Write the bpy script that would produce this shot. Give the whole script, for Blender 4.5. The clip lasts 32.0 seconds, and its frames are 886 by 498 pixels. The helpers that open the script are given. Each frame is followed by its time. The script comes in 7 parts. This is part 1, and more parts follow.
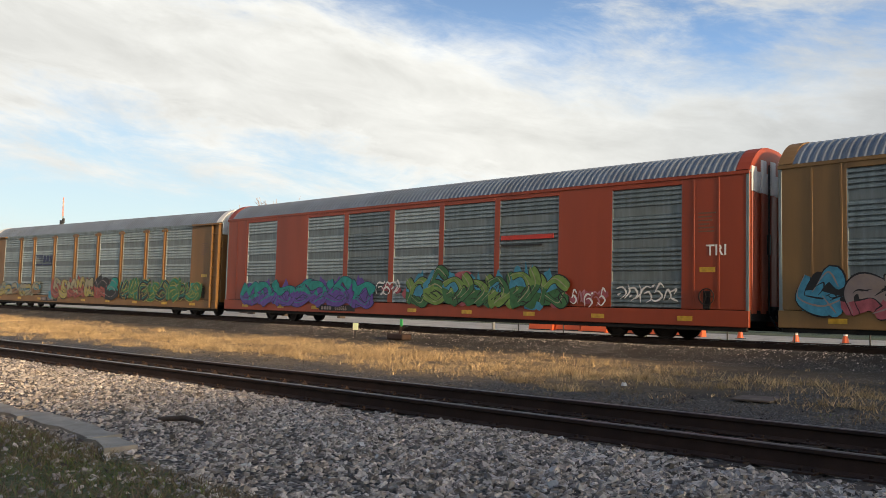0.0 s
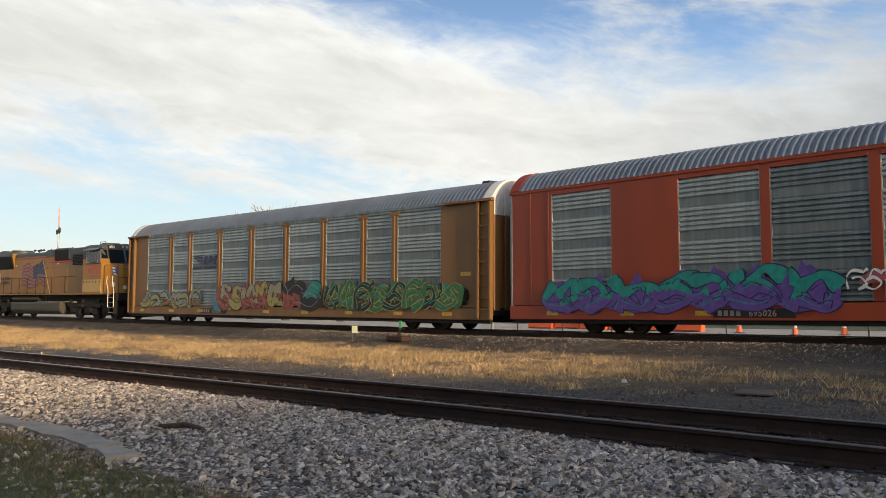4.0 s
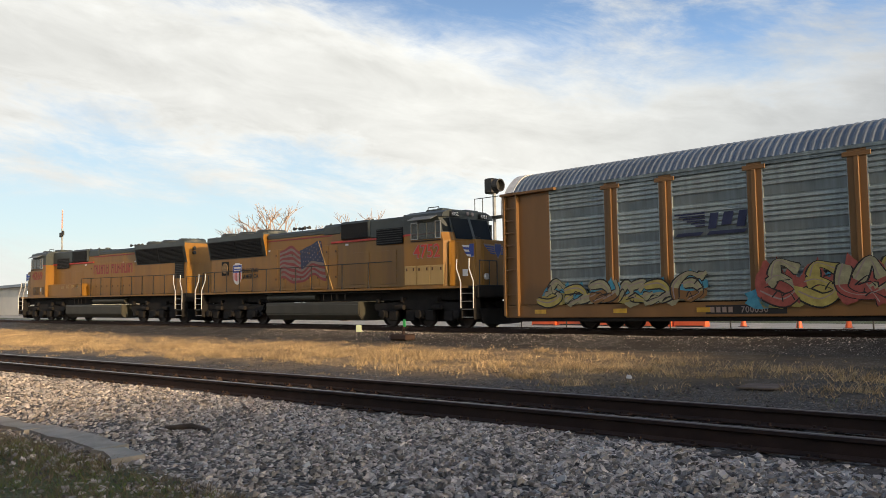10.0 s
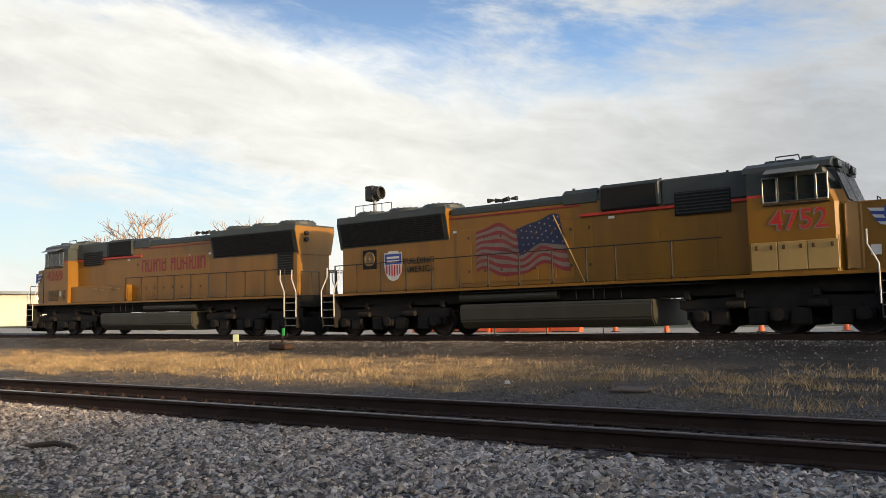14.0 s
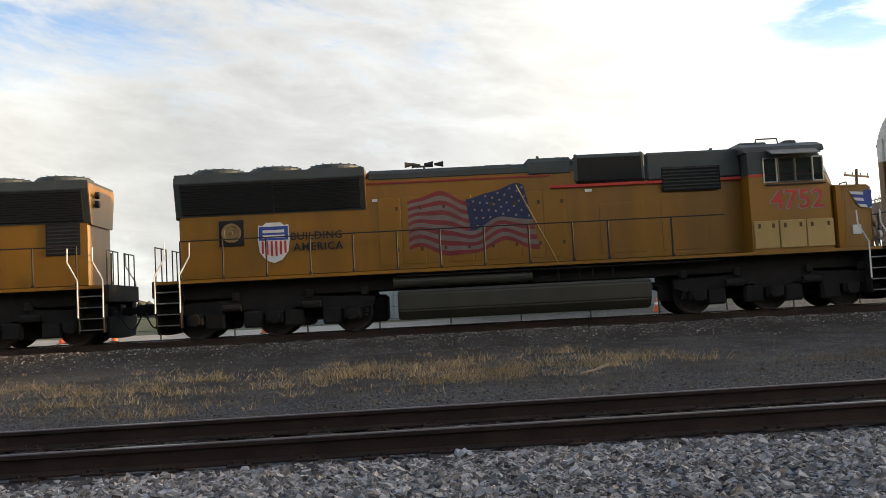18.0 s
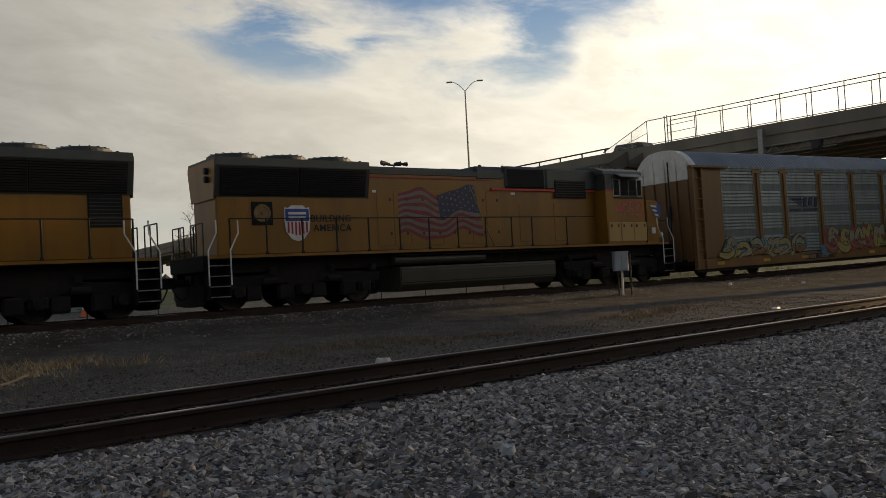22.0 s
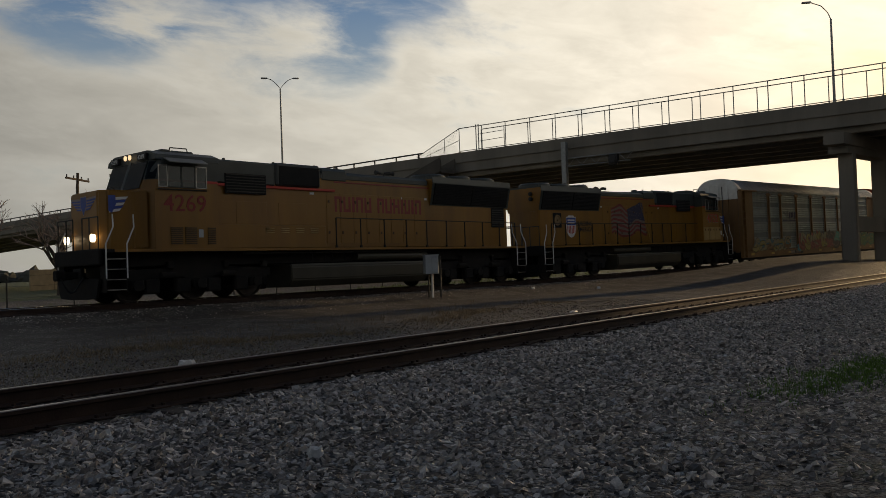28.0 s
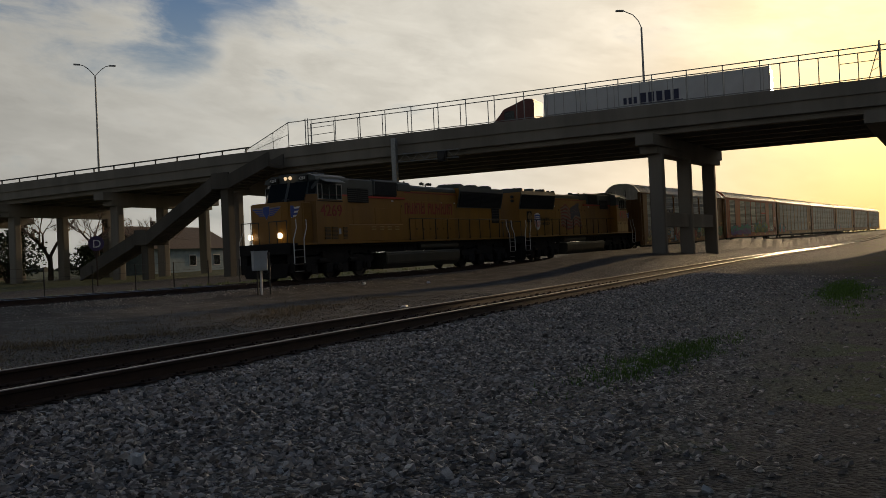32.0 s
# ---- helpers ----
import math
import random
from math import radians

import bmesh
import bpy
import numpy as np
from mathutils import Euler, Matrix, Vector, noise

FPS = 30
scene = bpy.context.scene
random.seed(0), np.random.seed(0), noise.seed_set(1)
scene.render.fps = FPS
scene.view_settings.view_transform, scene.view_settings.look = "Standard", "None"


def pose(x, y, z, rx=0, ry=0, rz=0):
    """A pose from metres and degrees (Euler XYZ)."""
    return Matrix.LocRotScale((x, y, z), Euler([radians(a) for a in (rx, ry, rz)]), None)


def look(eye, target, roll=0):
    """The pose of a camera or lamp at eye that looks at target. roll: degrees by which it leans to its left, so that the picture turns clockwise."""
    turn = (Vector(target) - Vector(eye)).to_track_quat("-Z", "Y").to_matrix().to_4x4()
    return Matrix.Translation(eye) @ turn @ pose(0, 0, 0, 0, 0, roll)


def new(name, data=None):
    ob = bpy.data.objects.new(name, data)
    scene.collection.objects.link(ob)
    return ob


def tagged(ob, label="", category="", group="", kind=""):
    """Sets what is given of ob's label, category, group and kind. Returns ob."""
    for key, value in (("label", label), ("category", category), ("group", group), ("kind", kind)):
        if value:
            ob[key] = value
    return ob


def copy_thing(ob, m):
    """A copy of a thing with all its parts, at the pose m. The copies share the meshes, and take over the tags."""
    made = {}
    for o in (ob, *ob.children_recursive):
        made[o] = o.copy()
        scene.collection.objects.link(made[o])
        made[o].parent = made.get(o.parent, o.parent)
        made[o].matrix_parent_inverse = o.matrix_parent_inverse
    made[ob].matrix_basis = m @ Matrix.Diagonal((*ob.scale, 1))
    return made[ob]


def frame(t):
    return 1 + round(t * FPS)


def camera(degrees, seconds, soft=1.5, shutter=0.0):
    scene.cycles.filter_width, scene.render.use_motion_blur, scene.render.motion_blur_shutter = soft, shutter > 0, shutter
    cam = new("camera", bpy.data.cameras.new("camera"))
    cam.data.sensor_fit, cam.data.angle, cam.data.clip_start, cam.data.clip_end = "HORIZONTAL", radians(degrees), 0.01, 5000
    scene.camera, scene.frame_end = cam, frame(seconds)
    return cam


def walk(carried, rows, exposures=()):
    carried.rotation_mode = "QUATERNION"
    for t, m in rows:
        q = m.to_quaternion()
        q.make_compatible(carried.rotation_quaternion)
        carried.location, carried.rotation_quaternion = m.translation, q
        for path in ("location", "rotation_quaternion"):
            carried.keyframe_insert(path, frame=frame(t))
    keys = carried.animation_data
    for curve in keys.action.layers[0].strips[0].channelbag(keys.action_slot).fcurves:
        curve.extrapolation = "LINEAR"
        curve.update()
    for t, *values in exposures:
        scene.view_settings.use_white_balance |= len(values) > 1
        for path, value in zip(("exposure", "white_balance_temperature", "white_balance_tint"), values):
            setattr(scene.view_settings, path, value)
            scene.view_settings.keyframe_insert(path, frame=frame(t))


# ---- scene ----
cam = camera(54.27, 32.0, soft=0.75)
# t, pitch, roll, yaw in degrees; the camera turns on one spot
PATH = [
    (0, 4.16, -1.21, 44.41), (0.5, 4.19, -1.22, 44.39), (1, 4.20, -1.16, 44.49), (1.5, 4.20, -0.46, 44.20),
    (2, 4.24, -0.13, 44.21), (2.5, 4.25, -0.11, 44.18), (4.5, 4.20, 0.17, 44.33), (5, 4.20, 0.23, 44.25),
    (5.5, 4.19, 0.34, 44.28), (6, 4.18, 0.39, 44.32), (6.5, 4.16, 0.45, 44.42), (7, 4.16, 0.48, 44.41),
    (7.5, 4.17, 0.55, 44.36), (8, 4.14, 0.54, 44.41), (8.5, 4.13, 0.63, 44.47), (9, 4.10, 0.69, 44.55),
    (9.5, 4.09, 0.72, 44.57), (10, 4.09, 0.81, 44.58), (10.5, 4.07, 0.86, 44.62), (11, 4.07, 0.85, 44.58),
    (11.5, 4.11, 0.88, 44.30), (12, 4.25, 0.93, 43.36), (12.5, 4.37, 1.02, 41.74), (13, 4.40, 1.13, 40.10),
    (13.5, 4.43, 1.29, 38.44), (15.5, 4.38, 1.49, 29.66), (16, 4.30, 1.68, 25.91), (16.5, 4.12, 2.03, 20.16),
    (17, 3.90, 2.35, 12.70), (17.5, 3.69, 2.66, 4.29), (18, 3.48, 2.92, -4.23), (18.5, 3.11, 3.02, -12.83),
    (19, 2.69, 3.23, -22.44), (19.5, 2.18, 3.43, -32.92), (20, 1.78, 3.39, -40.10), (20.5, 1.74, 3.08, -40.76),
    (21, 1.76, 3.06, -40.69), (21.5, 1.77, 3.06, -40.65), (22, 1.77, 3.04, -40.62), (22.5, 1.79, 3.01, -40.60),
    (23, 1.80, 3.01, -40.57), (23.5, 1.81, 3.02, -40.57), (24, 1.81, 3.04, -40.55), (24.5, 1.81, 3.04, -40.54),
    (26.5, 1.82, 3.14, -41.54), (27, 1.68, 2.57, -43.70), (27.5, 1.51, 2.27, -48.33), (28, 1.32, 2.02, -53.04),
    (28.5, 1.16, 1.93, -57.16), (29, 0.92, 1.98, -61.57), (29.5, 0.79, 2.01, -64.17), (30, 0.68, 2.26, -64.51),
    (30.5, 0.65, 2.41, -64.31), (31, 0.64, 2.43, -64.24), (31.5, 0.61, 2.51, -64.22), (32, 0.58, 2.57, -64.22),
]

EYE = (0.0, 0.0, 0.69)
walk(cam, [(t, pose(*EYE, 90 + p, r, y)) for t, p, r, y in PATH],
     exposures=[(0.0, 0.0, 6450, 10), (11.0, 0.0, 6450, 10), (15.5, 0.18, 6600, 10), (17.0, 0.58, 6750, 10), (18.0, 0.42, 6850, 10), (19.0, 0.02, 6950, 10), (20.0, -0.72, 7100, 10), (21.0, -0.92, 7200, 10), (23.0, -0.95, 7250, 10), (26.5, -1.1, 7250, 10), (28.5, -1.7, 6900, 10), (30.0, -2.05, 6650, 10), (32.0, -1.85, 6650, 10)])

# ---- sky and sun ----
SUN_AZ, SUN_EL = radians(96.0), radians(8.9)      # clockwise from +Y
SUN_DIR = Vector((math.sin(SUN_AZ) * math.cos(SUN_EL), math.cos(SUN_AZ) * math.cos(SUN_EL), math.sin(SUN_EL)))


# cloud cover: azimuth and height of a lobe in degrees, its half widths, its slope, more (+) or less (-) cloud
CLOUD_LOBES = (
    (-56, 14.2, 26, 3.0, -0.16, 0.36), (-30, 9.5, 14, 2.6, -0.05, 0.30), (-64, 6.5, 20, 3.6, 0.05, -0.36), (-42, 20.5, 11, 2.6, -0.16, -0.42),
    (-22, 17.5, 12, 3.5, 0.0, -0.24), (-74, 20.5, 8, 2.0, 0.0, -0.20), (-36, 13.2, 6, 2.0, -0.4, -0.08), (-2, 15, 12, 7, 0.0, 0.10), (-8, 8, 12, 4, 0.0, 0.20),
    (16, 14, 7, 7, 0.0, 0.30), (28, 15.8, 3.4, 1.7, -0.15, -0.48), (33.5, 14.4, 3.8, 1.4, 0.1, -0.34), (39, 18.4, 6, 1.6, 0.0, -0.38),
    (46.5, 14.3, 3.0, 3.0, 0.35, -0.36), (53, 17.5, 4.0, 1.8, 0.0, -0.25), (36, 9, 12, 3.5, 0.0, 0.25), (50.5, 13.0, 2.6, 1.3, 0.2, 0.30),
    (66, 15.0, 9, 5.0, 0.0, 0.24), (80, 9, 12, 6, 0.0, 0.20),
)


def make_world():
    w = bpy.data.worlds.new("sky")
    scene.world = w
    w.use_nodes = True
    nt = w.node_tree
    nt.nodes.clear()
    N, L = nt.nodes.new, nt.links.new
    out, bg = N("ShaderNodeOutputWorld"), N("ShaderNodeBackground")
    sky = N("ShaderNodeTexSky")
    sky.sky_type, sky.sun_disc = 'NISHITA', False
    sky.sun_elevation, sky.sun_rotation = SUN_EL, SUN_AZ
    sky.air_density, sky.dust_density, sky.ozone_density = 1.0, 1.2, 2.0
    tc = N("ShaderNodeTexCoord")
    sep = N("ShaderNodeSeparateXYZ")
    L(tc.outputs["Generated"], sep.inputs[0])

    def m(op, a, b=None, c=None, clamp=False):
        n = N("ShaderNodeMath")
        n.operation, n.use_clamp = op, clamp
        for i, v in enumerate((a, b, c)):
            if v is None:
                continue
            if isinstance(v, (int, float)):
                n.inputs[i].default_value = v
            else:
                L(v, n.inputs[i])
        return n.outputs[0]

    up = m('MAXIMUM', sep.outputs[2], 0.0)
    az = m('MULTIPLY', m('ARCTAN2', sep.outputs[0], sep.outputs[1]), 180 / math.pi)
    el = m('MULTIPLY', m('ARCSINE', sep.outputs[2]), 180 / math.pi)
    comb = N("ShaderNodeCombineXYZ")
    L(m('MULTIPLY', az, 0.030), comb.inputs[0])
    L(m('ADD', m('MULTIPLY', el, 0.085), m('MULTIPLY', az, 0.012)), comb.inputs[1])

    def noise_tex(scale, detail, rough, offset, warp=0.0):
        mp = N("ShaderNodeMapping")
        mp.inputs["Location"].default_value = offset
        L(comb.outputs[0], mp.inputs[0])
        n = N("ShaderNodeTexNoise")
        n.inputs["Scale"].default_value, n.inputs["Detail"].default_value, n.inputs["Roughness"].default_value = scale, detail, rough
        n.inputs["Distortion"].default_value = warp
        L(mp.outputs[0], n.inputs["Vector"])
        return n.outputs[0]
    n_big = m('SUBTRACT', noise_tex(1.6, 3, 0.5, (3.1, 1.7, 0.0)), 0.5)
    n_mid = m('SUBTRACT', noise_tex(3.4, 10, 0.64, (0.4, 5.2, 0.0), 0.4), 0.5)
    n_fine = m('SUBTRACT', noise_tex(11.0, 8, 0.62, (2.9, 0.6, 0.0), 0.5), 0.5)
    # the field of cloud: soft lobes of cover and of open blue, their edges torn by noise
    waz = m('ADD', az, m('MULTIPLY', n_big, 16.0))
    wel = m('ADD', el, m('MULTIPLY', n_mid, 5.0))
    dens = m('ADD', m('ADD', 0.62, m('MULTIPLY', n_mid, 1.15)), m('MULTIPLY', n_fine, 0.30))
    for a0, e0, wa, we, slope, amount in CLOUD_LOBES:
        u = m('MULTIPLY', m('SUBTRACT', waz, a0), 1.0 / wa)
        v = m('MULTIPLY', m('SUBTRACT', m('SUBTRACT', wel, e0), m('MULTIPLY', m('SUBTRACT', waz, a0), slope)), 1.0 / we)
        fall = m('EXPONENT', m('MULTIPLY', m('ADD', m('MULTIPLY', u, u), m('MULTIPLY', v, v)), -1.0))
        dens = m('ADD', dens, m('MULTIPLY', fall, amount))
    # thinner high up
    dens = m('SUBTRACT', dens, m('MULTIPLY', m('MAXIMUM', m('SUBTRACT', up, 0.37), 0.0), 2.6))
    ramp = N("ShaderNodeMapRange")
    ramp.interpolation_type = 'SMOOTHSTEP'
    ramp.inputs[1].default_value, ramp.inputs[2].default_value = 0.22, 0.72
    L(dens, ramp.inputs[0])
    # towards the sun
    dot = N("ShaderNodeVectorMath")
    dot.operation = 'DOT_PRODUCT'
    dot.inputs[1].default_value = SUN_DIR
    L(tc.outputs["Generated"], dot.inputs[0])
    from_sun = m('DIVIDE', m('ARCCOSINE', m('MINIMUM', dot.outputs["Value"], 0.99999)), math.pi)

    def colours(src, stops, gain):
        r = N("ShaderNodeValToRGB")
        e = r.color_ramp.elements
        for i, (pos, c) in enumerate(stops):
            q = e[0] if i == 0 else e[1] if i == 1 else e.new(pos)
            q.position, q.color = pos, (*[k / gain for k in c], 1)
        L(src, r.inputs[0])
        v = N("ShaderNodeVectorMath")
        v.operation = 'SCALE'
        v.inputs["Scale"].default_value = gain
        L(r.outputs[0], v.inputs[0])
        return v.outputs[0]

    def scaled(col, fac):
        v = N("ShaderNodeVectorMath")
        v.operation = 'SCALE'
        L(col, v.inputs[0])
        L(fac, v.inputs["Scale"])
        return v.outputs[0]
    # cloud: cool white away from the sun, warm and brighter near it
    cloud = colours(from_sun, [(0.0, (6.0, 4.6, 1.9)), (1.0, (0.80, 0.80, 0.77)), (0.045, (4.9, 4.1, 2.6)), (0.10, (3.7, 3.35, 2.75)), (0.16, (2.85, 2.72, 2.4)), (0.26, (1.92, 1.88, 1.72)),
                               (0.38, (1.12, 1.12, 1.06)), (0.50, (0.63, 0.655, 0.675)), (0.59, (0.58, 0.60, 0.61)), (0.66, (0.78, 0.79, 0.765)), (0.73, (1.0, 0.99, 0.925))], 6.0)
    # thick parts are greyer, thin edges bright
    body = m('MULTIPLY', m('SUBTRACT', dens, 0.62), 0.55)
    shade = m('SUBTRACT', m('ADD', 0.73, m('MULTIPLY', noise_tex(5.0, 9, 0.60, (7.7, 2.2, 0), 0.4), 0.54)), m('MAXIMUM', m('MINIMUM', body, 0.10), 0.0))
    vm = scaled(cloud, shade)
    # clear sky
    clear = N("ShaderNodeVectorMath")
    clear.operation = 'SCALE'
    L(sky.outputs[0], clear.inputs[0])
    clear.inputs["Scale"].default_value = 0.05
    blue = colours(up, [(0.02, (0.84, 0.87, 0.82)), (0.85, (0.07, 0.11, 0.19)), (0.10, (0.66, 0.79, 0.83)), (0.20, (0.52, 0.67, 0.81)), (0.29, (0.24, 0.41, 0.70)), (0.40, (0.14, 0.22, 0.40))], 1.0)
    addc = N("ShaderNodeVectorMath")
    addc.operation = 'ADD'
    L(clear.outputs[0], addc.inputs[0])
    near_sun = m('POWER', m('SUBTRACT', 1.0, from_sun), 3.0)
    L(scaled(blue, m('ADD', 0.86, m('MULTIPLY', near_sun, 0.9))), addc.inputs[1])
    mixs = N("ShaderNodeMix")
    mixs.data_type = 'RGBA'
    L(ramp.outputs[0], mixs.inputs["Factor"])
    L(addc.outputs[0], mixs.inputs["A"])
    L(vm, mixs.inputs["B"])
    # warm veil low round the sun
    halo = m('POWER', m('MAXIMUM', dot.outputs["Value"], 0.0), 60.0)
    hal = N("ShaderNodeVectorMath")
    hal.operation = 'SCALE'
    hal.inputs[0].default_value = (2.4, 1.45, 0.4)
    L(halo, hal.inputs["Scale"])
    fin = N("ShaderNodeVectorMath")
    fin.operation = 'ADD'
    L(hal.outputs[0], fin.inputs[1])
    # orange haze low down towards the sun
    haze = N("ShaderNodeMix")
    haze.data_type = 'RGBA'
    haze.inputs["B"].default_value = (3.5, 2.25, 0.85, 1)
    L(m('MINIMUM', m('MULTIPLY', m('MULTIPLY', m('POWER', m('MAXIMUM', dot.outputs["Value"], 0.0), 20.0), m('EXPONENT', m('MULTIPLY', up, -9.0))), 1.6), 0.92), haze.inputs["Factor"])
    L(mixs.outputs["Result"], haze.inputs["A"])
    L(haze.outputs["Result"], fin.inputs[0])
    L(fin.outputs[0], bg.inputs[0])
    bg.inputs[1].default_value = 1.0
    L(bg.outputs[0], out.inputs[0])


make_world()
sun_data = bpy.data.lights.new("sun", 'SUN')
sun_data.energy, sun_data.angle, sun_data.color = 5.0, radians(0.6), (1.0, 0.72, 0.42)
sun = new("sun", sun_data)
sun.matrix_world = look((SUN_DIR * 100)[:], (0, 0, 0))

# ---- materials ----
MATS = {}


def mat(name, base, rough=0.6, metal=0.0, var=0.25, scale=6.0, bump=0.15, bump_scale=60.0, dirt=None, dirt_amount=0.35, emit=0.0, streak=False, island=0.0, obj=0.0):
    """One procedural material: two scales of colour variation, stains and fine relief."""
    if name in MATS:
        return MATS[name]
    mt = bpy.data.materials.new(name)
    mt.use_nodes = True
    nt = mt.node_tree
    N, L = nt.nodes.new, nt.links.new
    b = nt.nodes["Principled BSDF"]
    tc = N("ShaderNodeTexCoord")
    vec = tc.outputs["Object"]
    if streak:
        mp = N("ShaderNodeMapping")
        mp.inputs["Scale"].default_value = (1.0, 1.0, 0.12)
        L(vec, mp.inputs[0])
        vec2 = mp.outputs[0]
    else:
        vec2 = vec
    n1, n2 = N("ShaderNodeTexNoise"), N("ShaderNodeTexNoise")
    n1.inputs["Scale"].default_value, n1.inputs["Detail"].default_value = scale, 6
    n2.inputs["Scale"].default_value, n2.inputs["Detail"].default_value = bump_scale, 3
    L(vec2, n1.inputs["Vector"])
    L(vec, n2.inputs["Vector"])
    mr = N("ShaderNodeMapRange")
    mr.inputs[1].default_value, mr.inputs[2].default_value = 0.3, 0.7
    mr.inputs[3].default_value, mr.inputs[4].default_value = 1 - var, 1 + var
    L(n1.outputs[0], mr.inputs[0])
    fac = mr.outputs[0]
    def mul(a, bb):
        q = N("ShaderNodeMath")
        q.operation = 'MULTIPLY'
        L(a, q.inputs[0])
        L(bb, q.inputs[1])
        return q.outputs[0]
    mr2 = N("ShaderNodeMapRange")
    mr2.inputs[3].default_value, mr2.inputs[4].default_value = 1 - var * 0.5, 1 + var * 0.5
    L(n2.outputs[0], mr2.inputs[0])
    fac = mul(fac, mr2.outputs[0])
    if island or obj:
        if island:
            g = N("ShaderNodeNewGeometry")
            src = g.outputs["Random Per Island"]
        else:
            g = N("ShaderNodeObjectInfo")
            src = g.outputs["Random"]
        mr3 = N("ShaderNodeMapRange")
        mr3.inputs[3].default_value, mr3.inputs[4].default_value = 1 - (island or obj), 1 + (island or obj)
        L(src, mr3.inputs[0])
        fac = mul(fac, mr3.outputs[0])
    col = N("ShaderNodeVectorMath")
    col.operation = 'SCALE'
    col.inputs[0].default_value = base[:3]
    L(fac, col.inputs["Scale"])
    result = col.outputs[0]
    if dirt:
        n3 = N("ShaderNodeTexNoise")
        n3.inputs["Scale"].default_value, n3.inputs["Detail"].default_value, n3.inputs["Roughness"].default_value = scale * 0.45, 8, 0.68
        L(vec2, n3.inputs["Vector"])
        mr4 = N("ShaderNodeMapRange")
        mr4.inputs[1].default_value, mr4.inputs[2].default_value, mr4.inputs[4].default_value = 0.46, 0.72, dirt_amount
        L(n3.outputs[0], mr4.inputs[0])
        mx = N("ShaderNodeMix")
        mx.data_type = 'RGBA'
        L(mr4.outputs[0], mx.inputs["Factor"])
        L(result, mx.inputs["A"])
        mx.inputs["B"].default_value = (*dirt, 1)
        result = mx.outputs["Result"]
    L(result, b.inputs["Base Color"])
    b.inputs["Roughness"].default_value, b.inputs["Metallic"].default_value = rough, metal
    if bump:
        bp = N("ShaderNodeBump")
        bp.inputs["Strength"].default_value, bp.inputs["Distance"].default_value = bump, 0.02
        L(n2.outputs[0], bp.inputs["Height"])
        L(bp.outputs[0], b.inputs["Normal"])
    if emit:
        b.inputs["Emission Color"].default_value, b.inputs["Emission Strength"].default_value = (*base[:3], 1), emit
    MATS[name] = mt
    return mt


def glass(name, tint=(0.05, 0.06, 0.06), rough=0.05, clear=0.55):
    if name in MATS:
        return MATS[name]
    mt = bpy.data.materials.new(name)
    mt.use_nodes = True
    b = mt.node_tree.nodes["Principled BSDF"]
    b.inputs["Base Color"].default_value = (*tint, 1)
    b.inputs["Roughness"].default_value = rough
    b.inputs["Transmission Weight"].default_value = clear
    b.inputs["Specular IOR Level"].default_value = 0.22
    MATS[name] = mt
    return mt


TANDULL = mat("rack_dull_tan_paint", (0.24, 0.135, 0.045), 0.55, 0, 0.18, 1.2, 0.06, 40, (0.08, 0.05, 0.03), 0.5, streak=True)
YELLOW = mat("loco_yellow_paint", (0.265, 0.120, 0.007), 0.42, 0, 0.12, 1.3, 0.05, 40, (0.13, 0.06, 0.016), 0.6, streak=True)
PALE = mat("faded_yellow_paint", (0.44, 0.29, 0.10), 0.5, 0, 0.1, 2, 0.05, 40, (0.3, 0.18, 0.07), 0.4, streak=True)
GREY = mat("loco_grey_paint", (0.042, 0.052, 0.050), 0.5, 0, 0.2, 1.5, 0.05, 40, (0.05, 0.045, 0.04), 0.5)
BLACKGRILLE = mat("dark_grille", (0.007, 0.008, 0.009), 0.9, 0, 0.2, 3, 0.3, 90)
REDPAINT = mat("red_paint", (0.50, 0.035, 0.02), 0.5, 0, 0.15, 3, 0.05, 40, (0.25, 0.06, 0.03), 0.3)
RUNNING = mat("grimy_running_gear", (0.009, 0.0075, 0.0065), 0.92, 0.0, 0.35, 3, 0.5, 30, (0.024, 0.017, 0.012), 0.4)
TANK = mat("tank_paint", (0.045, 0.042, 0.030), 0.55, 0, 0.2, 1.2, 0.08, 30, (0.05, 0.045, 0.03), 0.6, streak=True)
STEEL = mat("worn_steel", (0.33, 0.32, 0.31), 0.35, 0.9, 0.2, 4, 0.1, 60)
WHITEPAINT = mat("white_paint", (0.74, 0.73, 0.70), 0.5, 0, 0.1, 3, 0.05, 40, (0.4, 0.36, 0.3), 0.35)
BLUEPAINT = mat("blue_paint", (0.03, 0.07, 0.32), 0.5, 0, 0.15, 3, 0.05, 40)
NAVY = mat("navy_paint", (0.015, 0.022, 0.07), 0.5, 0, 0.2, 3, 0.05, 40)
BLACK = mat("black_paint", (0.012, 0.012, 0.013), 0.55, 0, 0.2, 3, 0.05, 40)
ORANGERED = mat("rack_red_paint", (0.29, 0.046, 0.014), 0.5, 0, 0.14, 1.2, 0.06, 40, (0.20, 0.035, 0.014), 0.5, streak=True)
TAN = mat("rack_tan_paint", (0.20, 0.10, 0.030), 0.52, 0, 0.16, 1.2, 0.06, 40, (0.15, 0.08, 0.03), 0.55, streak=True)
BROWN = mat("rack_brown_paint", (0.17, 0.085, 0.045), 0.55, 0, 0.2, 1.2, 0.06, 40, (0.08, 0.045, 0.03), 0.5, streak=True)
GALV = mat("galvanised_panel", (0.30, 0.35, 0.355), 0.45, 0.25, 0.24, 6.0, 0.10, 50, (0.18, 0.205, 0.205), 0.7, streak=True, obj=0.14)
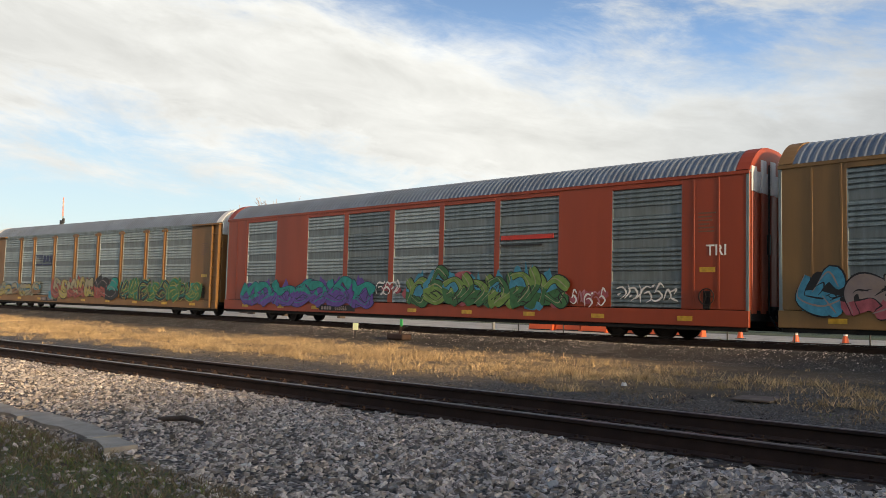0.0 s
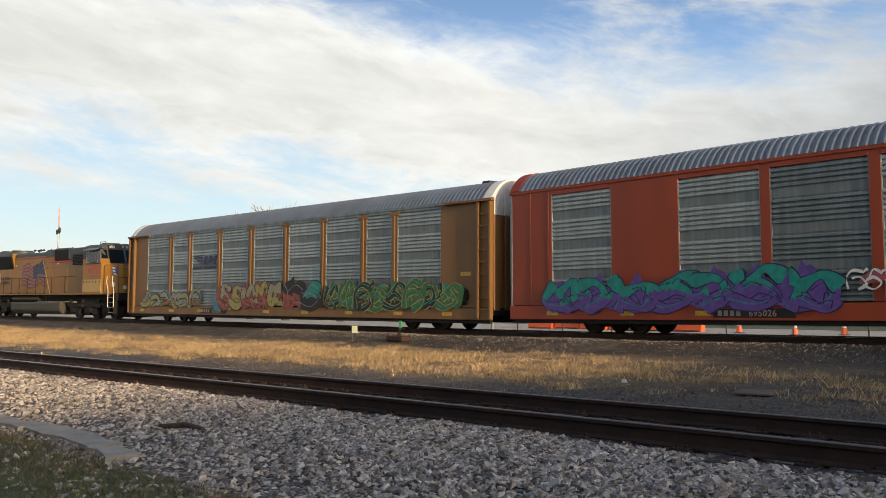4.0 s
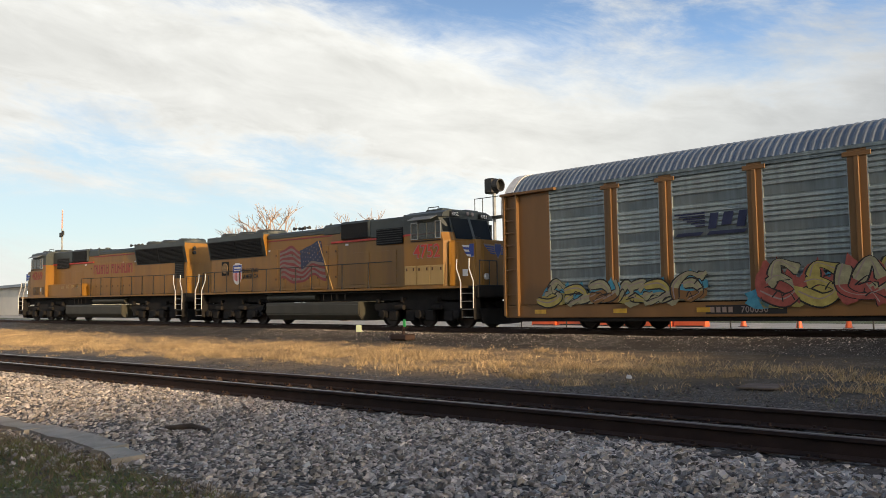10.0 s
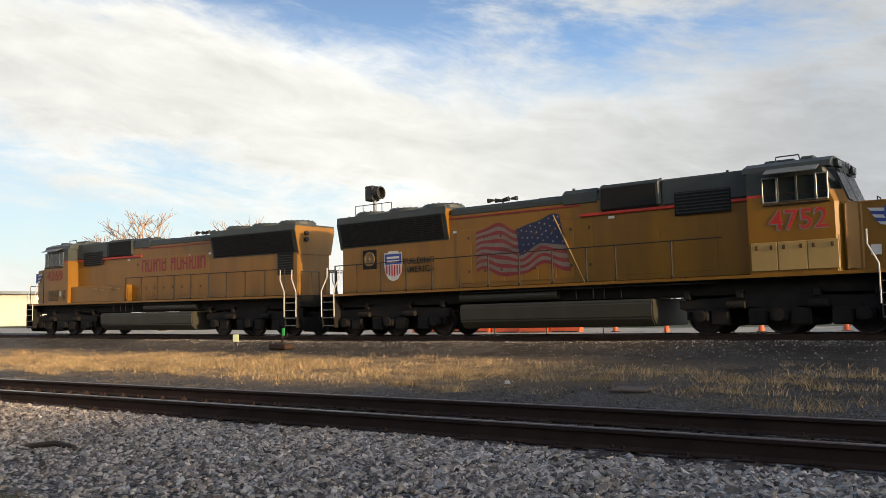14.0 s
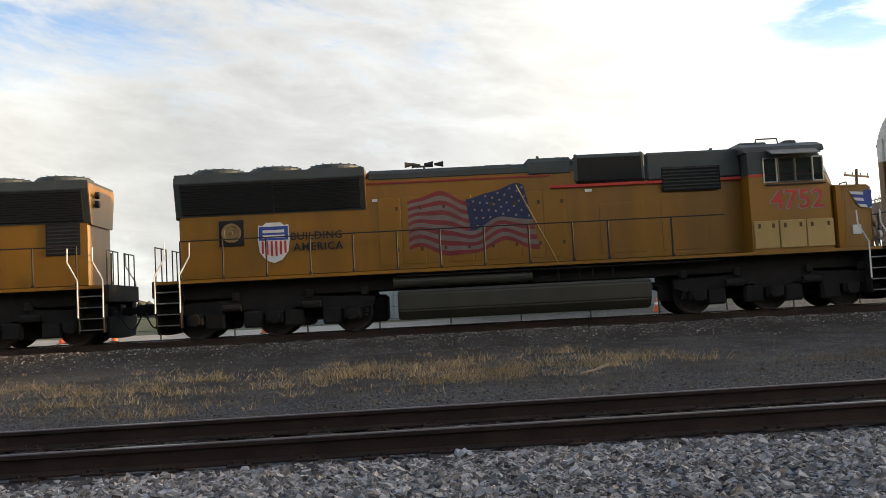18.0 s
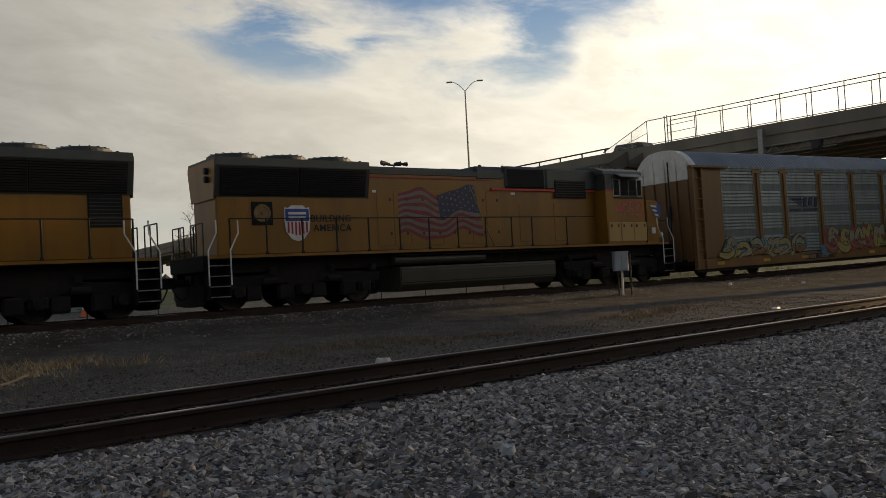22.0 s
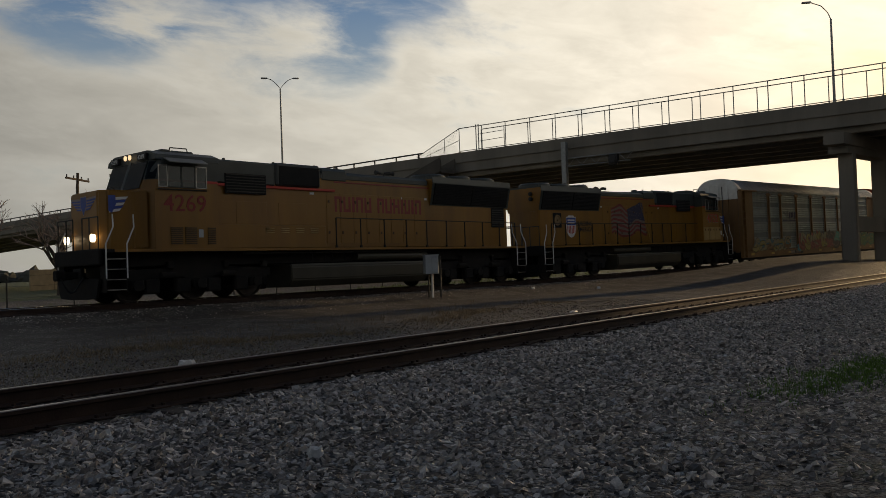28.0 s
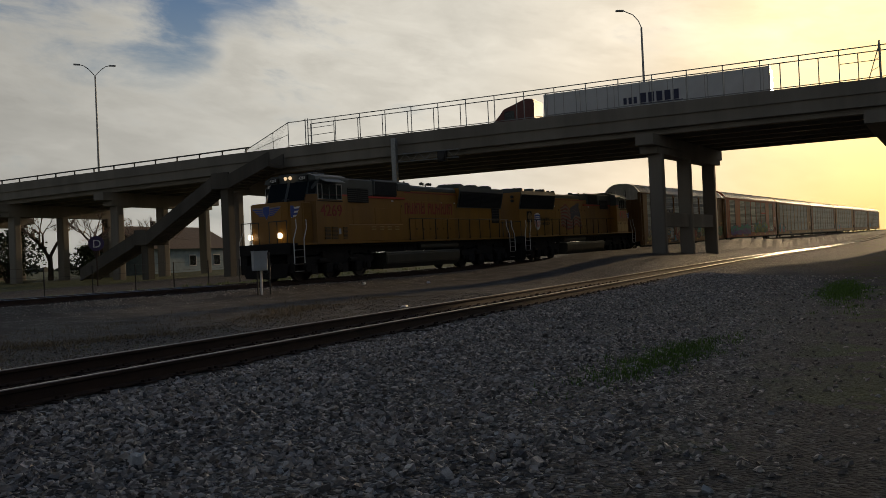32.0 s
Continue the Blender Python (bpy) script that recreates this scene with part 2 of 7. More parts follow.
GALVBAND = mat("darker_screen_band", (0.165, 0.195, 0.20), 0.55, 0.2, 0.25, 6.0, 0.1, 50, (0.07, 0.075, 0.07), 0.6, streak=True)
GALVDARK = mat("galvanised_panel_weathered", (0.185, 0.23, 0.245), 0.5, 0.3, 0.28, 6.0, 0.12, 50, (0.08, 0.09, 0.085), 0.7, streak=True, obj=0.1)
ROOFMETAL = mat("roof_metal", (0.22, 0.255, 0.295), 0.42, 0.45, 0.14, 0.8, 0.08, 30, (0.16, 0.15, 0.14), 0.5)
CONCRETE = mat("concrete", (0.24, 0.215, 0.18), 0.85, 0, 0.18, 0.5, 0.3, 14, (0.13, 0.115, 0.09), 0.55, streak=True)
# darker than CONCRETE: stains, and the shadow on the stairs put into the colour
STAIRCONCRETE = mat("stained_shaded_concrete", (0.11, 0.098, 0.082), 0.9, 0, 0.2, 0.8, 0.3, 14, (0.05, 0.045, 0.038), 0.6, streak=True)
GALVPIPE = mat("galvanised_pipe", (0.30, 0.31, 0.31), 0.5, 0.6, 0.15, 5, 0.05, 50)
DARKSTEEL = mat("dark_steel", (0.05, 0.048, 0.045), 0.6, 0.4, 0.2, 5, 0.1, 50)
RAILRUST = mat("rail_rust", (0.052, 0.029, 0.021), 0.8, 0.15, 0.25, 3, 0.3, 60, (0.034, 0.020, 0.015), 0.6)
RAILTOP = mat("rail_head_polished", (0.62, 0.60, 0.57), 0.22, 1.0, 0.12, 9, 0.02, 80)
RAILTOPWORN = mat("rail_head_worn", (0.27, 0.21, 0.175), 0.28, 0.85, 0.2, 9, 0.04, 80)
TIEWOOD = mat("tie_wood", (0.060, 0.045, 0.036), 0.9, 0, 0.3, 5, 0.5, 40, (0.10, 0.085, 0.07), 0.5, obj=0.25)
BARK = mat("bark", (0.085, 0.065, 0.05), 0.9, 0, 0.3, 8, 0.5, 30)
POLEWOOD = mat("pole_wood", (0.10, 0.075, 0.055), 0.9, 0, 0.25, 5, 0.3, 30)
GLASSDARK = glass("cab_glass")
SCREENGLASS = glass("windscreen_glass", (0.012, 0.016, 0.017), 0.04, 0.0)
HANDRAIL = mat("handrail_dark_paint", (0.022, 0.015, 0.012), 0.7, 0, 0.2, 5, 0.05, 40)
LAMPGLOW = mat("headlight_glow", (1.0, 0.80, 0.52), 0.3, 0, 0, 5, 0, emit=9.0)
REDGLOW = mat("red_marker_glow", (1.0, 0.16, 0.14), 0.3, 0, 0, 5, 0, emit=3.0)
CABINET = mat("cabinet_paint", (0.42, 0.45, 0.47), 0.5, 0, 0.1, 3, 0.04, 40, (0.25, 0.24, 0.22), 0.3)

# ---- building helpers ----


def box(bm, x0, x1, y0, y1, z0, z1, bevel=0.0):
    """A box between two corners, its edges cut off by bevel."""
    x0, x1, y0, y1, z0, z1 = min(x0, x1), max(x0, x1), min(y0, y1), max(y0, y1), min(z0, z1), max(z0, z1)
    if bevel <= 0:
        vs = [bm.verts.new((x, y, z)) for z in (z0, z1) for y in (y0, y1) for x in (x0, x1)]
        for f in ((0, 2, 3, 1), (4, 5, 7, 6), (0, 1, 5, 4), (2, 6, 7, 3), (0, 4, 6, 2), (1, 3, 7, 5)):
            bm.faces.new([vs[i] for i in f])
        return
    b = min(bevel, (x1 - x0) * 0.45, (y1 - y0) * 0.45, (z1 - z0) * 0.45)
    V = {}
    for sx in (0, 1):
        for sy in (0, 1):
            for sz in (0, 1):
                X, Y, Z = (x0, x1)[sx], (y0, y1)[sy], (z0, z1)[sz]
                ix, iy, iz = b * (1 - 2 * sx), b * (1 - 2 * sy), b * (1 - 2 * sz)
                V[sx, sy, sz, 0] = bm.verts.new((X, Y + iy, Z + iz))
                V[sx, sy, sz, 1] = bm.verts.new((X + ix, Y, Z + iz))
                V[sx, sy, sz, 2] = bm.verts.new((X + ix, Y + iy, Z))
    c4 = ((0, 0), (1, 0), (1, 1), (0, 1))
    for s in (0, 1):
        for ax in range(3):
            q = []
            for a, c in c4:
                k = [0, 0, 0]
                k[ax] = s
                k[(ax + 1) % 3], k[(ax + 2) % 3] = a, c
                q.append(V[(*k, ax)])
            bm.faces.new(q if s else q[::-1])
    for ax in range(3):
        u, v = (ax + 1) % 3, (ax + 2) % 3
        for a, c in c4:
            k0, k1 = [0, 0, 0], [0, 0, 0]
            k1[ax] = 1
            k0[u] = k1[u] = a
            k0[v] = k1[v] = c
            bm.faces.new((V[(*k0, u)], V[(*k1, u)], V[(*k1, v)], V[(*k0, v)]))
    for sx in (0, 1):
        for sy in (0, 1):
            for sz in (0, 1):
                bm.faces.new([V[sx, sy, sz, i] for i in range(3)])


def tube(bm, p0, p1, r0, r1=None, n=8, caps=True):
    """A straight tapered tube between two points."""
    p0, p1 = Vector(p0), Vector(p1)
    r1 = r0 if r1 is None else r1
    d = (p1 - p0).normalized()
    a = d.orthogonal().normalized()
    c = d.cross(a)
    rings = []
    for p, r in ((p0, r0), (p1, r1)):
        rings.append([bm.verts.new(p + (a * math.cos(2 * math.pi * i / n) + c * math.sin(2 * math.pi * i / n)) * r) for i in range(n)])
    for i in range(n):
        bm.faces.new((rings[0][i], rings[0][(i + 1) % n], rings[1][(i + 1) % n], rings[1][i]))
    if caps:
        bm.faces.new(rings[0][::-1])
        bm.faces.new(rings[1])


def pipe(bm, pts, r, n=6):
    for a, b in zip(pts[:-1], pts[1:]):
        tube(bm, a, b, r, n=n)


def prism(bm, poly, y0, y1, axis='y'):
    """A polygon (two coordinates) pushed along the third axis."""
    def at(u, v, w):
        return (u, w, v) if axis == 'y' else (w, u, v) if axis == 'x' else (u, v, w)
    a = [bm.verts.new(at(u, v, y0)) for u, v in poly]
    b = [bm.verts.new(at(u, v, y1)) for u, v in poly]
    n = len(poly)
    for i in range(n):
        bm.faces.new((a[i], a[(i + 1) % n], b[(i + 1) % n], b[i]))
    bm.faces.new(a[::-1])
    bm.faces.new(b)


def lathe(bm, profile, centre, axis='y', n=20):
    """Rings (offset along the axis, radius) turned round an axis."""
    rings = []
    for o, r in profile:
        ring = []
        for i in range(n):
            a = 2 * math.pi * i / n
            u, v = math.cos(a) * r, math.sin(a) * r
            p = (u, o, v) if axis == 'y' else (o, u, v) if axis == 'x' else (u, v, o)
            ring.append(bm.verts.new(Vector(centre) + Vector(p)))
        rings.append(ring)
    for a, b in zip(rings[:-1], rings[1:]):
        for i in range(n):
            bm.faces.new((a[i], a[(i + 1) % n], b[(i + 1) % n], b[i]))
    bm.faces.new(rings[0][::-1])
    bm.faces.new(rings[-1])


def mesh_of(name, bm, material, smooth=False):
    bmesh.ops.recalc_face_normals(bm, faces=bm.faces)
    me = bpy.data.meshes.new(name)
    bm.to_mesh(me)
    bm.free()
    for mt in (material if isinstance(material, (list, tuple)) else [material]):
        me.materials.append(mt)
    if smooth:
        me.polygons.foreach_set("use_smooth", [True] * len(me.polygons))
    return me


def part(name, bm, material, parent, label="", smooth=False):
    ob = new(name, mesh_of(name, bm, material, smooth))
    ob.parent = parent
    if label:
        tagged(ob, label)
    return ob


def same(name, me, parent, loc=(0, 0, 0), rz=0.0, label=""):
    """One more part on a mesh that exists already."""
    ob = new(name, me)
    ob.parent = parent
    ob.location = loc
    ob.rotation_euler = (0, 0, rz)
    if label:
        tagged(ob, label)
    return ob


def thing(name, label, category, m=None, group="", kind=""):
    ob = new(name)
    ob.empty_display_size = 0.3
    if m is not None:
        ob.matrix_basis = m
    return tagged(ob, label, category, group, kind)


def one_box(*a):
    bm = bmesh.new()
    box(bm, *a)
    return bm


def letters(name, body, size, material, parent, m, spacing=1.0, bold=0.0, label=""):
    """Lettering in the built-in font, turned into a mesh."""
    cu = bpy.data.curves.new(name, 'FONT')
    cu.body, cu.size, cu.extrude, cu.offset, cu.space_character = body, size, 0.004, bold, spacing
    cu.resolution_u = 3
    tmp = bpy.data.objects.new(name, cu)
    scene.collection.objects.link(tmp)
    dg = bpy.context.evaluated_depsgraph_get()
    me = bpy.data.meshes.new_from_object(tmp.evaluated_get(dg))
    bpy.data.objects.remove(tmp)
    bpy.data.curves.remove(cu)
    me.materials.clear()
    me.materials.append(material)
    ob = new(name, me)
    ob.parent = parent
    ob.matrix_basis = m
    if label:
        tagged(ob, label)
    return ob


def face_front(x, y, z):
    """Lettering that reads from the -y side."""
    return pose(x, y, z, 90, 0, 0)


# ---- the lie of the land ----
Z_NEAR = -0.326          # top of the near rails; the far rails are 0
Y_NEAR = 7.04            # nearer rail of the near track
HEAD = 1.507             # rail head to rail head
Y_FAR, BEND, RADIUS, TURN = 25.3, -22.0, 500.0, 0.108
LEFT_BEND = -32.0
RISE = 0.85              # of the ground between the tracks near the bridge


def ss(a, b, x):
    t = min(max((x - a) / (b - a), 0.0), 1.0)
    return t * t * (3 - 2 * t)


def far_z(x):
    """Height of the far track's rails along its way."""
    l, r = -15.0 - x, x - 32.0
    z = 0.0
    if l > 0:
        z = 0.011 * (l - 8 * (1 - math.exp(-l / 8)))
    if r > 0:
        z = 0.0172 * (r - 8 * (1 - math.exp(-r / 8))) - 0.0055 * max(r - 68.0, 0.0)
    return min(z, 3.4)


def far_track(s):
    """Place and heading of the far track's centre at s metres along it."""
    if s < LEFT_BEND:                      # a slight swing to the near side and back
        u = LEFT_BEND - s
        if u < 30:
            return s, Y_FAR - u * u / 600, far_z(s), u / 300
        if u < 60:
            return s, Y_FAR - 3.0 + (60 - u) ** 2 / 600, far_z(s), (60 - u) / 300
        return s, Y_FAR - 3.0, far_z(s), 0.0
    th = min(max((s - BEND) / RADIUS, 0.0), TURN)
    x = s if s < BEND else BEND + RADIUS * math.sin(th)
    y = Y_FAR - RADIUS * (1 - math.cos(th)) + 0.15 * ss(-25, 0, s) * (1 - ss(40, 95, s))
    ex = s - BEND - RADIUS * TURN
    if ex > 0:
        x, y = x + ex * math.cos(TURN), y - ex * math.sin(TURN)
    return x, y, far_z(x), -th


def near_z(x):
    return min(Z_NEAR + 0.000125 * max(x - 100.0, 0.0) ** 2, 3.4)


def near_track(s):
    """Place and heading of the near track's centre at s metres along it."""
    th = min(max((s - 70.0) / 700.0, 0.0), 0.12)
    ex = max(s - 154.0, 0.0)
    x = s if s < 70 else 70 + 700 * math.sin(th) + ex * math.cos(0.12)
    return x, Y_NEAR + HEAD / 2 - 700 * (1 - math.cos(th)) - ex * math.sin(0.12), near_z(x), -th


def near_y(x):
    """Middle of the near track at x."""
    th = min(max((x - 70.0) / 700.0, 0.0), 0.12)
    return Y_NEAR + HEAD / 2 - 700 * (1 - math.cos(th)) - max(x - 154.0, 0.0) * 0.1206


TRACK_X = [far_track(s)[:2] for s in range(-400, 700, 4)]


def far_y(x):
    i = min(max(int((x - TRACK_X[0][0]) / 4), 0), len(TRACK_X) - 2)
    while i < len(TRACK_X) - 2 and TRACK_X[i + 1][0] < x:
        i += 1
    while i > 0 and TRACK_X[i][0] > x:
        i -= 1
    (x0, y0), (x1, y1) = TRACK_X[i], TRACK_X[i + 1]
    return y0 + (y1 - y0) * (x - x0) / (x1 - x0)


def ground_z(x, y):
    nc = near_y(x)
    fy, fz, nz = max(far_y(x), nc + 1.5), far_z(x), near_z(x)
    near_bed = nz - 0.19
    z = near_bed - 0.07 * (1 - ss(0.55, 0.75, abs(y - nc))) - 0.20 * ss(1.5, 4.0, abs(y - nc)) - 0.10 * ss(4, 7, nc - y)
    base = fz - 0.50
    w = ss(nc + 3.5, max(fy - 3.5, nc + 4.5), y)
    z = z * (1 - w) + base * w
    d = abs(y - fy)
    bed = fz - 0.20
    k = 1 - ss(1.4, 3.4, d)
    z = z * (1 - k) + max(z, bed) * k
    z += RISE * ss(36, 58, x) * ss(nc + 1.6, nc + 3.4, y) * (1 - ss(fy - 3.4, fy - 1.2, y)) * (1 - ss(110, 150, x))
    if y > fy + 4:
        z += 0.10 * ss(4, 10, y - fy)
    z += 0.035 * noise.noise((x * 0.35, y * 0.6, 0.3)) + 0.02 * noise.noise((x * 1.3, y * 1.3, 4.1))
    return z


def ground_material():
    mt = bpy.data.materials.new("ballast_and_dry_ground")
    mt.use_nodes = True
    nt = mt.node_tree
    N, L = nt.nodes.new, nt.links.new
    b = nt.nodes["Principled BSDF"]
    tc = N("ShaderNodeTexCoord")
    P = tc.outputs["Object"]
    sep = N("ShaderNodeSeparateXYZ")
    L(P, sep.inputs[0])
    def nz(scale, detail=5, rough=0.6):
        n = N("ShaderNodeTexNoise")
        n.inputs["Scale"].default_value, n.inputs["Detail"].default_value, n.inputs["Roughness"].default_value = scale, detail, rough
        L(P, n.inputs["Vector"])
        return n.outputs[0]
    def ramp(src, stops):
        r = N("ShaderNodeValToRGB")
        e = r.color_ramp.elements
        e[0].position, e[0].color = stops[0][0], (*stops[0][1], 1)
        e[1].position, e[1].color = stops[-1][0], (*stops[-1][1], 1)
        for p, c in stops[1:-1]:
            e.new(p).color = (*c, 1)
        L(src, r.inputs[0])
        return r.outputs[0]
    def mix(f, a, c):
        m = N("ShaderNodeMix")
        m.data_type = 'RGBA'
        L(f, m.inputs["Factor"])
        L(a, m.inputs["A"])
        L(c, m.inputs["B"])
        return m.outputs["Result"]
    def band(lo0, lo1, hi0, hi1, src):
        """1 between lo1 and hi0, falling to 0 at lo0 and hi1."""
        a, c = N("ShaderNodeMapRange"), N("ShaderNodeMapRange")
        for q, u, v in ((a, lo0, lo1), (c, hi1, hi0)):
            q.inputs[1].default_value, q.inputs[2].default_value = u, v
            L(src, q.inputs[0])
        m = N("ShaderNodeMath")
        m.operation = 'MULTIPLY'
        L(a.outputs[0], m.inputs[0])
        L(c.outputs[0], m.inputs[1])
        return m.outputs[0]
    def mth(op, a, c):
        m = N("ShaderNodeMath")
        m.operation = op
        for i, v in enumerate((a, c)):
            if isinstance(v, (int, float)):
                m.inputs[i].default_value = v
            else:
                L(v, m.inputs[i])
        return m.outputs[0]
    # y with a ragged edge
    yj = mth('ADD', sep.outputs[1], mth('MULTIPLY', mth('SUBTRACT', nz(0.35, 6, 0.65), 0.5), 4.2))
    vor = N("ShaderNodeTexVoronoi")
    vor.inputs["Scale"].default_value = 26.0
    L(P, vor.inputs["Vector"])
    vorf = N("ShaderNodeTexVoronoi")
    vorf.inputs["Scale"].default_value = 55.0
    L(P, vorf.inputs["Vector"])
    sx = N("ShaderNodeSeparateColor")
    L(vor.outputs["Color"], sx.inputs[0])
    sf = N("ShaderNodeSeparateColor")
    L(vorf.outputs["Color"], sf.inputs[0])
    gravel = ramp(sx.outputs[0], [(0.0, (0.022, 0.018, 0.014)), (0.4, (0.075, 0.061, 0.051)), (0.75, (0.19, 0.162, 0.14)), (1.0, (0.50, 0.47, 0.43))])
    finegr = ramp(sf.outputs[0], [(0.0, (0.018, 0.015, 0.012)), (0.5, (0.060, 0.050, 0.039)), (0.82, (0.135, 0.115, 0.092)), (1.0, (0.42, 0.39, 0.35))])
    dirt = ramp(nz(2.2, 8, 0.7), [(0.3, (0.032, 0.026, 0.019)), (0.7, (0.088, 0.071, 0.052))])
    straw = ramp(nz(5.0, 8, 0.7), [(0.3, (0.15, 0.10, 0.055)), (0.7, (0.47, 0.335, 0.18))])
    green = ramp(nz(3.0, 8, 0.7), [(0.3, (0.045, 0.06, 0.018)), (0.7, (0.12, 0.135, 0.04))])
    pale = ramp(nz(0.7, 6, 0.6), [(0.3, (0.36, 0.33, 0.28)), (0.7, (0.52, 0.49, 0.44))])
    col = mix(band(10.2, 11.0, 60, 61, yj), gravel, finegr)
    thin = mth('GREATER_THAN', nz(1.1, 6, 0.7), 0.5)
    col = mix(mth('MULTIPLY', band(12.5, 14.0, 60, 61, yj), thin), col, dirt)
    # dried grass between the tracks, bright colour kept towards the left, where sun falls
    xg = band(-400, -399, -13, -5, mth('ADD', sep.outputs[0], mth('MULTIPLY', mth('SUBTRACT', nz(0.25), 0.5), 9.0)))
    col = mix(mth('MULTIPLY', mth('MULTIPLY', band(12.6, 14.2, 19.6, 21.4, yj), xg), 0.92), col, straw)
    # far side: green verge, then a pale road
    col = mix(band(28.5, 30.0, 36, 38, yj), col, green)
    col = mix(mth('MULTIPLY', band(37.0, 37.6, 52, 53, sep.outputs[1]), band(-400, -399, -2, 6, sep.outputs[0])), col, pale)
    col = mix(band(53, 55, 300, 301, yj), col, green)
    # bare earth and thin grass on the camera's side
    col = mix(mth('MULTIPLY', band(-300, -299, 0.2, 2.2, yj), 0.75), col, dirt)
    col = mix(mth('MULTIPLY', band(-300, -299, -0.2, 1.6, yj), mth('GREATER_THAN', nz(0.55, 5, 0.6), 0.56)), col, green)
    xj = mth('ADD', sep.outputs[0], mth('MULTIPLY', mth('SUBTRACT', nz(0.8, 5, 0.6), 0.5), 2.0))
    yk = mth('ADD', sep.outputs[1], mth('MULTIPLY', mth('SUBTRACT', nz(1.2, 5, 0.6), 0.5), 0.8))
    col = mix(mth('MULTIPLY', band(-60, -50, -6.2, -5.6, xj), band(-300, -299, 3.5, 3.9, yk)), col, green)
    tone = N("ShaderNodeMapRange")
    tone.inputs[1].default_value, tone.inputs[2].default_value, tone.inputs[3].default_value, tone.inputs[4].default_value = 0.3, 0.7, 0.75, 1.2
    L(nz(0.8, 6, 0.6), tone.inputs[0])
    sc = N("ShaderNodeVectorMath")
    sc.operation = 'SCALE'
    L(col, sc.inputs[0])
    L(tone.outputs[0], sc.inputs["Scale"])
    L(sc.outputs[0], b.inputs["Base Color"])
    b.inputs["Roughness"].default_value = 0.75
    bp = N("ShaderNodeBump")
    bp.inputs["Strength"].default_value, bp.inputs["Distance"].default_value = 0.9, 0.03
    L(mth('SUBTRACT', mth('MULTIPLY', nz(25, 4), 0.6), vor.outputs["Distance"]), bp.inputs["Height"])
    L(bp.outputs[0], b.inputs["Normal"])
    return mt


def build_ground():
    xs = sorted({-2500.0, -1200, -700, -400, *range(-300, -60, 12), *[x * 1.0 for x in range(-60, 60)], *range(60, 320, 8), 400, 700, 1200, 2500})
    ys = sorted({-2500.0, -1200, -500, -200, -100, -60, -40, -25, -15, -10, -7, -5, -3, *[y * 0.5 for y in range(-4, 62)], *range(31, 60, 3), 70, 90, 120, 180, 300, 600, 1200, 2500})
    nx, ny = len(xs), len(ys)
    verts = [(x, y, ground_z(x, y)) for y in ys for x in xs]
    faces = [(j * nx + i, j * nx + i + 1, (j + 1) * nx + i + 1, (j + 1) * nx + i) for j in range(ny - 1) for i in range(nx - 1)]
    me = bpy.data.meshes.new("ground")
    me.from_pydata(verts, [], faces)
    me.materials.append(ground_material())
    me.polygons.foreach_set("use_smooth", [True] * len(me.polygons))
    return tagged(new("ground", me), "grey ballast, dirt and dry grass round two tracks", "ground", kind="structure")


build_ground()

RAIL_PROFILE = [(-0.075, -0.18), (0.075, -0.18), (0.075, -0.168), (0.015, -0.145), (0.009, -0.05), (0.036, -0.038), (0.036, -0.008),
                (0.028, 0.0), (-0.028, 0.0), (-0.036, -0.008), (-0.036, -0.038), (-0.009, -0.05), (-0.015, -0.145), (-0.075, -0.168)]


def rail(name, way, offset, parent, top):
    """A rail swept along a way of (x, y, z, heading)."""
    bm = bmesh.new()
    rings = []
    for x, y, z, th in way:
        c, s = math.cos(th), math.sin(th)
        rings.append([bm.verts.new((x - s * (offset + u), y + c * (offset + u), z + v)) for u, v in RAIL_PROFILE])
    n = len(RAIL_PROFILE)
    for a, b in zip(rings[:-1], rings[1:]):
        for i in range(n):
            f = bm.faces.new((a[i], a[(i + 1) % n], b[(i + 1) % n], b[i]))
            f.material_index = 1 if i in (6, 7, 8) else 0
    return part(name, bm, [RAILRUST, top], parent)


def track(name, label, way, top, ties, tie_dz):
    t = thing(name, label, "railway track", kind="structure")
    rail("rail", way, -HEAD / 2, t, top)
    rail("rail", way, HEAD / 2, t, top)
    bm = bmesh.new()
    box(bm, -0.115, 0.115, -1.3, 1.3, -0.36, -0.183, 0.012)
    me = mesh_of("tie", bm, TIEWOOD)
    bm = bmesh.new()
    for o in (-HEAD / 2, HEAD / 2):
        box(bm, -0.09, 0.09, o - 0.17, o + 0.17, -0.183, -0.166, 0.004)
        for sx in (-0.05, 0.05):
            for sy in (-0.095, 0.095):
                box(bm, sx - 0.012, sx + 0.012, o + sy - 0.018, o + sy + 0.018, -0.17, -0.14, 0.003)
    mp = mesh_of("tie_plate", bm, RAILRUST)
    for i, (x, y, z, th) in enumerate(ties):
        tie = same("tie", me, t, (x, y, z + 0.012 * ((i * 7) % 5 - 2) / 2), th + 0.02 * ((i * 5) % 7 - 3) / 3)
        same("tie_plate", mp, tie, (0, 0, 0))
    return t


near_way = [near_track(x * 1.0) for x in (-600, -300, -60, 0, 60, 70, 80, 90, 100, 110, 120, 130, 140, 150, 160, 175, 190, 210, 240, 300)]
near_ties = [(-26 + 0.54 * i, Y_NEAR + HEAD / 2, near_z(-26 + 0.54 * i), 0.0) for i in range(110)]
track("near_track", "rusty brown rails on wooden ties in grey ballast", near_way, RAILTOPWORN, near_ties, 0)
far_way = [far_track(s) for s in [-600, -300] + [x * 4.0 for x in range(-40, 80)] + [600]]
far_ties = [far_track(-50 + 0.6 * i) for i in range(190)]
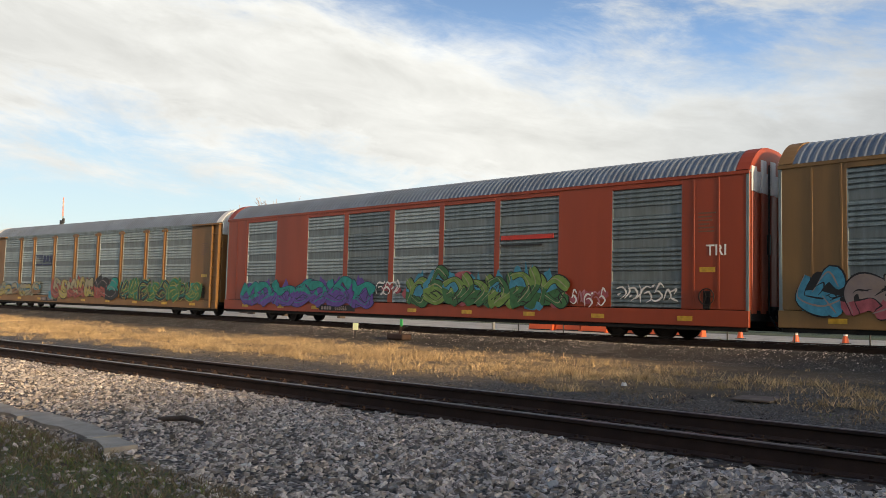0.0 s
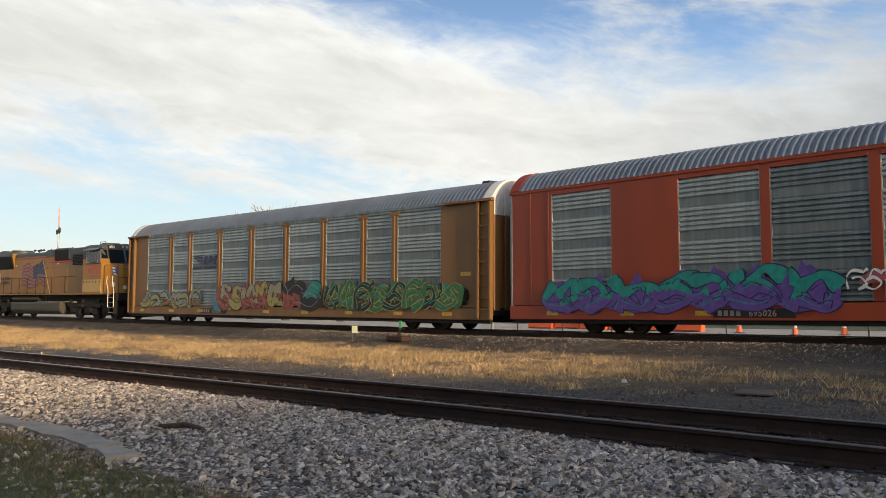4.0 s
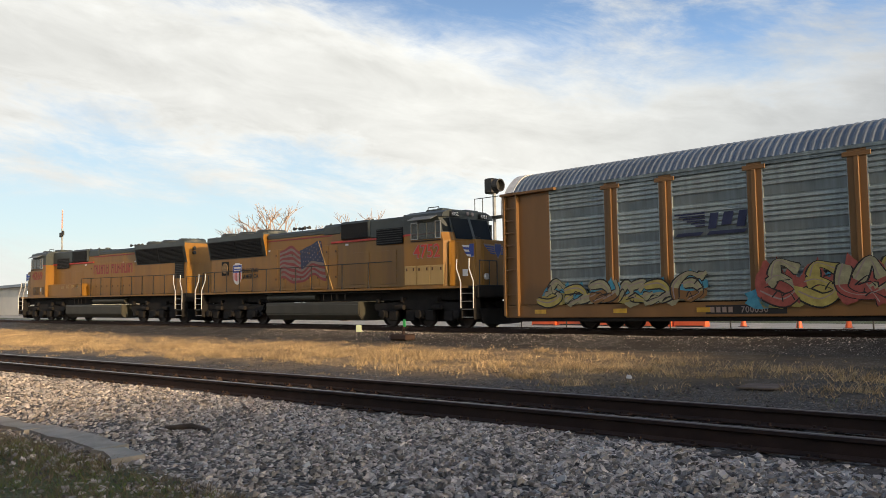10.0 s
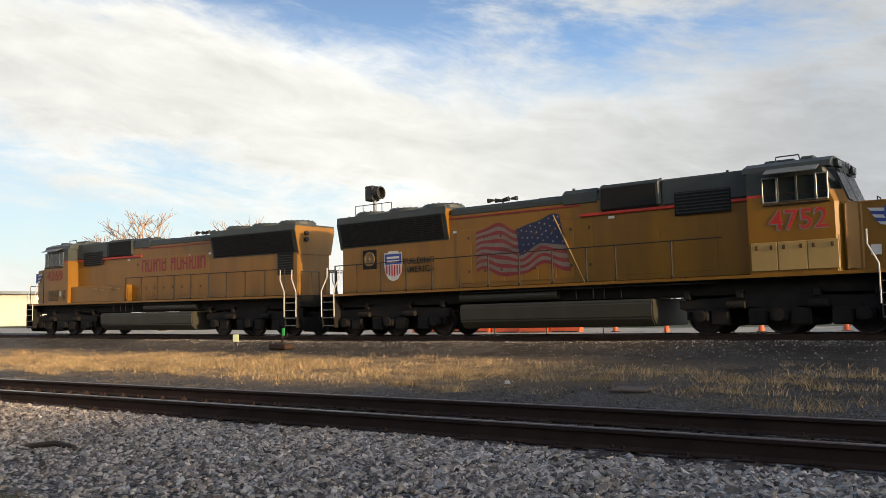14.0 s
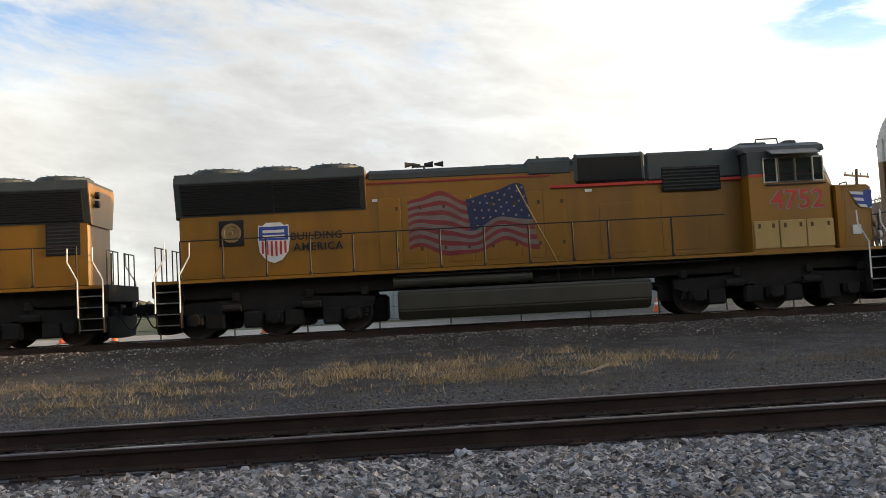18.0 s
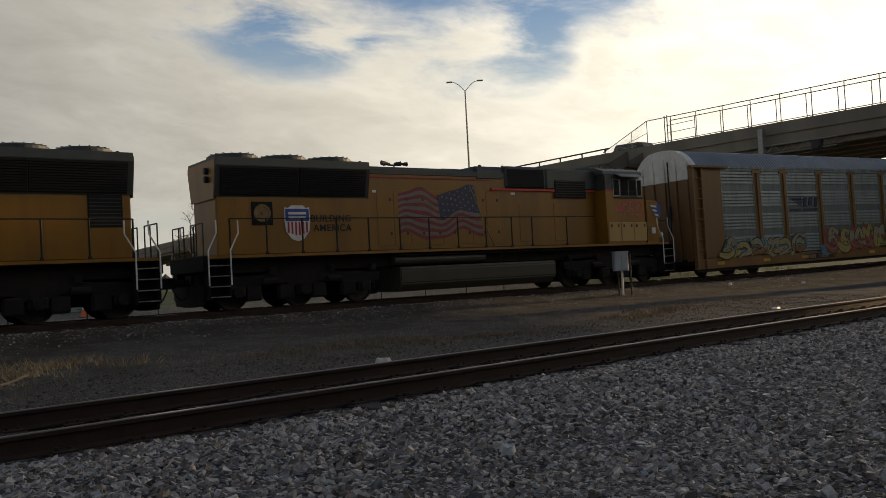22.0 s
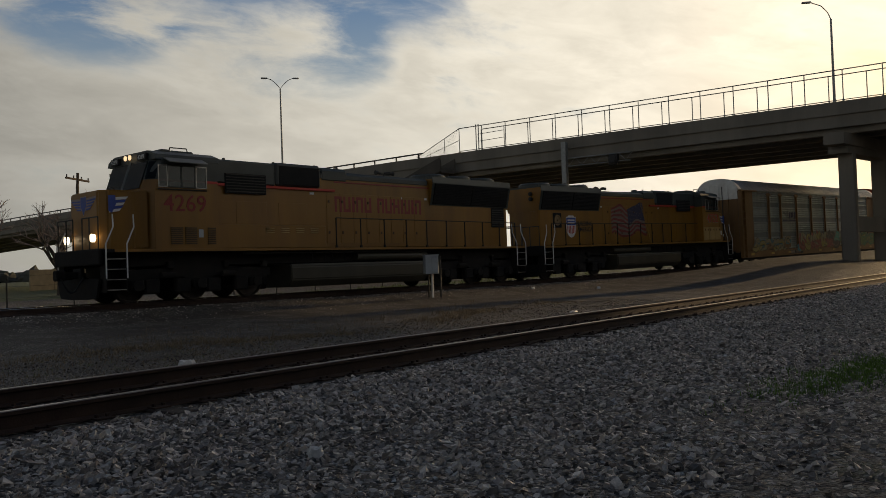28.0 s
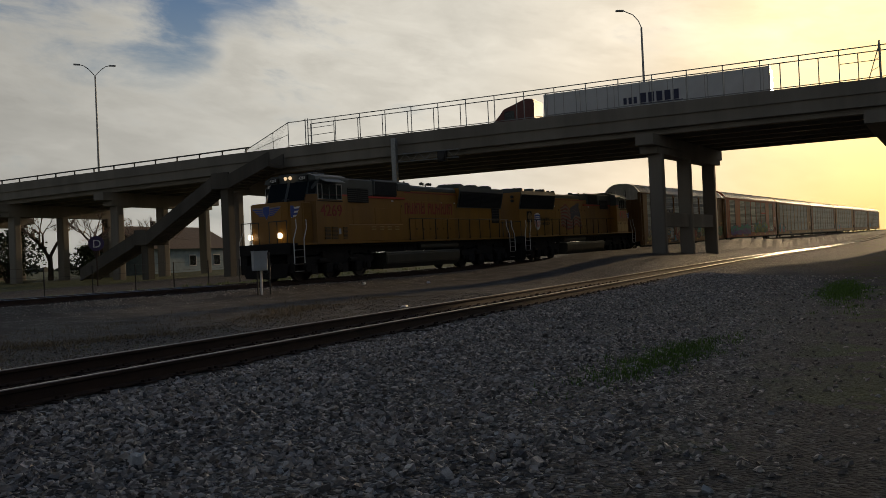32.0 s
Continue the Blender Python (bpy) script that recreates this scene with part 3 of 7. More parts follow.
track("far_track", "rusty rails with polished tops bending towards a junction", far_way, RAILTOP, far_ties, 0)


def scatter(name, label, category, material, shape_v, shape_f, places, parent=None):
    """Many small pieces joined into one mesh: places are rows of x, y, z, sx, sy, sz, turn."""
    V, F = np.array(shape_v, float), np.array(shape_f, int)
    pl = np.array(places, float)
    n, k = len(pl), len(V)
    jit = 1 + 0.40 * (np.random.rand(n, k, 1) - 0.5) * 2
    pts = V[None] * jit * pl[:, None, 3:6]
    tip = (np.random.rand(n, 1, 2) - 0.5) * 1.1
    pts[:, :, 2] += tip[:, :, 0] * pts[:, :, 0] + tip[:, :, 1] * pts[:, :, 1]
    c, s = np.cos(pl[:, 6])[:, None], np.sin(pl[:, 6])[:, None]
    x, y = pts[:, :, 0] * c - pts[:, :, 1] * s, pts[:, :, 0] * s + pts[:, :, 1] * c
    pts = np.stack([x, y, pts[:, :, 2]], 2) + pl[:, None, :3]
    faces = (F[None] + (np.arange(n) * k)[:, None, None]).reshape(-1, F.shape[1])
    me = bpy.data.meshes.new(name)
    me.from_pydata(pts.reshape(-1, 3).tolist(), [], faces.tolist())
    me.materials.append(material)
    return tagged(new(name, me), label, category, kind="stuff")


G = (1 + 5 ** 0.5) / 2
ICO_V = [(-1, G, 0), (1, G, 0), (-1, -G, 0), (1, -G, 0), (0, -1, G), (0, 1, G), (0, -1, -G), (0, 1, -G), (G, 0, -1), (G, 0, 1), (-G, 0, -1), (-G, 0, 1)]
ICO_V = [tuple(c / 1.9 for c in v) for v in ICO_V]
ICO_F = [(0, 11, 5), (0, 5, 1), (0, 1, 7), (0, 7, 10), (0, 10, 11), (1, 5, 9), (5, 11, 4), (11, 10, 2), (10, 7, 6), (7, 1, 8),
         (3, 9, 4), (3, 4, 2), (3, 2, 6), (3, 6, 8), (3, 8, 9), (4, 9, 5), (2, 4, 11), (6, 2, 10), (8, 6, 7), (9, 8, 1)]
# a crushed stone: a rough block, smaller at the top
CRUSH_V = [(-0.9, -0.8, -0.6), (0.8, -0.9, -0.6), (0.9, 0.8, -0.6), (-0.8, 0.9, -0.6), (-0.55, -0.7, 0.7), (0.7, -0.45, 0.8), (0.5, 0.7, 0.6), (-0.7, 0.4, 0.75)]
CRUSH_F = [(0, 3, 2, 1), (4, 5, 6, 7), (0, 1, 5, 4), (1, 2, 6, 5), (2, 3, 7, 6), (3, 0, 4, 7)]
STONE = mat("ballast_stone", (0.40, 0.355, 0.31), 0.5, 0, 0.3, 14, 0.3, 70, (0.30, 0.21, 0.17), 0.5, island=0.82)
STONEDARK = mat("dark_fine_stone", (0.125, 0.105, 0.085), 0.85, 0, 0.3, 9, 0.3, 60, island=0.6)
WHITESTONE = mat("pale_stone", (0.50, 0.49, 0.47), 0.8, 0, 0.2, 9, 0.2, 60, island=0.3)


def stones(name, label, material, count, region, size, seed):
    rng = random.Random(seed)
    rows = []
    while len(rows) < count:
        x, y = region(rng)
        s = rng.uniform(*size) * rng.choice((0.6, 0.8, 1, 1, 1.25))
        rows.append((x, y, ground_z(x, y) + s * 0.12, s * rng.uniform(0.7, 1.3), s * rng.uniform(0.7, 1.2), s * rng.uniform(0.45, 0.85), rng.uniform(0, 6.28)))
    return scatter(name, label, "gravel", material, CRUSH_V, CRUSH_F, rows)


def near_region(r):
    x = r.gauss(0, 1) * 8 if r.random() < 0.6 else r.uniform(-24, 40)
    return x, 6.78 - abs(r.gauss(0, 1.7 if x < 2 else 2.6))


stones("ballast_gravel", "loose grey and pinkish ballast stones", STONE, 84000, near_region, (0.015, 0.035), 3)
stones("ballast_gravel", "few dark stones between the rails", STONEDARK, 1500, lambda r: (r.uniform(-20, 40), r.uniform(7.3, 8.3)), (0.02, 0.035), 4)
stones("pale_gravel", "pale ballast stones along the rail", WHITESTONE, 2600, lambda r: (r.uniform(-30, 20), 8.75 + abs(r.gauss(0, 0.28))), (0.016, 0.032), 5)
stones("pale_gravel", "scattered pale stones in the ballast", WHITESTONE, 4200, near_region, (0.014, 0.032), 9)
stones("dark_gravel", "dark fine gravel between the tracks", STONEDARK, 26000, lambda r: (r.uniform(-24, 30), 9.2 + 5.3 * r.random() ** 1.4), (0.009, 0.022), 6)
stones("far_ballast_gravel", "grey ballast beside the far track", STONE, 12000, lambda r: (lambda x: (x, far_y(x) - 1.0 - abs(r.gauss(0, 1.2))))(r.uniform(-35, 45)), (0.010, 0.022), 7)


def grass(name, label, material, count, region, height, width, seed, lean=0.5):
    """Single blades, bent once, in clumps."""
    rng = random.Random(seed)
    V, F = [], []
    while len(F) < count * 2:
        cx, cy, cs = region(rng)
        for _ in range(rng.randint(5, 12)):
            x, y = cx + rng.gauss(0, 0.10), cy + rng.gauss(0, 0.08)
            h = rng.uniform(*height) * cs
            a = rng.uniform(0, 6.28)
            lx, ly = math.cos(a) * lean * h * rng.random(), math.sin(a) * lean * h * rng.random()
            b = rng.uniform(0, 6.28)
            wx, wy = math.cos(b) * width, math.sin(b) * width
            z = ground_z(x, y) - 0.02
            k = len(V)
            V += [(x - wx, y - wy, z), (x + wx, y + wy, z), (x + lx * 0.4 + wx * 0.7, y + ly * 0.4 + wy * 0.7, z + h * 0.55),
                  (x + lx * 0.4 - wx * 0.7, y + ly * 0.4 - wy * 0.7, z + h * 0.55), (x + lx, y + ly, z + h)]
            F += [(k, k + 1, k + 2, k + 3), (k + 3, k + 2, k + 4)]
    me = bpy.data.meshes.new(name)
    me.from_pydata(V, [], F)
    me.materials.append(material)
    return tagged(new(name, me), label, "grass", kind="stuff")


# sunlight is put into STRAW's gold; the dull tone serves shaded straw and weeds
STRAW = mat("sunlit_dry_grass_blade", (0.54, 0.39, 0.21), 0.8, 0, 0.3, 1.2, 0, 30, (0.24, 0.16, 0.085), 0.75, island=0.5)
STRAWDULL = mat("dull_dry_grass_blade", (0.23, 0.17, 0.095), 0.7, 0, 0.25, 4, 0, 30, island=0.4)
GREENBRIGHT = mat("fresh_grass_blade", (0.13, 0.23, 0.03), 0.7, 0, 0.25, 4, 0, 30, island=0.4)
GREENBLADE = mat("green_grass_blade", (0.165, 0.20, 0.05), 0.75, 0, 0.25, 4, 0, 30, island=0.4)


def straw_region(r):
    x = r.uniform(-75, -10) if r.random() < 0.94 else r.uniform(-11, 4)
    y = r.gauss(16.8, 1.5) + 0.4 * math.sin(x * 0.21)
    return x, y, 0.45 + 0.7 * max(0, noise.noise((x * 0.16, y * 0.5, 2.2)) + 0.4)


TUFTS = [(random.Random(k).uniform(-48, 6), random.Random(k + 500).gauss(15.8, 1.3)) for k in range(170)]


def tuft_region(r):
    x, y = TUFTS[int(r.random() ** 0.8 * len(TUFTS)) % len(TUFTS)]
    return x + r.gauss(0, 0.35), y + r.gauss(0, 0.12), 0.7 + 0.4 * r.random()


grass("dry_grass", "dry grass between the tracks, sunlit gold put into its colour", STRAW, 90000, straw_region, (0.04, 0.15), 0.009, 11, 1.7)
grass("dry_grass", "taller straw tufts in the dry grass", STRAW, 22000, tuft_region, (0.08, 0.24), 0.007, 18, 1.6)
grass("dry_grass", "thin dull grass among gravel", STRAWDULL, 12000, lambda r: (r.uniform(-14, 26), r.gauss(15.4, 1.2), r.choice((0.3, 0.4, 0.9)) * r.uniform(0.7, 1.1)), (0.06, 0.2), 0.0045, 12)
grass("verge_grass", "rough green and yellow grass at the foot of the bank", GREENBLADE, 13000, lambda r: (r.uniform(-14.5, -5.7), 3.60 - 2.6 * r.random() ** 1.2, 1.0), (0.03, 0.09), 0.005, 13, 1.6)
def drift_region(r):
    x = r.uniform(-12, 30)
    y = 14.6 + 0.9 * math.sin(x * 0.31) + r.gauss(0, 0.5)
    return x, y, max(0.15, 0.5 + 1.1 * noise.noise((x * 0.22, y * 0.4, 8.8)))


grass("dry_grass", "low brown tufts in drifts between the tracks", STRAWDULL, 16000, drift_region, (0.05, 0.17), 0.008, 23, 1.5)
grass("weeds", "sparse weeds in the dark gravel", STRAWDULL, 5200, lambda r: (r.gauss(6, 7), 10.0 + 4.5 * r.random(), 0.6 + 0.5 * r.random()), (0.04, 0.13), 0.004, 19, 0.8)
grass("weeds", "small green weeds in the dark gravel", GREENBLADE, 2200, lambda r: (r.gauss(7, 6), 10.5 + 4.0 * r.random(), 0.6 + 0.4 * r.random()), (0.03, 0.09), 0.004, 20, 0.8)
grass("verge_grass", "yellowing grass tufts", STRAWDULL, 14000, lambda r: (r.uniform(-14.5, -5.3), 3.66 - 2.4 * r.random() ** 1.5, 1.0), (0.03, 0.11), 0.005, 14, 1.8)
grass("grass_patch", "small green tufts in the gravel", GREENBRIGHT, 5200, lambda r: (lambda x: (x, 2.35 - 0.12 * (x - 11.5) + r.gauss(0, 0.22), 1.0))(r.gauss(11.6, 1.25)), (0.03, 0.09), 0.006, 15)
grass("grass_patch", "yellow-green grass patch at the edge of the gravel", GREENBRIGHT, 5000, lambda r: (r.gauss(28, 3.0), r.gauss(0.5, 0.3), 1.0), (0.05, 0.12), 0.009, 17)
grass("far_verge_grass", "green and yellow grass beyond the track", GREENBLADE, 5000, lambda r: (r.uniform(-30, 60), r.uniform(29, 36), 1.0), (0.1, 0.3), 0.012, 16)

# ---- the train ----
HALF_ROW = []          # (vehicle, offset of its middle from the coupling between the engines, distance of its bogies)
WHEELS = []            # (wheelset, radius)


def wheelset(parent, x, radius, gauge_half=0.7535):
    w = thing_part("wheelset", parent, (x, 0, radius))
    for s in (-1, 1):
        bm = bmesh.new()
        lathe(bm, [(-0.05, radius + 0.025), (-0.03, radius + 0.025), (-0.02, radius), (0.09, radius - 0.005), (0.095, radius - 0.05), (0.03, radius - 0.07),
                   (0.03, 0.16), (0.09, 0.12), (0.11, 0.1)], (0, 0, 0), 'y', 28)
        if s < 0:
            for v in bm.verts:
                v.co.y *= -1
        for v in bm.verts:
            v.co.y += s * gauge_half
        part("wheel", bm, WHEELMAT, w, smooth=False)
    bm = bmesh.new()
    tube(bm, (0, -0.75, 0), (0, 0.75, 0), 0.09, n=12)
    for k in range(4):                      # bolts, so that the turning shows
        a = k * math.pi / 2
        box(bm, math.cos(a) * 0.08 - 0.02, math.cos(a) * 0.08 + 0.02, -0.90, -0.74, math.sin(a) * 0.08 - 0.02, math.sin(a) * 0.08 + 0.02)
    part("axle", bm, RUNNING, w)
    WHEELS.append((w, radius))
    return w


def thing_part(name, parent, loc):
    ob = new(name)
    ob.empty_display_size = 0.1
    ob.parent = parent
    ob.location = loc
    return ob


WHEELMAT = mat("wheel_steel", (0.055, 0.045, 0.04), 0.6, 0.5, 0.25, 6, 0.1, 40)


def coupler(parent, x, d):
    bm = bmesh.new()
    box(bm, x, x + d * 0.55, -0.09, 0.09, 0.78, 0.98, 0.02)
    box(bm, x + d * 0.45, x + d * 0.72, -0.17, 0.13, 0.72, 1.04, 0.04)
    box(bm, x - d * 0.05, x + d * 0.06, -0.26, 0.26, 0.68, 1.08, 0.02)
    part("coupler", bm, RUNNING, parent)
    bm = bmesh.new()
    pts = [(x + d * 0.05, -0.42, 0.80)] + [(x + d * (0.1 + 0.55 * k / 8), -0.42 + 0.02 * k, 0.78 - 0.42 * math.sin(math.pi * k / 8)) for k in range(1, 9)]
    pipe(bm, pts, 0.025, 6)
    part("air_hose", bm, BLACK, parent)


def flag(parent, sx, x0, x1, z0, z1, y):
    """A waving striped flag on its staff, painted on the hood."""
    f = thing_part("painted_flag", parent, (0, 0, 0))
    n = 26
    def pt(u, v, dy=0.0):
        wave = 0.15 * math.sin(u * 9.5 - 1.5 * v + 0.9) + 0.05 * math.sin(u * 19 + 2 * v) + 0.05 * (1 - u)
        lean = 0.42 * (1 - v) * u
        x = x0 + (x1 - x0) * (u * 0.90) + lean * 0.9
        z = z0 + (z1 - z0) * (0.12 + 0.80 * v + 0.08 * u) + wave - 0.05
        return (x, y - dy, z)
    for k in range(13):
        bm = bmesh.new()
        v0, v1 = k / 13, (k + 1) / 13
        row = [(bm.verts.new(pt(i / n, v0)), bm.verts.new(pt(i / n, v1))) for i in range(n + 1)]
        for a, b in zip(row[:-1], row[1:]):
            bm.faces.new((a[0], b[0], b[1], a[1]))
        part("stripe", bm, FLAGRED if k % 2 == 0 else FLAGPALE, f)
    bm = bmesh.new()
    c0 = int(n * 0.53)
    row = [(bm.verts.new(pt(i / n, 6 / 13, 0.003)), bm.verts.new(pt(i / n, 1.03, 0.003))) for i in range(c0, n + 1)]
    for a, b in zip(row[:-1], row[1:]):
        bm.faces.new((a[0], b[0], b[1], a[1]))
    part("canton", bm, NAVY, f)
    bm = bmesh.new()
    for r in range(7):
        for c in range(9):
            if (r + c) % 2:
                continue
            p = Vector(pt(0.56 + 0.42 * c / 8, 0.52 + 0.45 * r / 6, 0.006))
            vs = []
            for q in range(10):
                a, rr = q * math.pi / 5 + 1.57, (0.045 if q % 2 == 0 else 0.02)
                vs.append(bm.verts.new(p + Vector((math.cos(a) * rr, 0, math.sin(a) * rr))))
            bm.faces.new(vs)
    tagged(part("stars", bm, FLAGWHITE, f), kind="stuff")
    bm = bmesh.new()
    tube(bm, (x0 + (x1 - x0) * 0.84, y - 0.004, z1 + 0.12), (x1 + 0.55, y - 0.004, z0 - 0.32), 0.018, n=6)
    part("staff", bm, PALE, f)


DARKRED = mat("dark_red_paint", (0.24, 0.016, 0.012), 0.5, 0, 0.2, 4, 0.05, 40, (0.2, 0.08, 0.02), 0.3)
TOPGLOW = mat("headlight_dim_glow", (1.0, 0.72, 0.42), 0.3, 0, 0, 5, 0, emit=3.0)
FLAGRED = mat("flag_red", (0.20, 0.022, 0.024), 0.5, 0, 0.15, 3, 0, 40, (0.2, 0.1, 0.05), 0.3)
FLAGPALE = mat("flag_faded_white", (0.19, 0.145, 0.125), 0.5, 0, 0.15, 3, 0, 40, (0.14, 0.09, 0.05), 0.4)
FLAGWHITE = mat("flag_white", (0.25, 0.20, 0.19), 0.5, 0, 0.12, 3, 0, 40, (0.4, 0.28, 0.16), 0.4)


def wing_crest(parent, x, y, z, w, axis):
    """Winged shield on the nose: plain shapes in blue and white."""
    g = thing_part("nose_emblem", parent, (0, 0, 0))
    out = math.copysign(0.002, x)

    def flat(name, pts, material, layer):
        bm = bmesh.new()
        bm.faces.new([bm.verts.new((x + out * layer, y + u, v)) for u, v in pts])
        part(name, bm, material, g)
    for s in (-1, 1):
        flat("wing", [(s * 0.10, z + 0.22), (s * (0.22 + w), z + 0.26), (s * (0.16 + w), z + 0.16), (s * (0.10 + w * 0.8), z + 0.02), (s * w * 0.55, z - 0.10), (s * 0.10, z - 0.14)], FLAGWHITE, 0)
        for k in range(4):
            zz = z + 0.165 - 0.085 * k
            l = w * (1.0 - 0.17 * k)
            flat("wing_feather", [(s * 0.16, zz - 0.05), (s * (0.14 + l), zz - 0.022), (s * (0.17 + l), zz + 0.025), (s * 0.16, zz)], BLUEPAINT, 1)
    shield = [(-0.17, 0.26), (0.17, 0.26), (0.19, 0.02), (0.0, -0.27), (-0.19, 0.02)]
    flat("shield_border", [(u * 1.15, z + v * 1.12) for u, v in shield], FLAGWHITE, 2)
    flat("shield", [(u, z + v) for u, v in shield], BLUEPAINT, 3)


def locomotive(sx, number, crest):
    """A six-axle road engine, its cab towards sx; x runs along the train."""
    T = thing("locomotive", "", "locomotive")
    X = lambda u: sx * ((u if u < 12 else 12 + (u - 12) * 0.92) - 11.025)    # u: along it from its rear coupling
    def B(bm, u0, u1, y0, y1, z0, z1, bev=0.02):
        box(bm, X(u0), X(u1), y0, y1, z0, z1, bev)
    # frame and walkway
    bm = bmesh.new()
    B(bm, 0.75, 21.60, -1.53, 1.53, 1.50, 1.60, 0.015)
    B(bm, 1.2, 20.9, -1.1, 1.1, 1.08, 1.50, 0.02)
    part("underframe", bm, RUNNING, T)
    bm = bmesh.new()
    B(bm, 0.75, 21.25, -1.545, -1.532, 1.515, 1.60, 0.004)
    part("sill_stripe", bm, YELLOW, T)
    # long hood
    bm = bmesh.new()
    B(bm, 1.24, 17.45, -0.93, 0.93, 1.60, 4.22, 0.05)
    part("long_hood", bm, YELLOW, T)
    bm = bmesh.new()
    B(bm, 6.45, 17.45, -0.95, 0.95, 4.08, 4.43, 0.10)
    part("hood_roof", bm, GREY, T)
    bm = bmesh.new()
    B(bm, 6.45, 11.6, -0.953, 0.953, 4.03, 4.085, 0.004)
    part("hood_stripe", bm, DARKRED, T)
    bm = bmesh.new()
    B(bm, 10.9, 12.3, -0.96, 0.96, 4.01, 4.57, 0.12)
    part("exhaust_housing", bm, GREY, T)
    bm = bmesh.new()
    B(bm, 12.3, 14.5, -1.02, 1.02, 3.78, 4.60, 0.08)
    part("filter_housing", bm, GREY, T)
    bm = bmesh.new()
    B(bm, 14.5, 17.42, -1.00, 1.00, 3.76, 4.56, 0.06)
    part("brake_housing", bm, GREY, T)
    bm = bmesh.new()
    B(bm, 11.6, 17.40, -1.005, 1.005, 3.68, 3.77, 0.01)
    part("roof_stripe", bm, REDPAINT, T)
    # radiator
    bm = bmesh.new()
    prism(bm, [(-0.95, 3.36), (0.95, 3.36), (1.16, 4.28), (1.13, 4.52), (-1.13, 4.52), (-1.16, 4.28)], X(1.20), X(6.42), 'x')
    part("radiator_housing", bm, GREY, T)
    for ua, ub in ((1.175, 1.20), (6.42, 6.435)):
        bm = bmesh.new()
        prism(bm, [(-0.93, 3.30), (0.93, 3.30), (1.14, 4.26), (1.11, 4.44), (-1.11, 4.44), (-1.14, 4.26)], X(ua), X(ub), 'x')
        part("radiator_end_wall", bm, YELLOW, T)
    for u0, u1 in ((1.36, 3.86), (3.90, 6.28)):
        r = thing_part("radiator_grille", T, (0, 0, 0))
        for s in (-1, 1):
            bm = bmesh.new()
            prism(bm, [(s * 0.955, 3.40), (s * 0.975, 3.40), (s * 1.172, 4.25), (s * 1.152, 4.25)], X(u0), X(u1), 'x')
            part("grille_backing", bm, BLACKGRILLE, r)
            bm = bmesh.new()
            for k in range(12):
                t = (k + 0.5) / 12
                yy, zz = s * (0.97 + 0.195 * t), 3.42 + 0.82 * t
                box(bm, X(u0), X(u1), yy - 0.015, yy + 0.03 * s + 0.015 * s, zz - 0.022, zz + 0.022)
            part("grille_slats", bm, BLACKGRILLE, r)
    for u in (2.2, 3.85, 5.5):
        fan = thing_part("radiator_fan", T, (X(u), 0, 4.52))
        bm = bmesh.new()
        lathe(bm, [(0, 0.80), (0.15, 0.78), (0.20, 0.70), (0.20, 0.2), (0.23, 0.15)], (0, 0, 0), 'z', 28)
        part("fan_hood", bm, GREY, fan)
        bm = bmesh.new()
        for k in range(8):
            a = k * math.pi / 8
            tube(bm, (math.cos(a) * 0.7, math.sin(a) * 0.7, 0.22), (-math.cos(a) * 0.7, -math.sin(a) * 0.7, 0.22), 0.012, n=5)
        part("fan_guard", bm, DARKSTEEL, fan)
    # dark openings of the hood
    for s in (-1, 1):
        bm = bmesh.new()
        B(bm, 12.4, 14.35, s * 1.015, s * 1.035, 3.83, 4.49, 0.008)
        part("air_filter_screen", bm, BLACKGRILLE, T)
    v = thing_part("dynamic_brake_vent", T, (0, 0, 0))
    for s in (-1, 1):
        bm = bmesh.new()
        B(bm, 14.95, 16.75, s * 0.995, s * 1.015, 3.44, 4.12, 0.008)
        part("vent_backing", bm, BLACKGRILLE, v)
    bm = bmesh.new()
    for k in range(7):
        zz = 3.5 + k * 0.095
        B(bm, 15.0, 16.7, -1.035, -1.016, zz, zz + 0.03, 0.0)
    part("vent_slats", bm, DARKSTEEL, v)
    # doors of the hood with latches
    bmd = bmesh.new()
    B(bmd, 0, 0.62, -0.012, 0.0, 0, 1.85, 0.008)
    for v_ in bmd.verts:
        v_.co.x -= X(0)
    dm = mesh_of("hood_door", bmd, YELLOW)
    bml = bmesh.new()
    box(bml, -0.04, 0.04, -0.03, -0.012, 0.0, 0.10, 0.004)
    lm = mesh_of("latch", bml, mat("latch_brown", (0.10, 0.05, 0.02), 0.6, 0.3))
    u = 6.75
    while u < 12.0:
        d = same("hood_door", dm, T, (X(u), -0.932, 1.78))
        same("latch", lm, d, (sx * 0.52, 0, 0.35))
        same("latch", lm, d, (sx * 0.52, 0, 1.5))
        u += 0.66
    for u in (13.0, 14.9):
        bm = bmesh.new()
        B(bm, u, u + 1.35, -0.945, -0.932, 1.8, 3.2, 0.01)
        d = part("access_panel", bm, YELLOW, T)
        same("latch", lm, d, (X(u + 0.3), -0.94, 1.55))
    # equipment door with a round blower
    bm = bmesh.new()
    if crest:
        B(bm, 1.48, 2.40, -0.955, -0.93, 2.48, 3.38, 0.01)
    else:
        B(bm, 2.34, 3.03, -0.955, -0.93, 2.50, 3.22, 0.01)
    d = part("blower_recess", bm, BLACKGRILLE, T)
    bm = bmesh.new()
    if crest:
        for k in range(8):
            B(bm, 1.52, 2.36, -0.97, -0.955, 2.54 + k * 0.10, 2.57 + k * 0.10, 0.0)
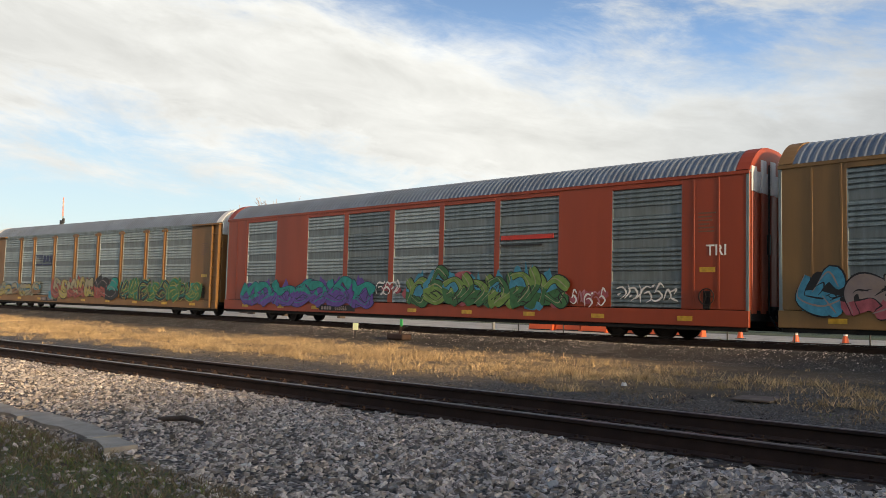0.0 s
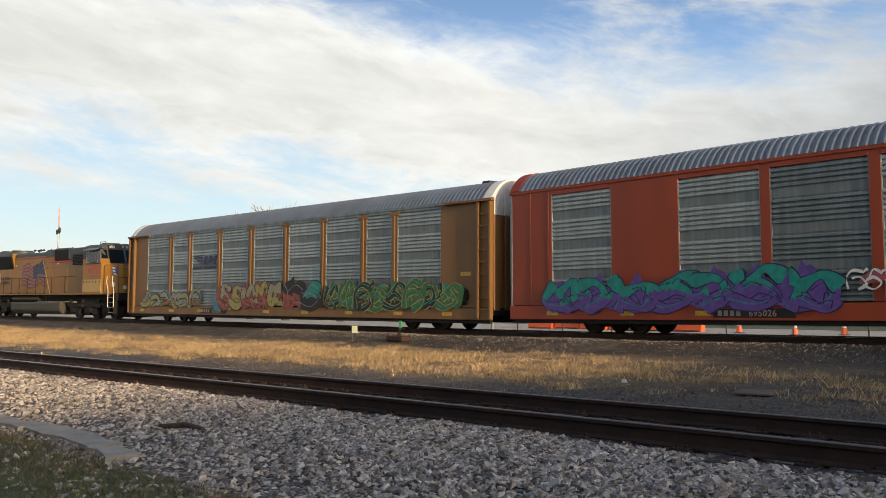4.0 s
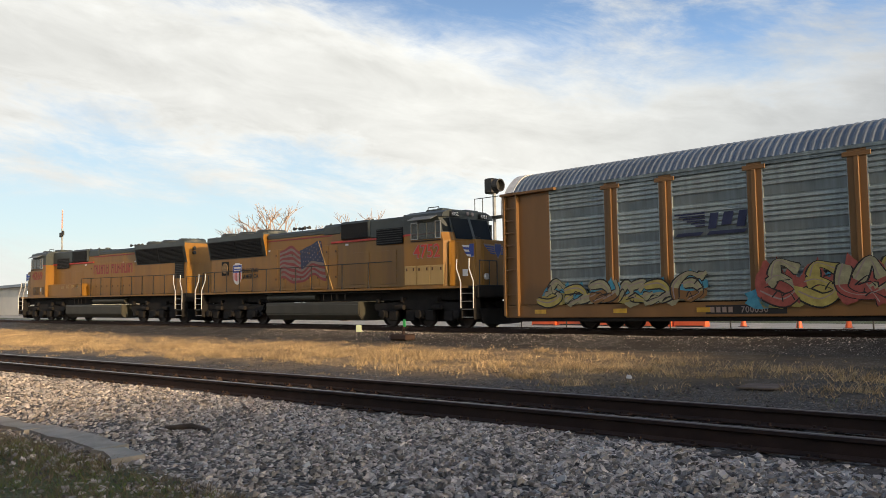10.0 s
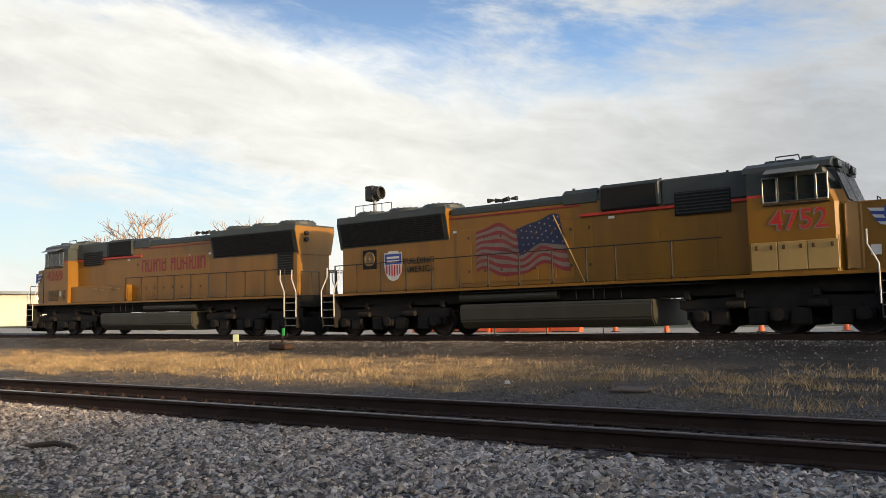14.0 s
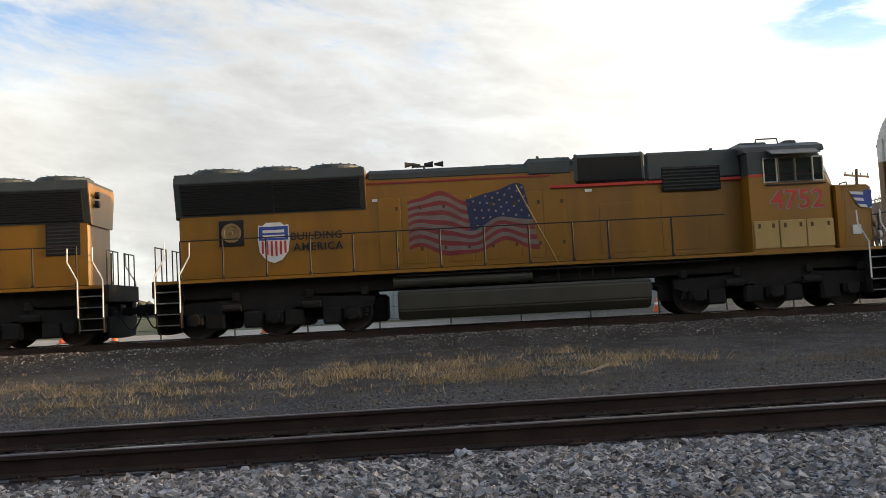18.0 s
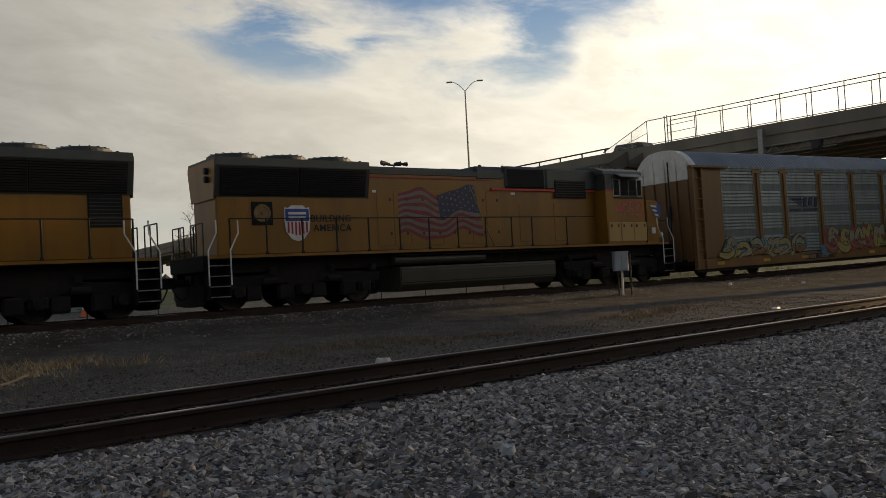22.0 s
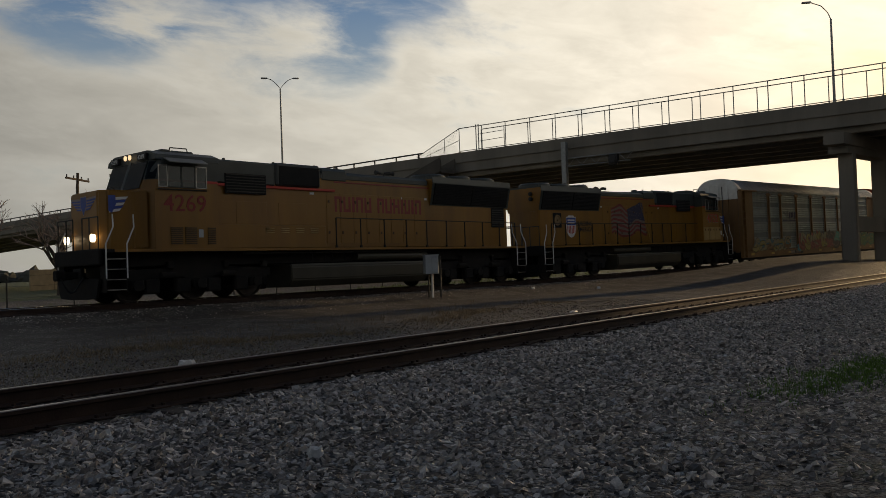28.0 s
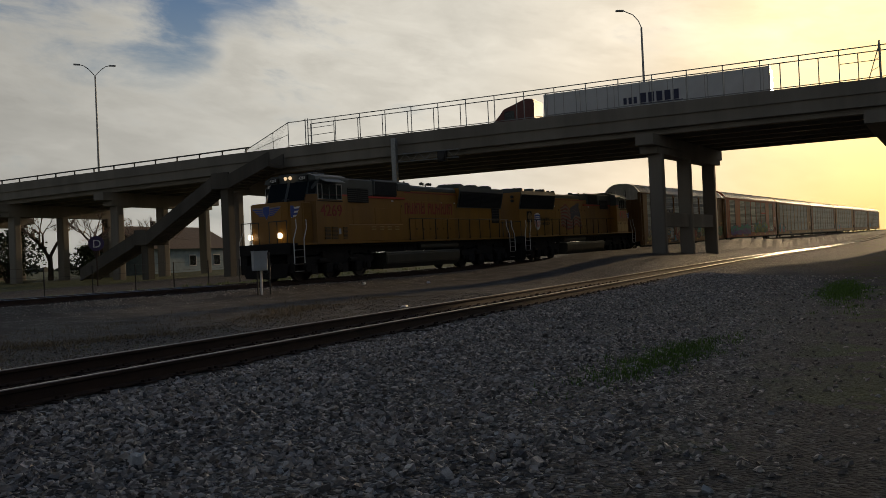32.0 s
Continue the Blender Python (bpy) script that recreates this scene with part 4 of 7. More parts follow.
        part("louvre", bm, DARKSTEEL, d)
    else:
        lathe(bm, [(0, 0.27), (-0.03, 0.27), (-0.03, 0.20), (-0.015, 0.18), (-0.015, 0.06), (-0.05, 0.04)], (X(2.68), -0.955, 2.87), 'y', 20)
        part("blower", bm, mat("blower_tan", (0.22, 0.14, 0.06), 0.6, 0.1), d)
    # white hairline and small marks
    for u in (6.6, 8.0, 9.6, 12.6):
        bm = bmesh.new()
        B(bm, u, u + 0.22, -0.938, -0.931, 3.55, 3.63, 0.0)
        part("stencil_mark", bm, WHITEPAINT, T)
    # cab: yellow below, grey above a red line
    bm = bmesh.new()
    rings = []
    for z, ua, ub in ((1.6, 19.8, 20.1), (3.40, 19.8, 20.1), (3.72, 19.66, 19.97)):
        ring = [(17.4, 1.50), (ua, 1.50), (ub, 1.12)]
        rings.append([bm.verts.new((X(a), w_, z)) for a, w_ in ring] + [bm.verts.new((X(a), -w_, z)) for a, w_ in ring[::-1]])
    for a_, b_ in zip(rings[:-1], rings[1:]):
        for k in range(6):
            bm.faces.new((a_[k], a_[(k + 1) % 6], b_[(k + 1) % 6], b_[k]))
    bm.faces.new(rings[0][::-1])
    bm.faces.new(rings[-1])
    part("cab_body", bm, YELLOW, T)
    bm = bmesh.new()
    lowr = [(17.4, 1.496), (19.66, 1.496), (19.97, 1.12)]
    high = [(17.4, 1.496), (19.50, 1.496), (19.70, 1.12)]
    rings = []
    for ring, z in ((lowr, 3.72), (high, 4.40)):
        rings.append([bm.verts.new((X(a), w_, z)) for a, w_ in ring] + [bm.verts.new((X(a), -w_, z)) for a, w_ in ring[::-1]])
    for k in range(6):
        bm.faces.new((rings[0][k], rings[0][(k + 1) % 6], rings[1][(k + 1) % 6], rings[1][k]))
    bm.faces.new(rings[0][::-1])
    bm.faces.new(rings[1])
    part("cab_upper", bm, GREY, T)
    bm = bmesh.new()
    prism(bm, [(-1.51, 4.34), (1.51, 4.34), (1.44, 4.50), (1.05, 4.64), (-1.05, 4.64), (-1.44, 4.50)], X(17.3), X(19.74), 'x')
    part("cab_roof", bm, GREY, T)
    for u0, u1, y0, y1, z in ((17.6, 18.5, -0.45, 0.45, 4.80), (18.8, 19.2, -0.95, -0.45, 4.74), (18.9, 19.5, 0.1, 0.9, 4.72)):
        bm = bmesh.new()
        B(bm, u0, u1, y0, y1, 4.60, z, 0.04)
        part("roof_box", bm, GREY, T)
    bm = bmesh.new()
    pipe(bm, [(X(18.0), -0.7, 4.62), (X(18.05), -0.7, 4.84), (X(18.7), -0.7, 4.84), (X(18.75), -0.7, 4.62)], 0.018)
    part("roof_aerial", bm, DARKSTEEL, T)
    bm = bmesh.new()
    B(bm, 17.41, 19.66, -1.506, 1.506, 3.66, 3.735, 0.004)
    part("cab_stripe", bm, REDPAINT, T)
    # side windows
    for u0, u1 in ((17.88, 18.24), (18.32, 18.78), (18.84, 19.30), (19.37, 19.64)):
        wn = thing_part("cab_window", T, (0, 0, 0))
        for s in (-1, 1):
            bm = bmesh.new()
            B(bm, u0, u1, s * 1.503, s * 1.512, 3.52, 4.14, 0.02)
            part("pane", bm, GLASSDARK, wn)
            bm = bmesh.new()
            for a, b, c, d_ in ((u0 - 0.035, u0, 3.48, 4.18), (u1, u1 + 0.035, 3.48, 4.18), (u0, u1, 3.48, 3.52), (u0, u1, 4.14, 4.18)):
                B(bm, a, b, s * 1.503, s * 1.53, c, d_, 0.006)
            part("window_frame", bm, STEEL if u0 < 18.0 or u0 > 19.3 else GREY, wn)
    bm = bmesh.new()
    prism(bm, [(-1.49, 4.40), (-1.86, 4.24), (-1.86, 4.215), (-1.49, 4.37)], X(18.0), X(19.45), 'x')
    part("sunshade", bm, mat("faded_grey_paint", (0.16, 0.17, 0.165), 0.5, 0, 0.15, 3, 0.05, 40, (0.09, 0.09, 0.085), 0.4), T)
    bm = bmesh.new()
    pipe(bm, [(X(17.86), -1.53, 3.42), (X(19.7), -1.53, 3.42)], 0.022)
    part("window_ledge", bm, HANDRAIL, T)
    # windscreen
    ws = thing_part("windscreen", T, (0, 0, 0))
    for y0, y1 in ((-1.08, -0.08), (0.08, 1.08)):
        bm = bmesh.new()
        a = [(20.085, 3.46), (19.75, 4.30)]
        vs = [bm.verts.new((X(a[0][0] + 0.025), y0, a[0][1])), bm.verts.new((X(a[0][0] + 0.025), y1, a[0][1])), bm.verts.new((X(a[1][0] + 0.025), y1, a[1][1])), bm.verts.new((X(a[1][0] + 0.025), y0, a[1][1]))]
        f = bm.faces.new(vs)
        bmesh.ops.solidify(bm, geom=[f], thickness=0.012)
        part("pane", bm, SCREENGLASS, ws)
    for s in (-1, 1):
        bm = bmesh.new()
        f = bm.faces.new([bm.verts.new((X(a), s * w_, z)) for a, w_, z in ((19.73, 1.44, 3.74), (19.95, 1.17, 3.74), (19.77, 1.15, 4.28), (19.57, 1.43, 4.28))])
        bmesh.ops.solidify(bm, geom=[f], thickness=0.012)
        part("corner_pane", bm, SCREENGLASS, ws)
    bm = bmesh.new()
    prism(bm, [(X(a), b) for a, b in [(20.11, 3.40), (19.98, 3.73), (19.72, 4.38), (19.745, 4.38), (20.01, 3.73), (20.14, 3.40)]], -0.07, 0.07, 'y')
    part("windscreen_post", bm, GREY, ws)
    # nose: as wide as the cab behind, drawn in towards its blunt front
    bm = bmesh.new()
    prism(bm, [(X(20.0), -1.44), (X(20.38), -1.18), (X(21.2), -1.12), (X(21.42), -0.86), (X(21.42), 0.86), (X(21.2), 1.12), (X(20.38), 1.18), (X(20.0), 1.44)], 1.6, 3.37, 'z')
    bmesh.ops.bevel(bm, geom=bm.edges[:], offset=0.05, segments=2, affect='EDGES')
    part("nose", bm, YELLOW, T)
    bm = bmesh.new()
    pipe(bm, [(X(20.75), -0.75, 3.36), (X(20.75), -0.75, 3.50), (X(20.75), -0.35, 3.50), (X(20.75), -0.35, 3.36)], 0.016)
    part("nose_grab_iron", bm, DARKSTEEL, T)
    wing_crest(T, X(21.428), 0, 2.95, 0.62, 'x')
    em = thing_part("side_emblem", T, (0, 0, 0))
    for k, (l, c) in enumerate(((0.66, WHITEPAINT), (0.60, BLUEPAINT), (0.55, WHITEPAINT), (0.50, BLUEPAINT), (0.42, WHITEPAINT))):
        bm = bmesh.new()
        z = 3.13 - 0.09 * k
        vs = [bm.verts.new((X(uu), -1.20, zz)) for uu, zz in ((21.22, z - 0.085), (21.22, z), (21.22 - l, z + 0.05), (21.22 - l + 0.08, z - 0.035))]
        bm.faces.new(vs)
        part("feather", bm, c, em)
    bm = bmesh.new()
    bm.faces.new([bm.verts.new((X(uu), -1.204, zz)) for uu, zz in ((21.24, 3.20), (21.0, 3.20), (20.98, 2.95), (21.12, 2.68), (21.24, 2.74))])
    part("emblem_shield", bm, BLUEPAINT, em)
    # front lights and number boards
    for y in (-0.14, 0.14):
        bm = bmesh.new()
        lathe(bm, [(0, 0.08), (sx * 0.03, 0.08), (sx * 0.035, 0.06)], (X(19.84), y, 4.50), 'x', 14)
        part("headlight", bm, TOPGLOW if crest else FLAGWHITE, T)
    for y in (-1.08, 0.62):
        bm = bmesh.new()
        B(bm, 19.70, 19.85, y, y + 0.48, 4.36, 4.56, 0.01)
        nb = part("number_board", bm, BLACK, T)
        letters("board_number", number, 0.19, WHITEPAINT, nb, pose(X(19.855), y + (0.03 if sx > 0 else 0.45), 4.39, 90, 0, 90 * sx), 1.0, 0.002)
    for y in (-0.85, 0.85):
        bm = bmesh.new()
        lathe(bm, [(0, 0.12), (sx * 0.08, 0.12), (sx * 0.09, 0.09)], (X(21.55), y, 1.95), 'x', 14)
        part("ditch_light", bm, LAMPGLOW if crest else WHITEPAINT, T)
    # battery boxes below the cab
    if crest:
        for a, b in ((18.82, 19.26), (18.28, 18.72), (17.54, 17.85)):
            bm = bmesh.new()
            for k in range(9):
                B(bm, a, b, -1.53, -1.505, 1.74 + k * 0.06, 1.78 + k * 0.06, 0.0)
            part("louvre", bm, mat("louvre_shadow_brown", (0.09, 0.05, 0.015), 0.6), T)
        part("notice", one_box(min(X(18.02), X(18.2)), max(X(18.02), X(18.2)), -1.512, -1.502, 1.95, 2.2, 0.003), CABINET, T)
        for a in (14.2, 14.9, 12.8, 13.5):
            bm = bmesh.new()
            for k in range(3):
                B(bm, a, a + 0.4, -1.36, -1.33, 2.12 + k * 0.07, 2.15 + k * 0.07)
            part("panel_louvre", bm, PALE, T)
        bm = bmesh.new()
        B(bm, 12.4, 17.38, -1.33, -0.93, 1.60, 2.40, 0.03)
        part("side_cabinet", bm, YELLOW, T)
    else:
        for k, (a, b) in enumerate(((17.46, 18.2), (18.23, 19.02), (19.04, 19.86))):
            bm = bmesh.new()
            B(bm, a, b, -1.535, -1.505, 1.68, 2.44, 0.012)
            d = part("battery_box_door", bm, PALE, T)
            bm = bmesh.new()
            B(bm, a + 0.12, a + 0.20, -1.555, -1.535, 2.24, 2.36, 0.004)
            B(bm, b - 0.20, b - 0.12, -1.555, -1.535, 2.24, 2.36, 0.004)
            part("hasp", bm, mat("latch_brown", (0.10, 0.05, 0.02)), d)
        bm = bmesh.new()
        B(bm, 20.6, 20.86, -1.20, -1.15, 1.98, 2.24, 0.004)
        part("notice", bm, WHITEPAINT, T)
    # fuel tank and air reservoirs
    bm = bmesh.new()
    prism(bm, [(-1.45, 1.05), (-1.50, 0.95), (-1.48, 0.50), (-1.25, 0.24), (1.25, 0.24), (1.48, 0.50), (1.50, 0.95), (1.45, 1.05)], X(7.2), X(14.3), 'x')
    bmesh.ops.bevel(bm, geom=bm.edges[:], offset=0.04, segments=2, affect='EDGES')
    part("fuel_tank", bm, TANK, T)
    bm = bmesh.new()
    tube(bm, (X(7.1), -1.2, 1.28), (X(10.9), -1.2, 1.28), 0.16, n=16)
    part("air_reservoir", bm, TANK, T)
    bm = bmesh.new()
    pipe(bm, [(X(7.2), -1.42, 1.44), (X(16.4), -1.42, 1.44)], 0.03)
    for u in (11.6, 12.2, 12.6, 13.2):
        tube(bm, (X(u), -1.42, 1.44), (X(u), -1.42, 1.12), 0.02, n=5)
    part("piping", bm, RUNNING, T)
    # trucks
    for c in (3.80, 18.05):
        tr = thing_part("truck", T, (X(c), 0, 0))
        for s in (-1, 1):
            bm = bmesh.new()
            y0, y1 = s * 1.02, s * 1.20
            prism(bm, [(-2.75, 0.95), (-2.75, 0.72), (-2.45, 0.62), (-1.6, 0.62), (-1.3, 0.74), (-0.55, 0.74), (-0.35, 0.6), (0.35, 0.6), (0.55, 0.74), (1.3, 0.74),
                       (1.6, 0.62), (2.45, 0.62), (2.75, 0.72), (2.75, 0.95), (1.2, 1.02), (0.8, 1.10), (-0.8, 1.10), (-1.2, 1.02)], min(y0, y1), max(y0, y1), 'y')
            part("side_frame", bm, RUNNING, tr)
            for xx in (-2.13, 0.02, 2.15):
                bm = bmesh.new()
                box(bm, xx - 0.24, xx + 0.24, s * 1.04, s * 1.30, 0.36, 0.68, 0.05)
                lathe(bm, [(0, 0.17), (s * 0.06, 0.17), (s * 0.07, 0.10)], (xx, s * 1.30, 0.52), 'y', 14)
                part("journal_box", bm, RUNNING, tr)
                for o in (-0.36, 0.36):
                    bm = bmesh.new()
                    lathe(bm, [(k * 0.035, 0.085 if k % 2 else 0.065) for k in range(10)], (xx + o, s * 1.13, 0.40), 'z', 10)
                    part("coil_spring", bm, RUNNING, tr)
            for xx in (-1.1, 1.05):
                bm = bmesh.new()
                tube(bm, (xx - 0.25, s * 1.28, 0.80), (xx + 0.25, s * 1.28, 0.80), 0.10, n=12)
                part("brake_cylinder", bm, RUNNING, tr)
        bm = bmesh.new()
        for xx in (-2.13, 0.02, 2.15):
            box(bm, xx - 0.15, xx + 0.95, -0.62, 0.62, 0.22, 0.98, 0.08)
        box(bm, -2.75, 2.85, -0.60, 0.60, 0.36, 1.06, 0.06)
        box(bm, -2.8, 2.8, -0.66, 0.66, 0.80, 1.14, 0.04)
        part("traction_motor_block", bm, RUNNING, tr)
        for xx in (-1.6, -0.55, 0.55, 1.6):
            part("brake_hanger", one_box(xx - 0.26, xx + 0.26, -1.24, -1.0, 0.24, 0.70, 0.05), RUNNING, tr)
        for xx in (-2.5, -1.0, 1.0, 2.5):
            part("sand_pipe_bracket", one_box(xx - 0.10, xx + 0.10, -1.30, -1.1, 0.98, 1.22, 0.03), RUNNING, tr)
        for xx in (-2.13, 0.02, 2.15):
            wheelset(tr, xx, 0.52)
    # end steps, plates and grab irons
    for u0, u1, front in ((0.72, 1.38, False), (20.85, 21.55, True)):
        for s in (-1, 1):
            st = thing_part("step_well", T, (0, 0, 0))
            bm = bmesh.new()
            B(bm, u0, u0 + 0.03, s * 1.18, s * 1.54, 0.34, 1.55, 0.006)
            B(bm, u1 - 0.03, u1, s * 1.18, s * 1.54, 0.34, 1.55, 0.006)
            B(bm, u0, u1, s * 1.16, s * 1.19, 0.34, 1.55, 0.006)
            part("step_side", bm, RUNNING, st)
            for k in range(4):
                bm = bmesh.new()
                B(bm, u0 + 0.03, u1 - 0.03, s * 1.20, s * 1.54, 0.40 + 0.30 * k, 0.43 + 0.30 * k, 0.006)
                part("tread", bm, STEEL, st)
            for uu, lean in ((u0, 1), (u1, -1)):
                bm = bmesh.new()
                o = 0.34 if front else -0.34
                pipe(bm, [(X(uu), s * 1.56, 0.75), (X(uu), s * 1.56, 1.75), (X(uu - o * 0.8), s * 1.52, 2.25), (X(uu - o * 0.8), s * 1.50, 2.62)], 0.022)
                part("grab_iron", bm, WHITEPAINT, st)
    for u0, u1 in ((0.60, 0.76), (21.58, 21.72)):
        bm = bmesh.new()
        B(bm, u0, u1, -1.45, 1.45, 1.15, 1.62, 0.03)
        part("anticlimber", bm, RUNNING, T)
        bm = bmesh.new()
        um = (u0 + u1) / 2
        prism(bm, [(-1.35, 0.75), (1.35, 0.75), (1.15, 0.18), (0.4, 0.14), (-0.4, 0.14), (-1.15, 0.18)], X(um - 0.04), X(um + 0.04), 'x')
        part("pilot_plow", bm, RUNNING, T)
        er = thing_part("end_railing", T, (0, 0, 0))
        for y in (-1.3, -0.75, -0.3, 0.3, 0.75, 1.3):
            bm = bmesh.new()
            tube(bm, (X(um), y, 1.6), (X(um), y, 2.55), 0.02, n=6)
            part("post", bm, DARKSTEEL, er)
        for s in (-1, 1):
            bm = bmesh.new()
            pipe(bm, [(X(um), s * 0.3, 2.55), (X(um), s * 1.3, 2.55)], 0.02)
            part("top_rail", bm, DARKSTEEL, er)
    coupler(T, X(0.7), -sx)
    coupler(T, X(21.65) if crest else sx * 10.28, sx)
    if not crest:
        part("drawbar", one_box(min(X(21.2), sx * 10.4), max(X(21.2), sx * 10.4), -0.14, 0.14, 0.74, 1.02, 0.02), RUNNING, T)
    # side handrails
    for s in (-1, 1):
        h = thing_part("handrail", T, (0, 0, 0))
        posts = (1.41, 2.55, 3.72, 4.90, 6.06, 7.25, 8.42, 9.62, 10.84, 12.04, 13.1, 15.0)
        last = 12 if not crest else 10
        for u in posts[:last]:
            bm = bmesh.new()
            tube(bm, (X(u), s * 1.50, 1.58), (X(u), s * 1.50, 2.66), 0.027, n=6)
            box(bm, X(u) - 0.04, X(u) + 0.04, s * 1.50 - 0.03, s * 1.50 + 0.03, 1.58, 1.68)
            part("post", bm, HANDRAIL, h)
        bm = bmesh.new()
        pipe(bm, [(X(1.41), s * 1.50, 2.66), (X(posts[last - 1] + (1.6 if not crest else 0)), s * 1.50, 2.68)], 0.018)
        part("top_rail", bm, HANDRAIL, h)
    # horn, exhaust and small roof fittings
    hn = thing_part("horn", T, (X(8.1), 0, 4.42))
    bm = bmesh.new()
    tube(bm, (0, 0, 0), (0, 0, 0.20), 0.03, n=8)
    box(bm, -0.25, 0.25, -0.04, 0.04, 0.18, 0.23, 0.01)
    part("horn_bracket", bm, DARKSTEEL, hn)
    for k, (o, d) in enumerate(((-0.3, -1), (0.0, 1), (0.3, 1), (-0.1, -1))):
        bm = bmesh.new()
        tube(bm, (o, 0.06 * (k - 1.5), 0.26), (o + d * 0.26, 0.06 * (k - 1.5), 0.26), 0.03, 0.085, n=12)
        part("trumpet", bm, DARKSTEEL, hn)
    bm = bmesh.new()
    tube(bm, (X(12.0), 0.2, 4.50), (X(12.0), 0.2, 4.72), 0.16, n=14)
    part("exhaust_stack", bm, GREY, T)
    bm = bmesh.new()
    B(bm, 9.8, 10.6, -0.5, 0.5, 4.38, 4.50, 0.03)
    part("roof_hatch", bm, GREY, T)
    for u in (11.3, 12.4, 14.4, 16.6, 1.5, 6.3):
        part("lifting_lug", one_box(X(u) - 0.04, X(u) + 0.04, -0.8, -0.72, 4.40, 4.64 if u > 11 else 4.60, 0.01), GREY, T)
    # rear light and grey end door
    bm = bmesh.new()
    for z in (3.9, 4.15):
        lathe(bm, [(0, 0.10), (-sx * 0.10, 0.10), (-sx * 0.11, 0.07)], (X(1.17), -0.55, z), 'x', 12)
    part("rear_light", bm, BLACK, T)
    # lettering
    xm = X(18.02) if sx > 0 else X(19.50)
    if not crest:
        letters("road_number", number, 0.74, FLAGWHITE, T, face_front(xm - 0.03, -1.506, 2.75), 1.02, 0.022)
    letters("road_number", number, 0.74, DARKRED if crest else REDPAINT, T, face_front(xm, -1.512, 2.76), 1.02, 0.004)
    if not crest:
        letters("slogan", "BUILDING", 0.30, BLACK, T, face_front(X(4.30), -0.952, 2.60), 1.08, 0.004)
        letters("slogan", "AMERICA", 0.30, BLACK, T, face_front(X(4.38), -0.952, 2.30), 1.12, 0.004)
        flag(T, sx, X(7.58), X(11.2), 1.80, 3.72, -0.952)
        sh = thing_part("shield_emblem", T, (0, 0, 0))
        def shp(bm, k, y):
            pts = [(-0.42, 0.52), (-0.3, 0.50), (-0.2, 0.58), (0.2, 0.58), (0.3, 0.50), (0.42, 0.52), (0.44, 0.1), (0.40, -0.22), (0.22, -0.46), (0, -0.54), (-0.22, -0.46), (-0.40, -0.22), (-0.44, 0.1)]
            bm.faces.new([bm.verts.new((X(3.84) + a * k, y, 2.53 + b * k)) for a, b in pts])
        bm = bmesh.new()
        shp(bm, 1.0, -0.952)
        part("shield_base", bm, WHITEPAINT, sh)
        bm = bmesh.new()
        box(bm, X(3.84) - 0.40, X(3.84) + 0.40, -0.958, -0.954, 2.62, 3.0)
        part("shield_chief", bm, BLUEPAINT, sh)
        bm = bmesh.new()
        for k in range(6):
            xx = X(3.84) - 0.34 + k * 0.125
            box(bm, xx, xx + 0.06, -0.958, -0.954, 2.16 + 0.1 * abs(k - 2.5) / 2.5, 2.60)
        part("shield_stripes", bm, REDPAINT, sh)
        for z in (2.86, 2.72):
            part("shield_lettering_bar", one_box(X(3.84) - 0.30, X(3.84) + 0.30, -0.963, -0.959, z - 0.035, z + 0.045), WHITEPAINT, sh)
    else:
        x = X(11.6)
        for k, wd in enumerate((0.36, 0.36, 0.14, 0.36, 0.36, 0, 0.36, 0.36, 0.36, 0.14, 0.32, 0.14, 0.36)):
            if not wd:
                x += 0.25
                continue
            bm = bmesh.new()
            box(bm, x, x + min(wd, 0.36) * (0.3 if wd > 0.2 else 1.0), -0.945, -0.934, 2.95, 3.53)
            if wd > 0.2:
                box(bm, x + wd * 0.70, x + wd, -0.945, -0.934, 2.95, 3.53)
                za, zb = ((3.42, 3.53), (2.95, 3.06), (3.19, 3.30))[k % 3]
                box(bm, x + wd * 0.3, x + wd * 0.7, -0.945, -0.934, za, zb)
            part("side_lettering_bar", bm, DARKRED, T)
            x += wd + 0.07
    return T


PANEL_CACHE = {}


def screen_panel(width, z0, z1):
    """A galvanised side screen of long horizontal ribs."""
    key = (round(width, 2), z0, z1)
    if key in PANEL_CACHE:
        return PANEL_CACHE[key]
    bm = bmesh.new()
    prof = []
    n = 26
    h = (z1 - z0) / n
    for k in range(n):
        a = z0 + h * k
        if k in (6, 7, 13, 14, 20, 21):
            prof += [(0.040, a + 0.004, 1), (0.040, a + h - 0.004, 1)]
        else:
            prof += [(0.014, a + 0.010, 0), (0.000, a + 0.024, 0), (0.004, a + h - 0.062, 0), (0.020, a + h - 0.050, 0), (0.058, a + h - 0.040, 0), (0.058, a + h, 0)]
    l = [bm.verts.new((-width / 2, y, z)) for y, z, _ in prof]
    r = [bm.verts.new((width / 2, y, z)) for y, z, _ in prof]
    for i in range(len(prof) - 1):
        f = bm.faces.new((l[i], r[i], r[i + 1], l[i + 1]))
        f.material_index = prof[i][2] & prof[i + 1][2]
    for x in (-width / 2, width / 2):
        box(bm, x - 0.012, x + 0.012, 0.0, 0.06, z0, z1)
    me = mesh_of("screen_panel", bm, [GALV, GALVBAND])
    PANEL_CACHE[key] = me
    return me


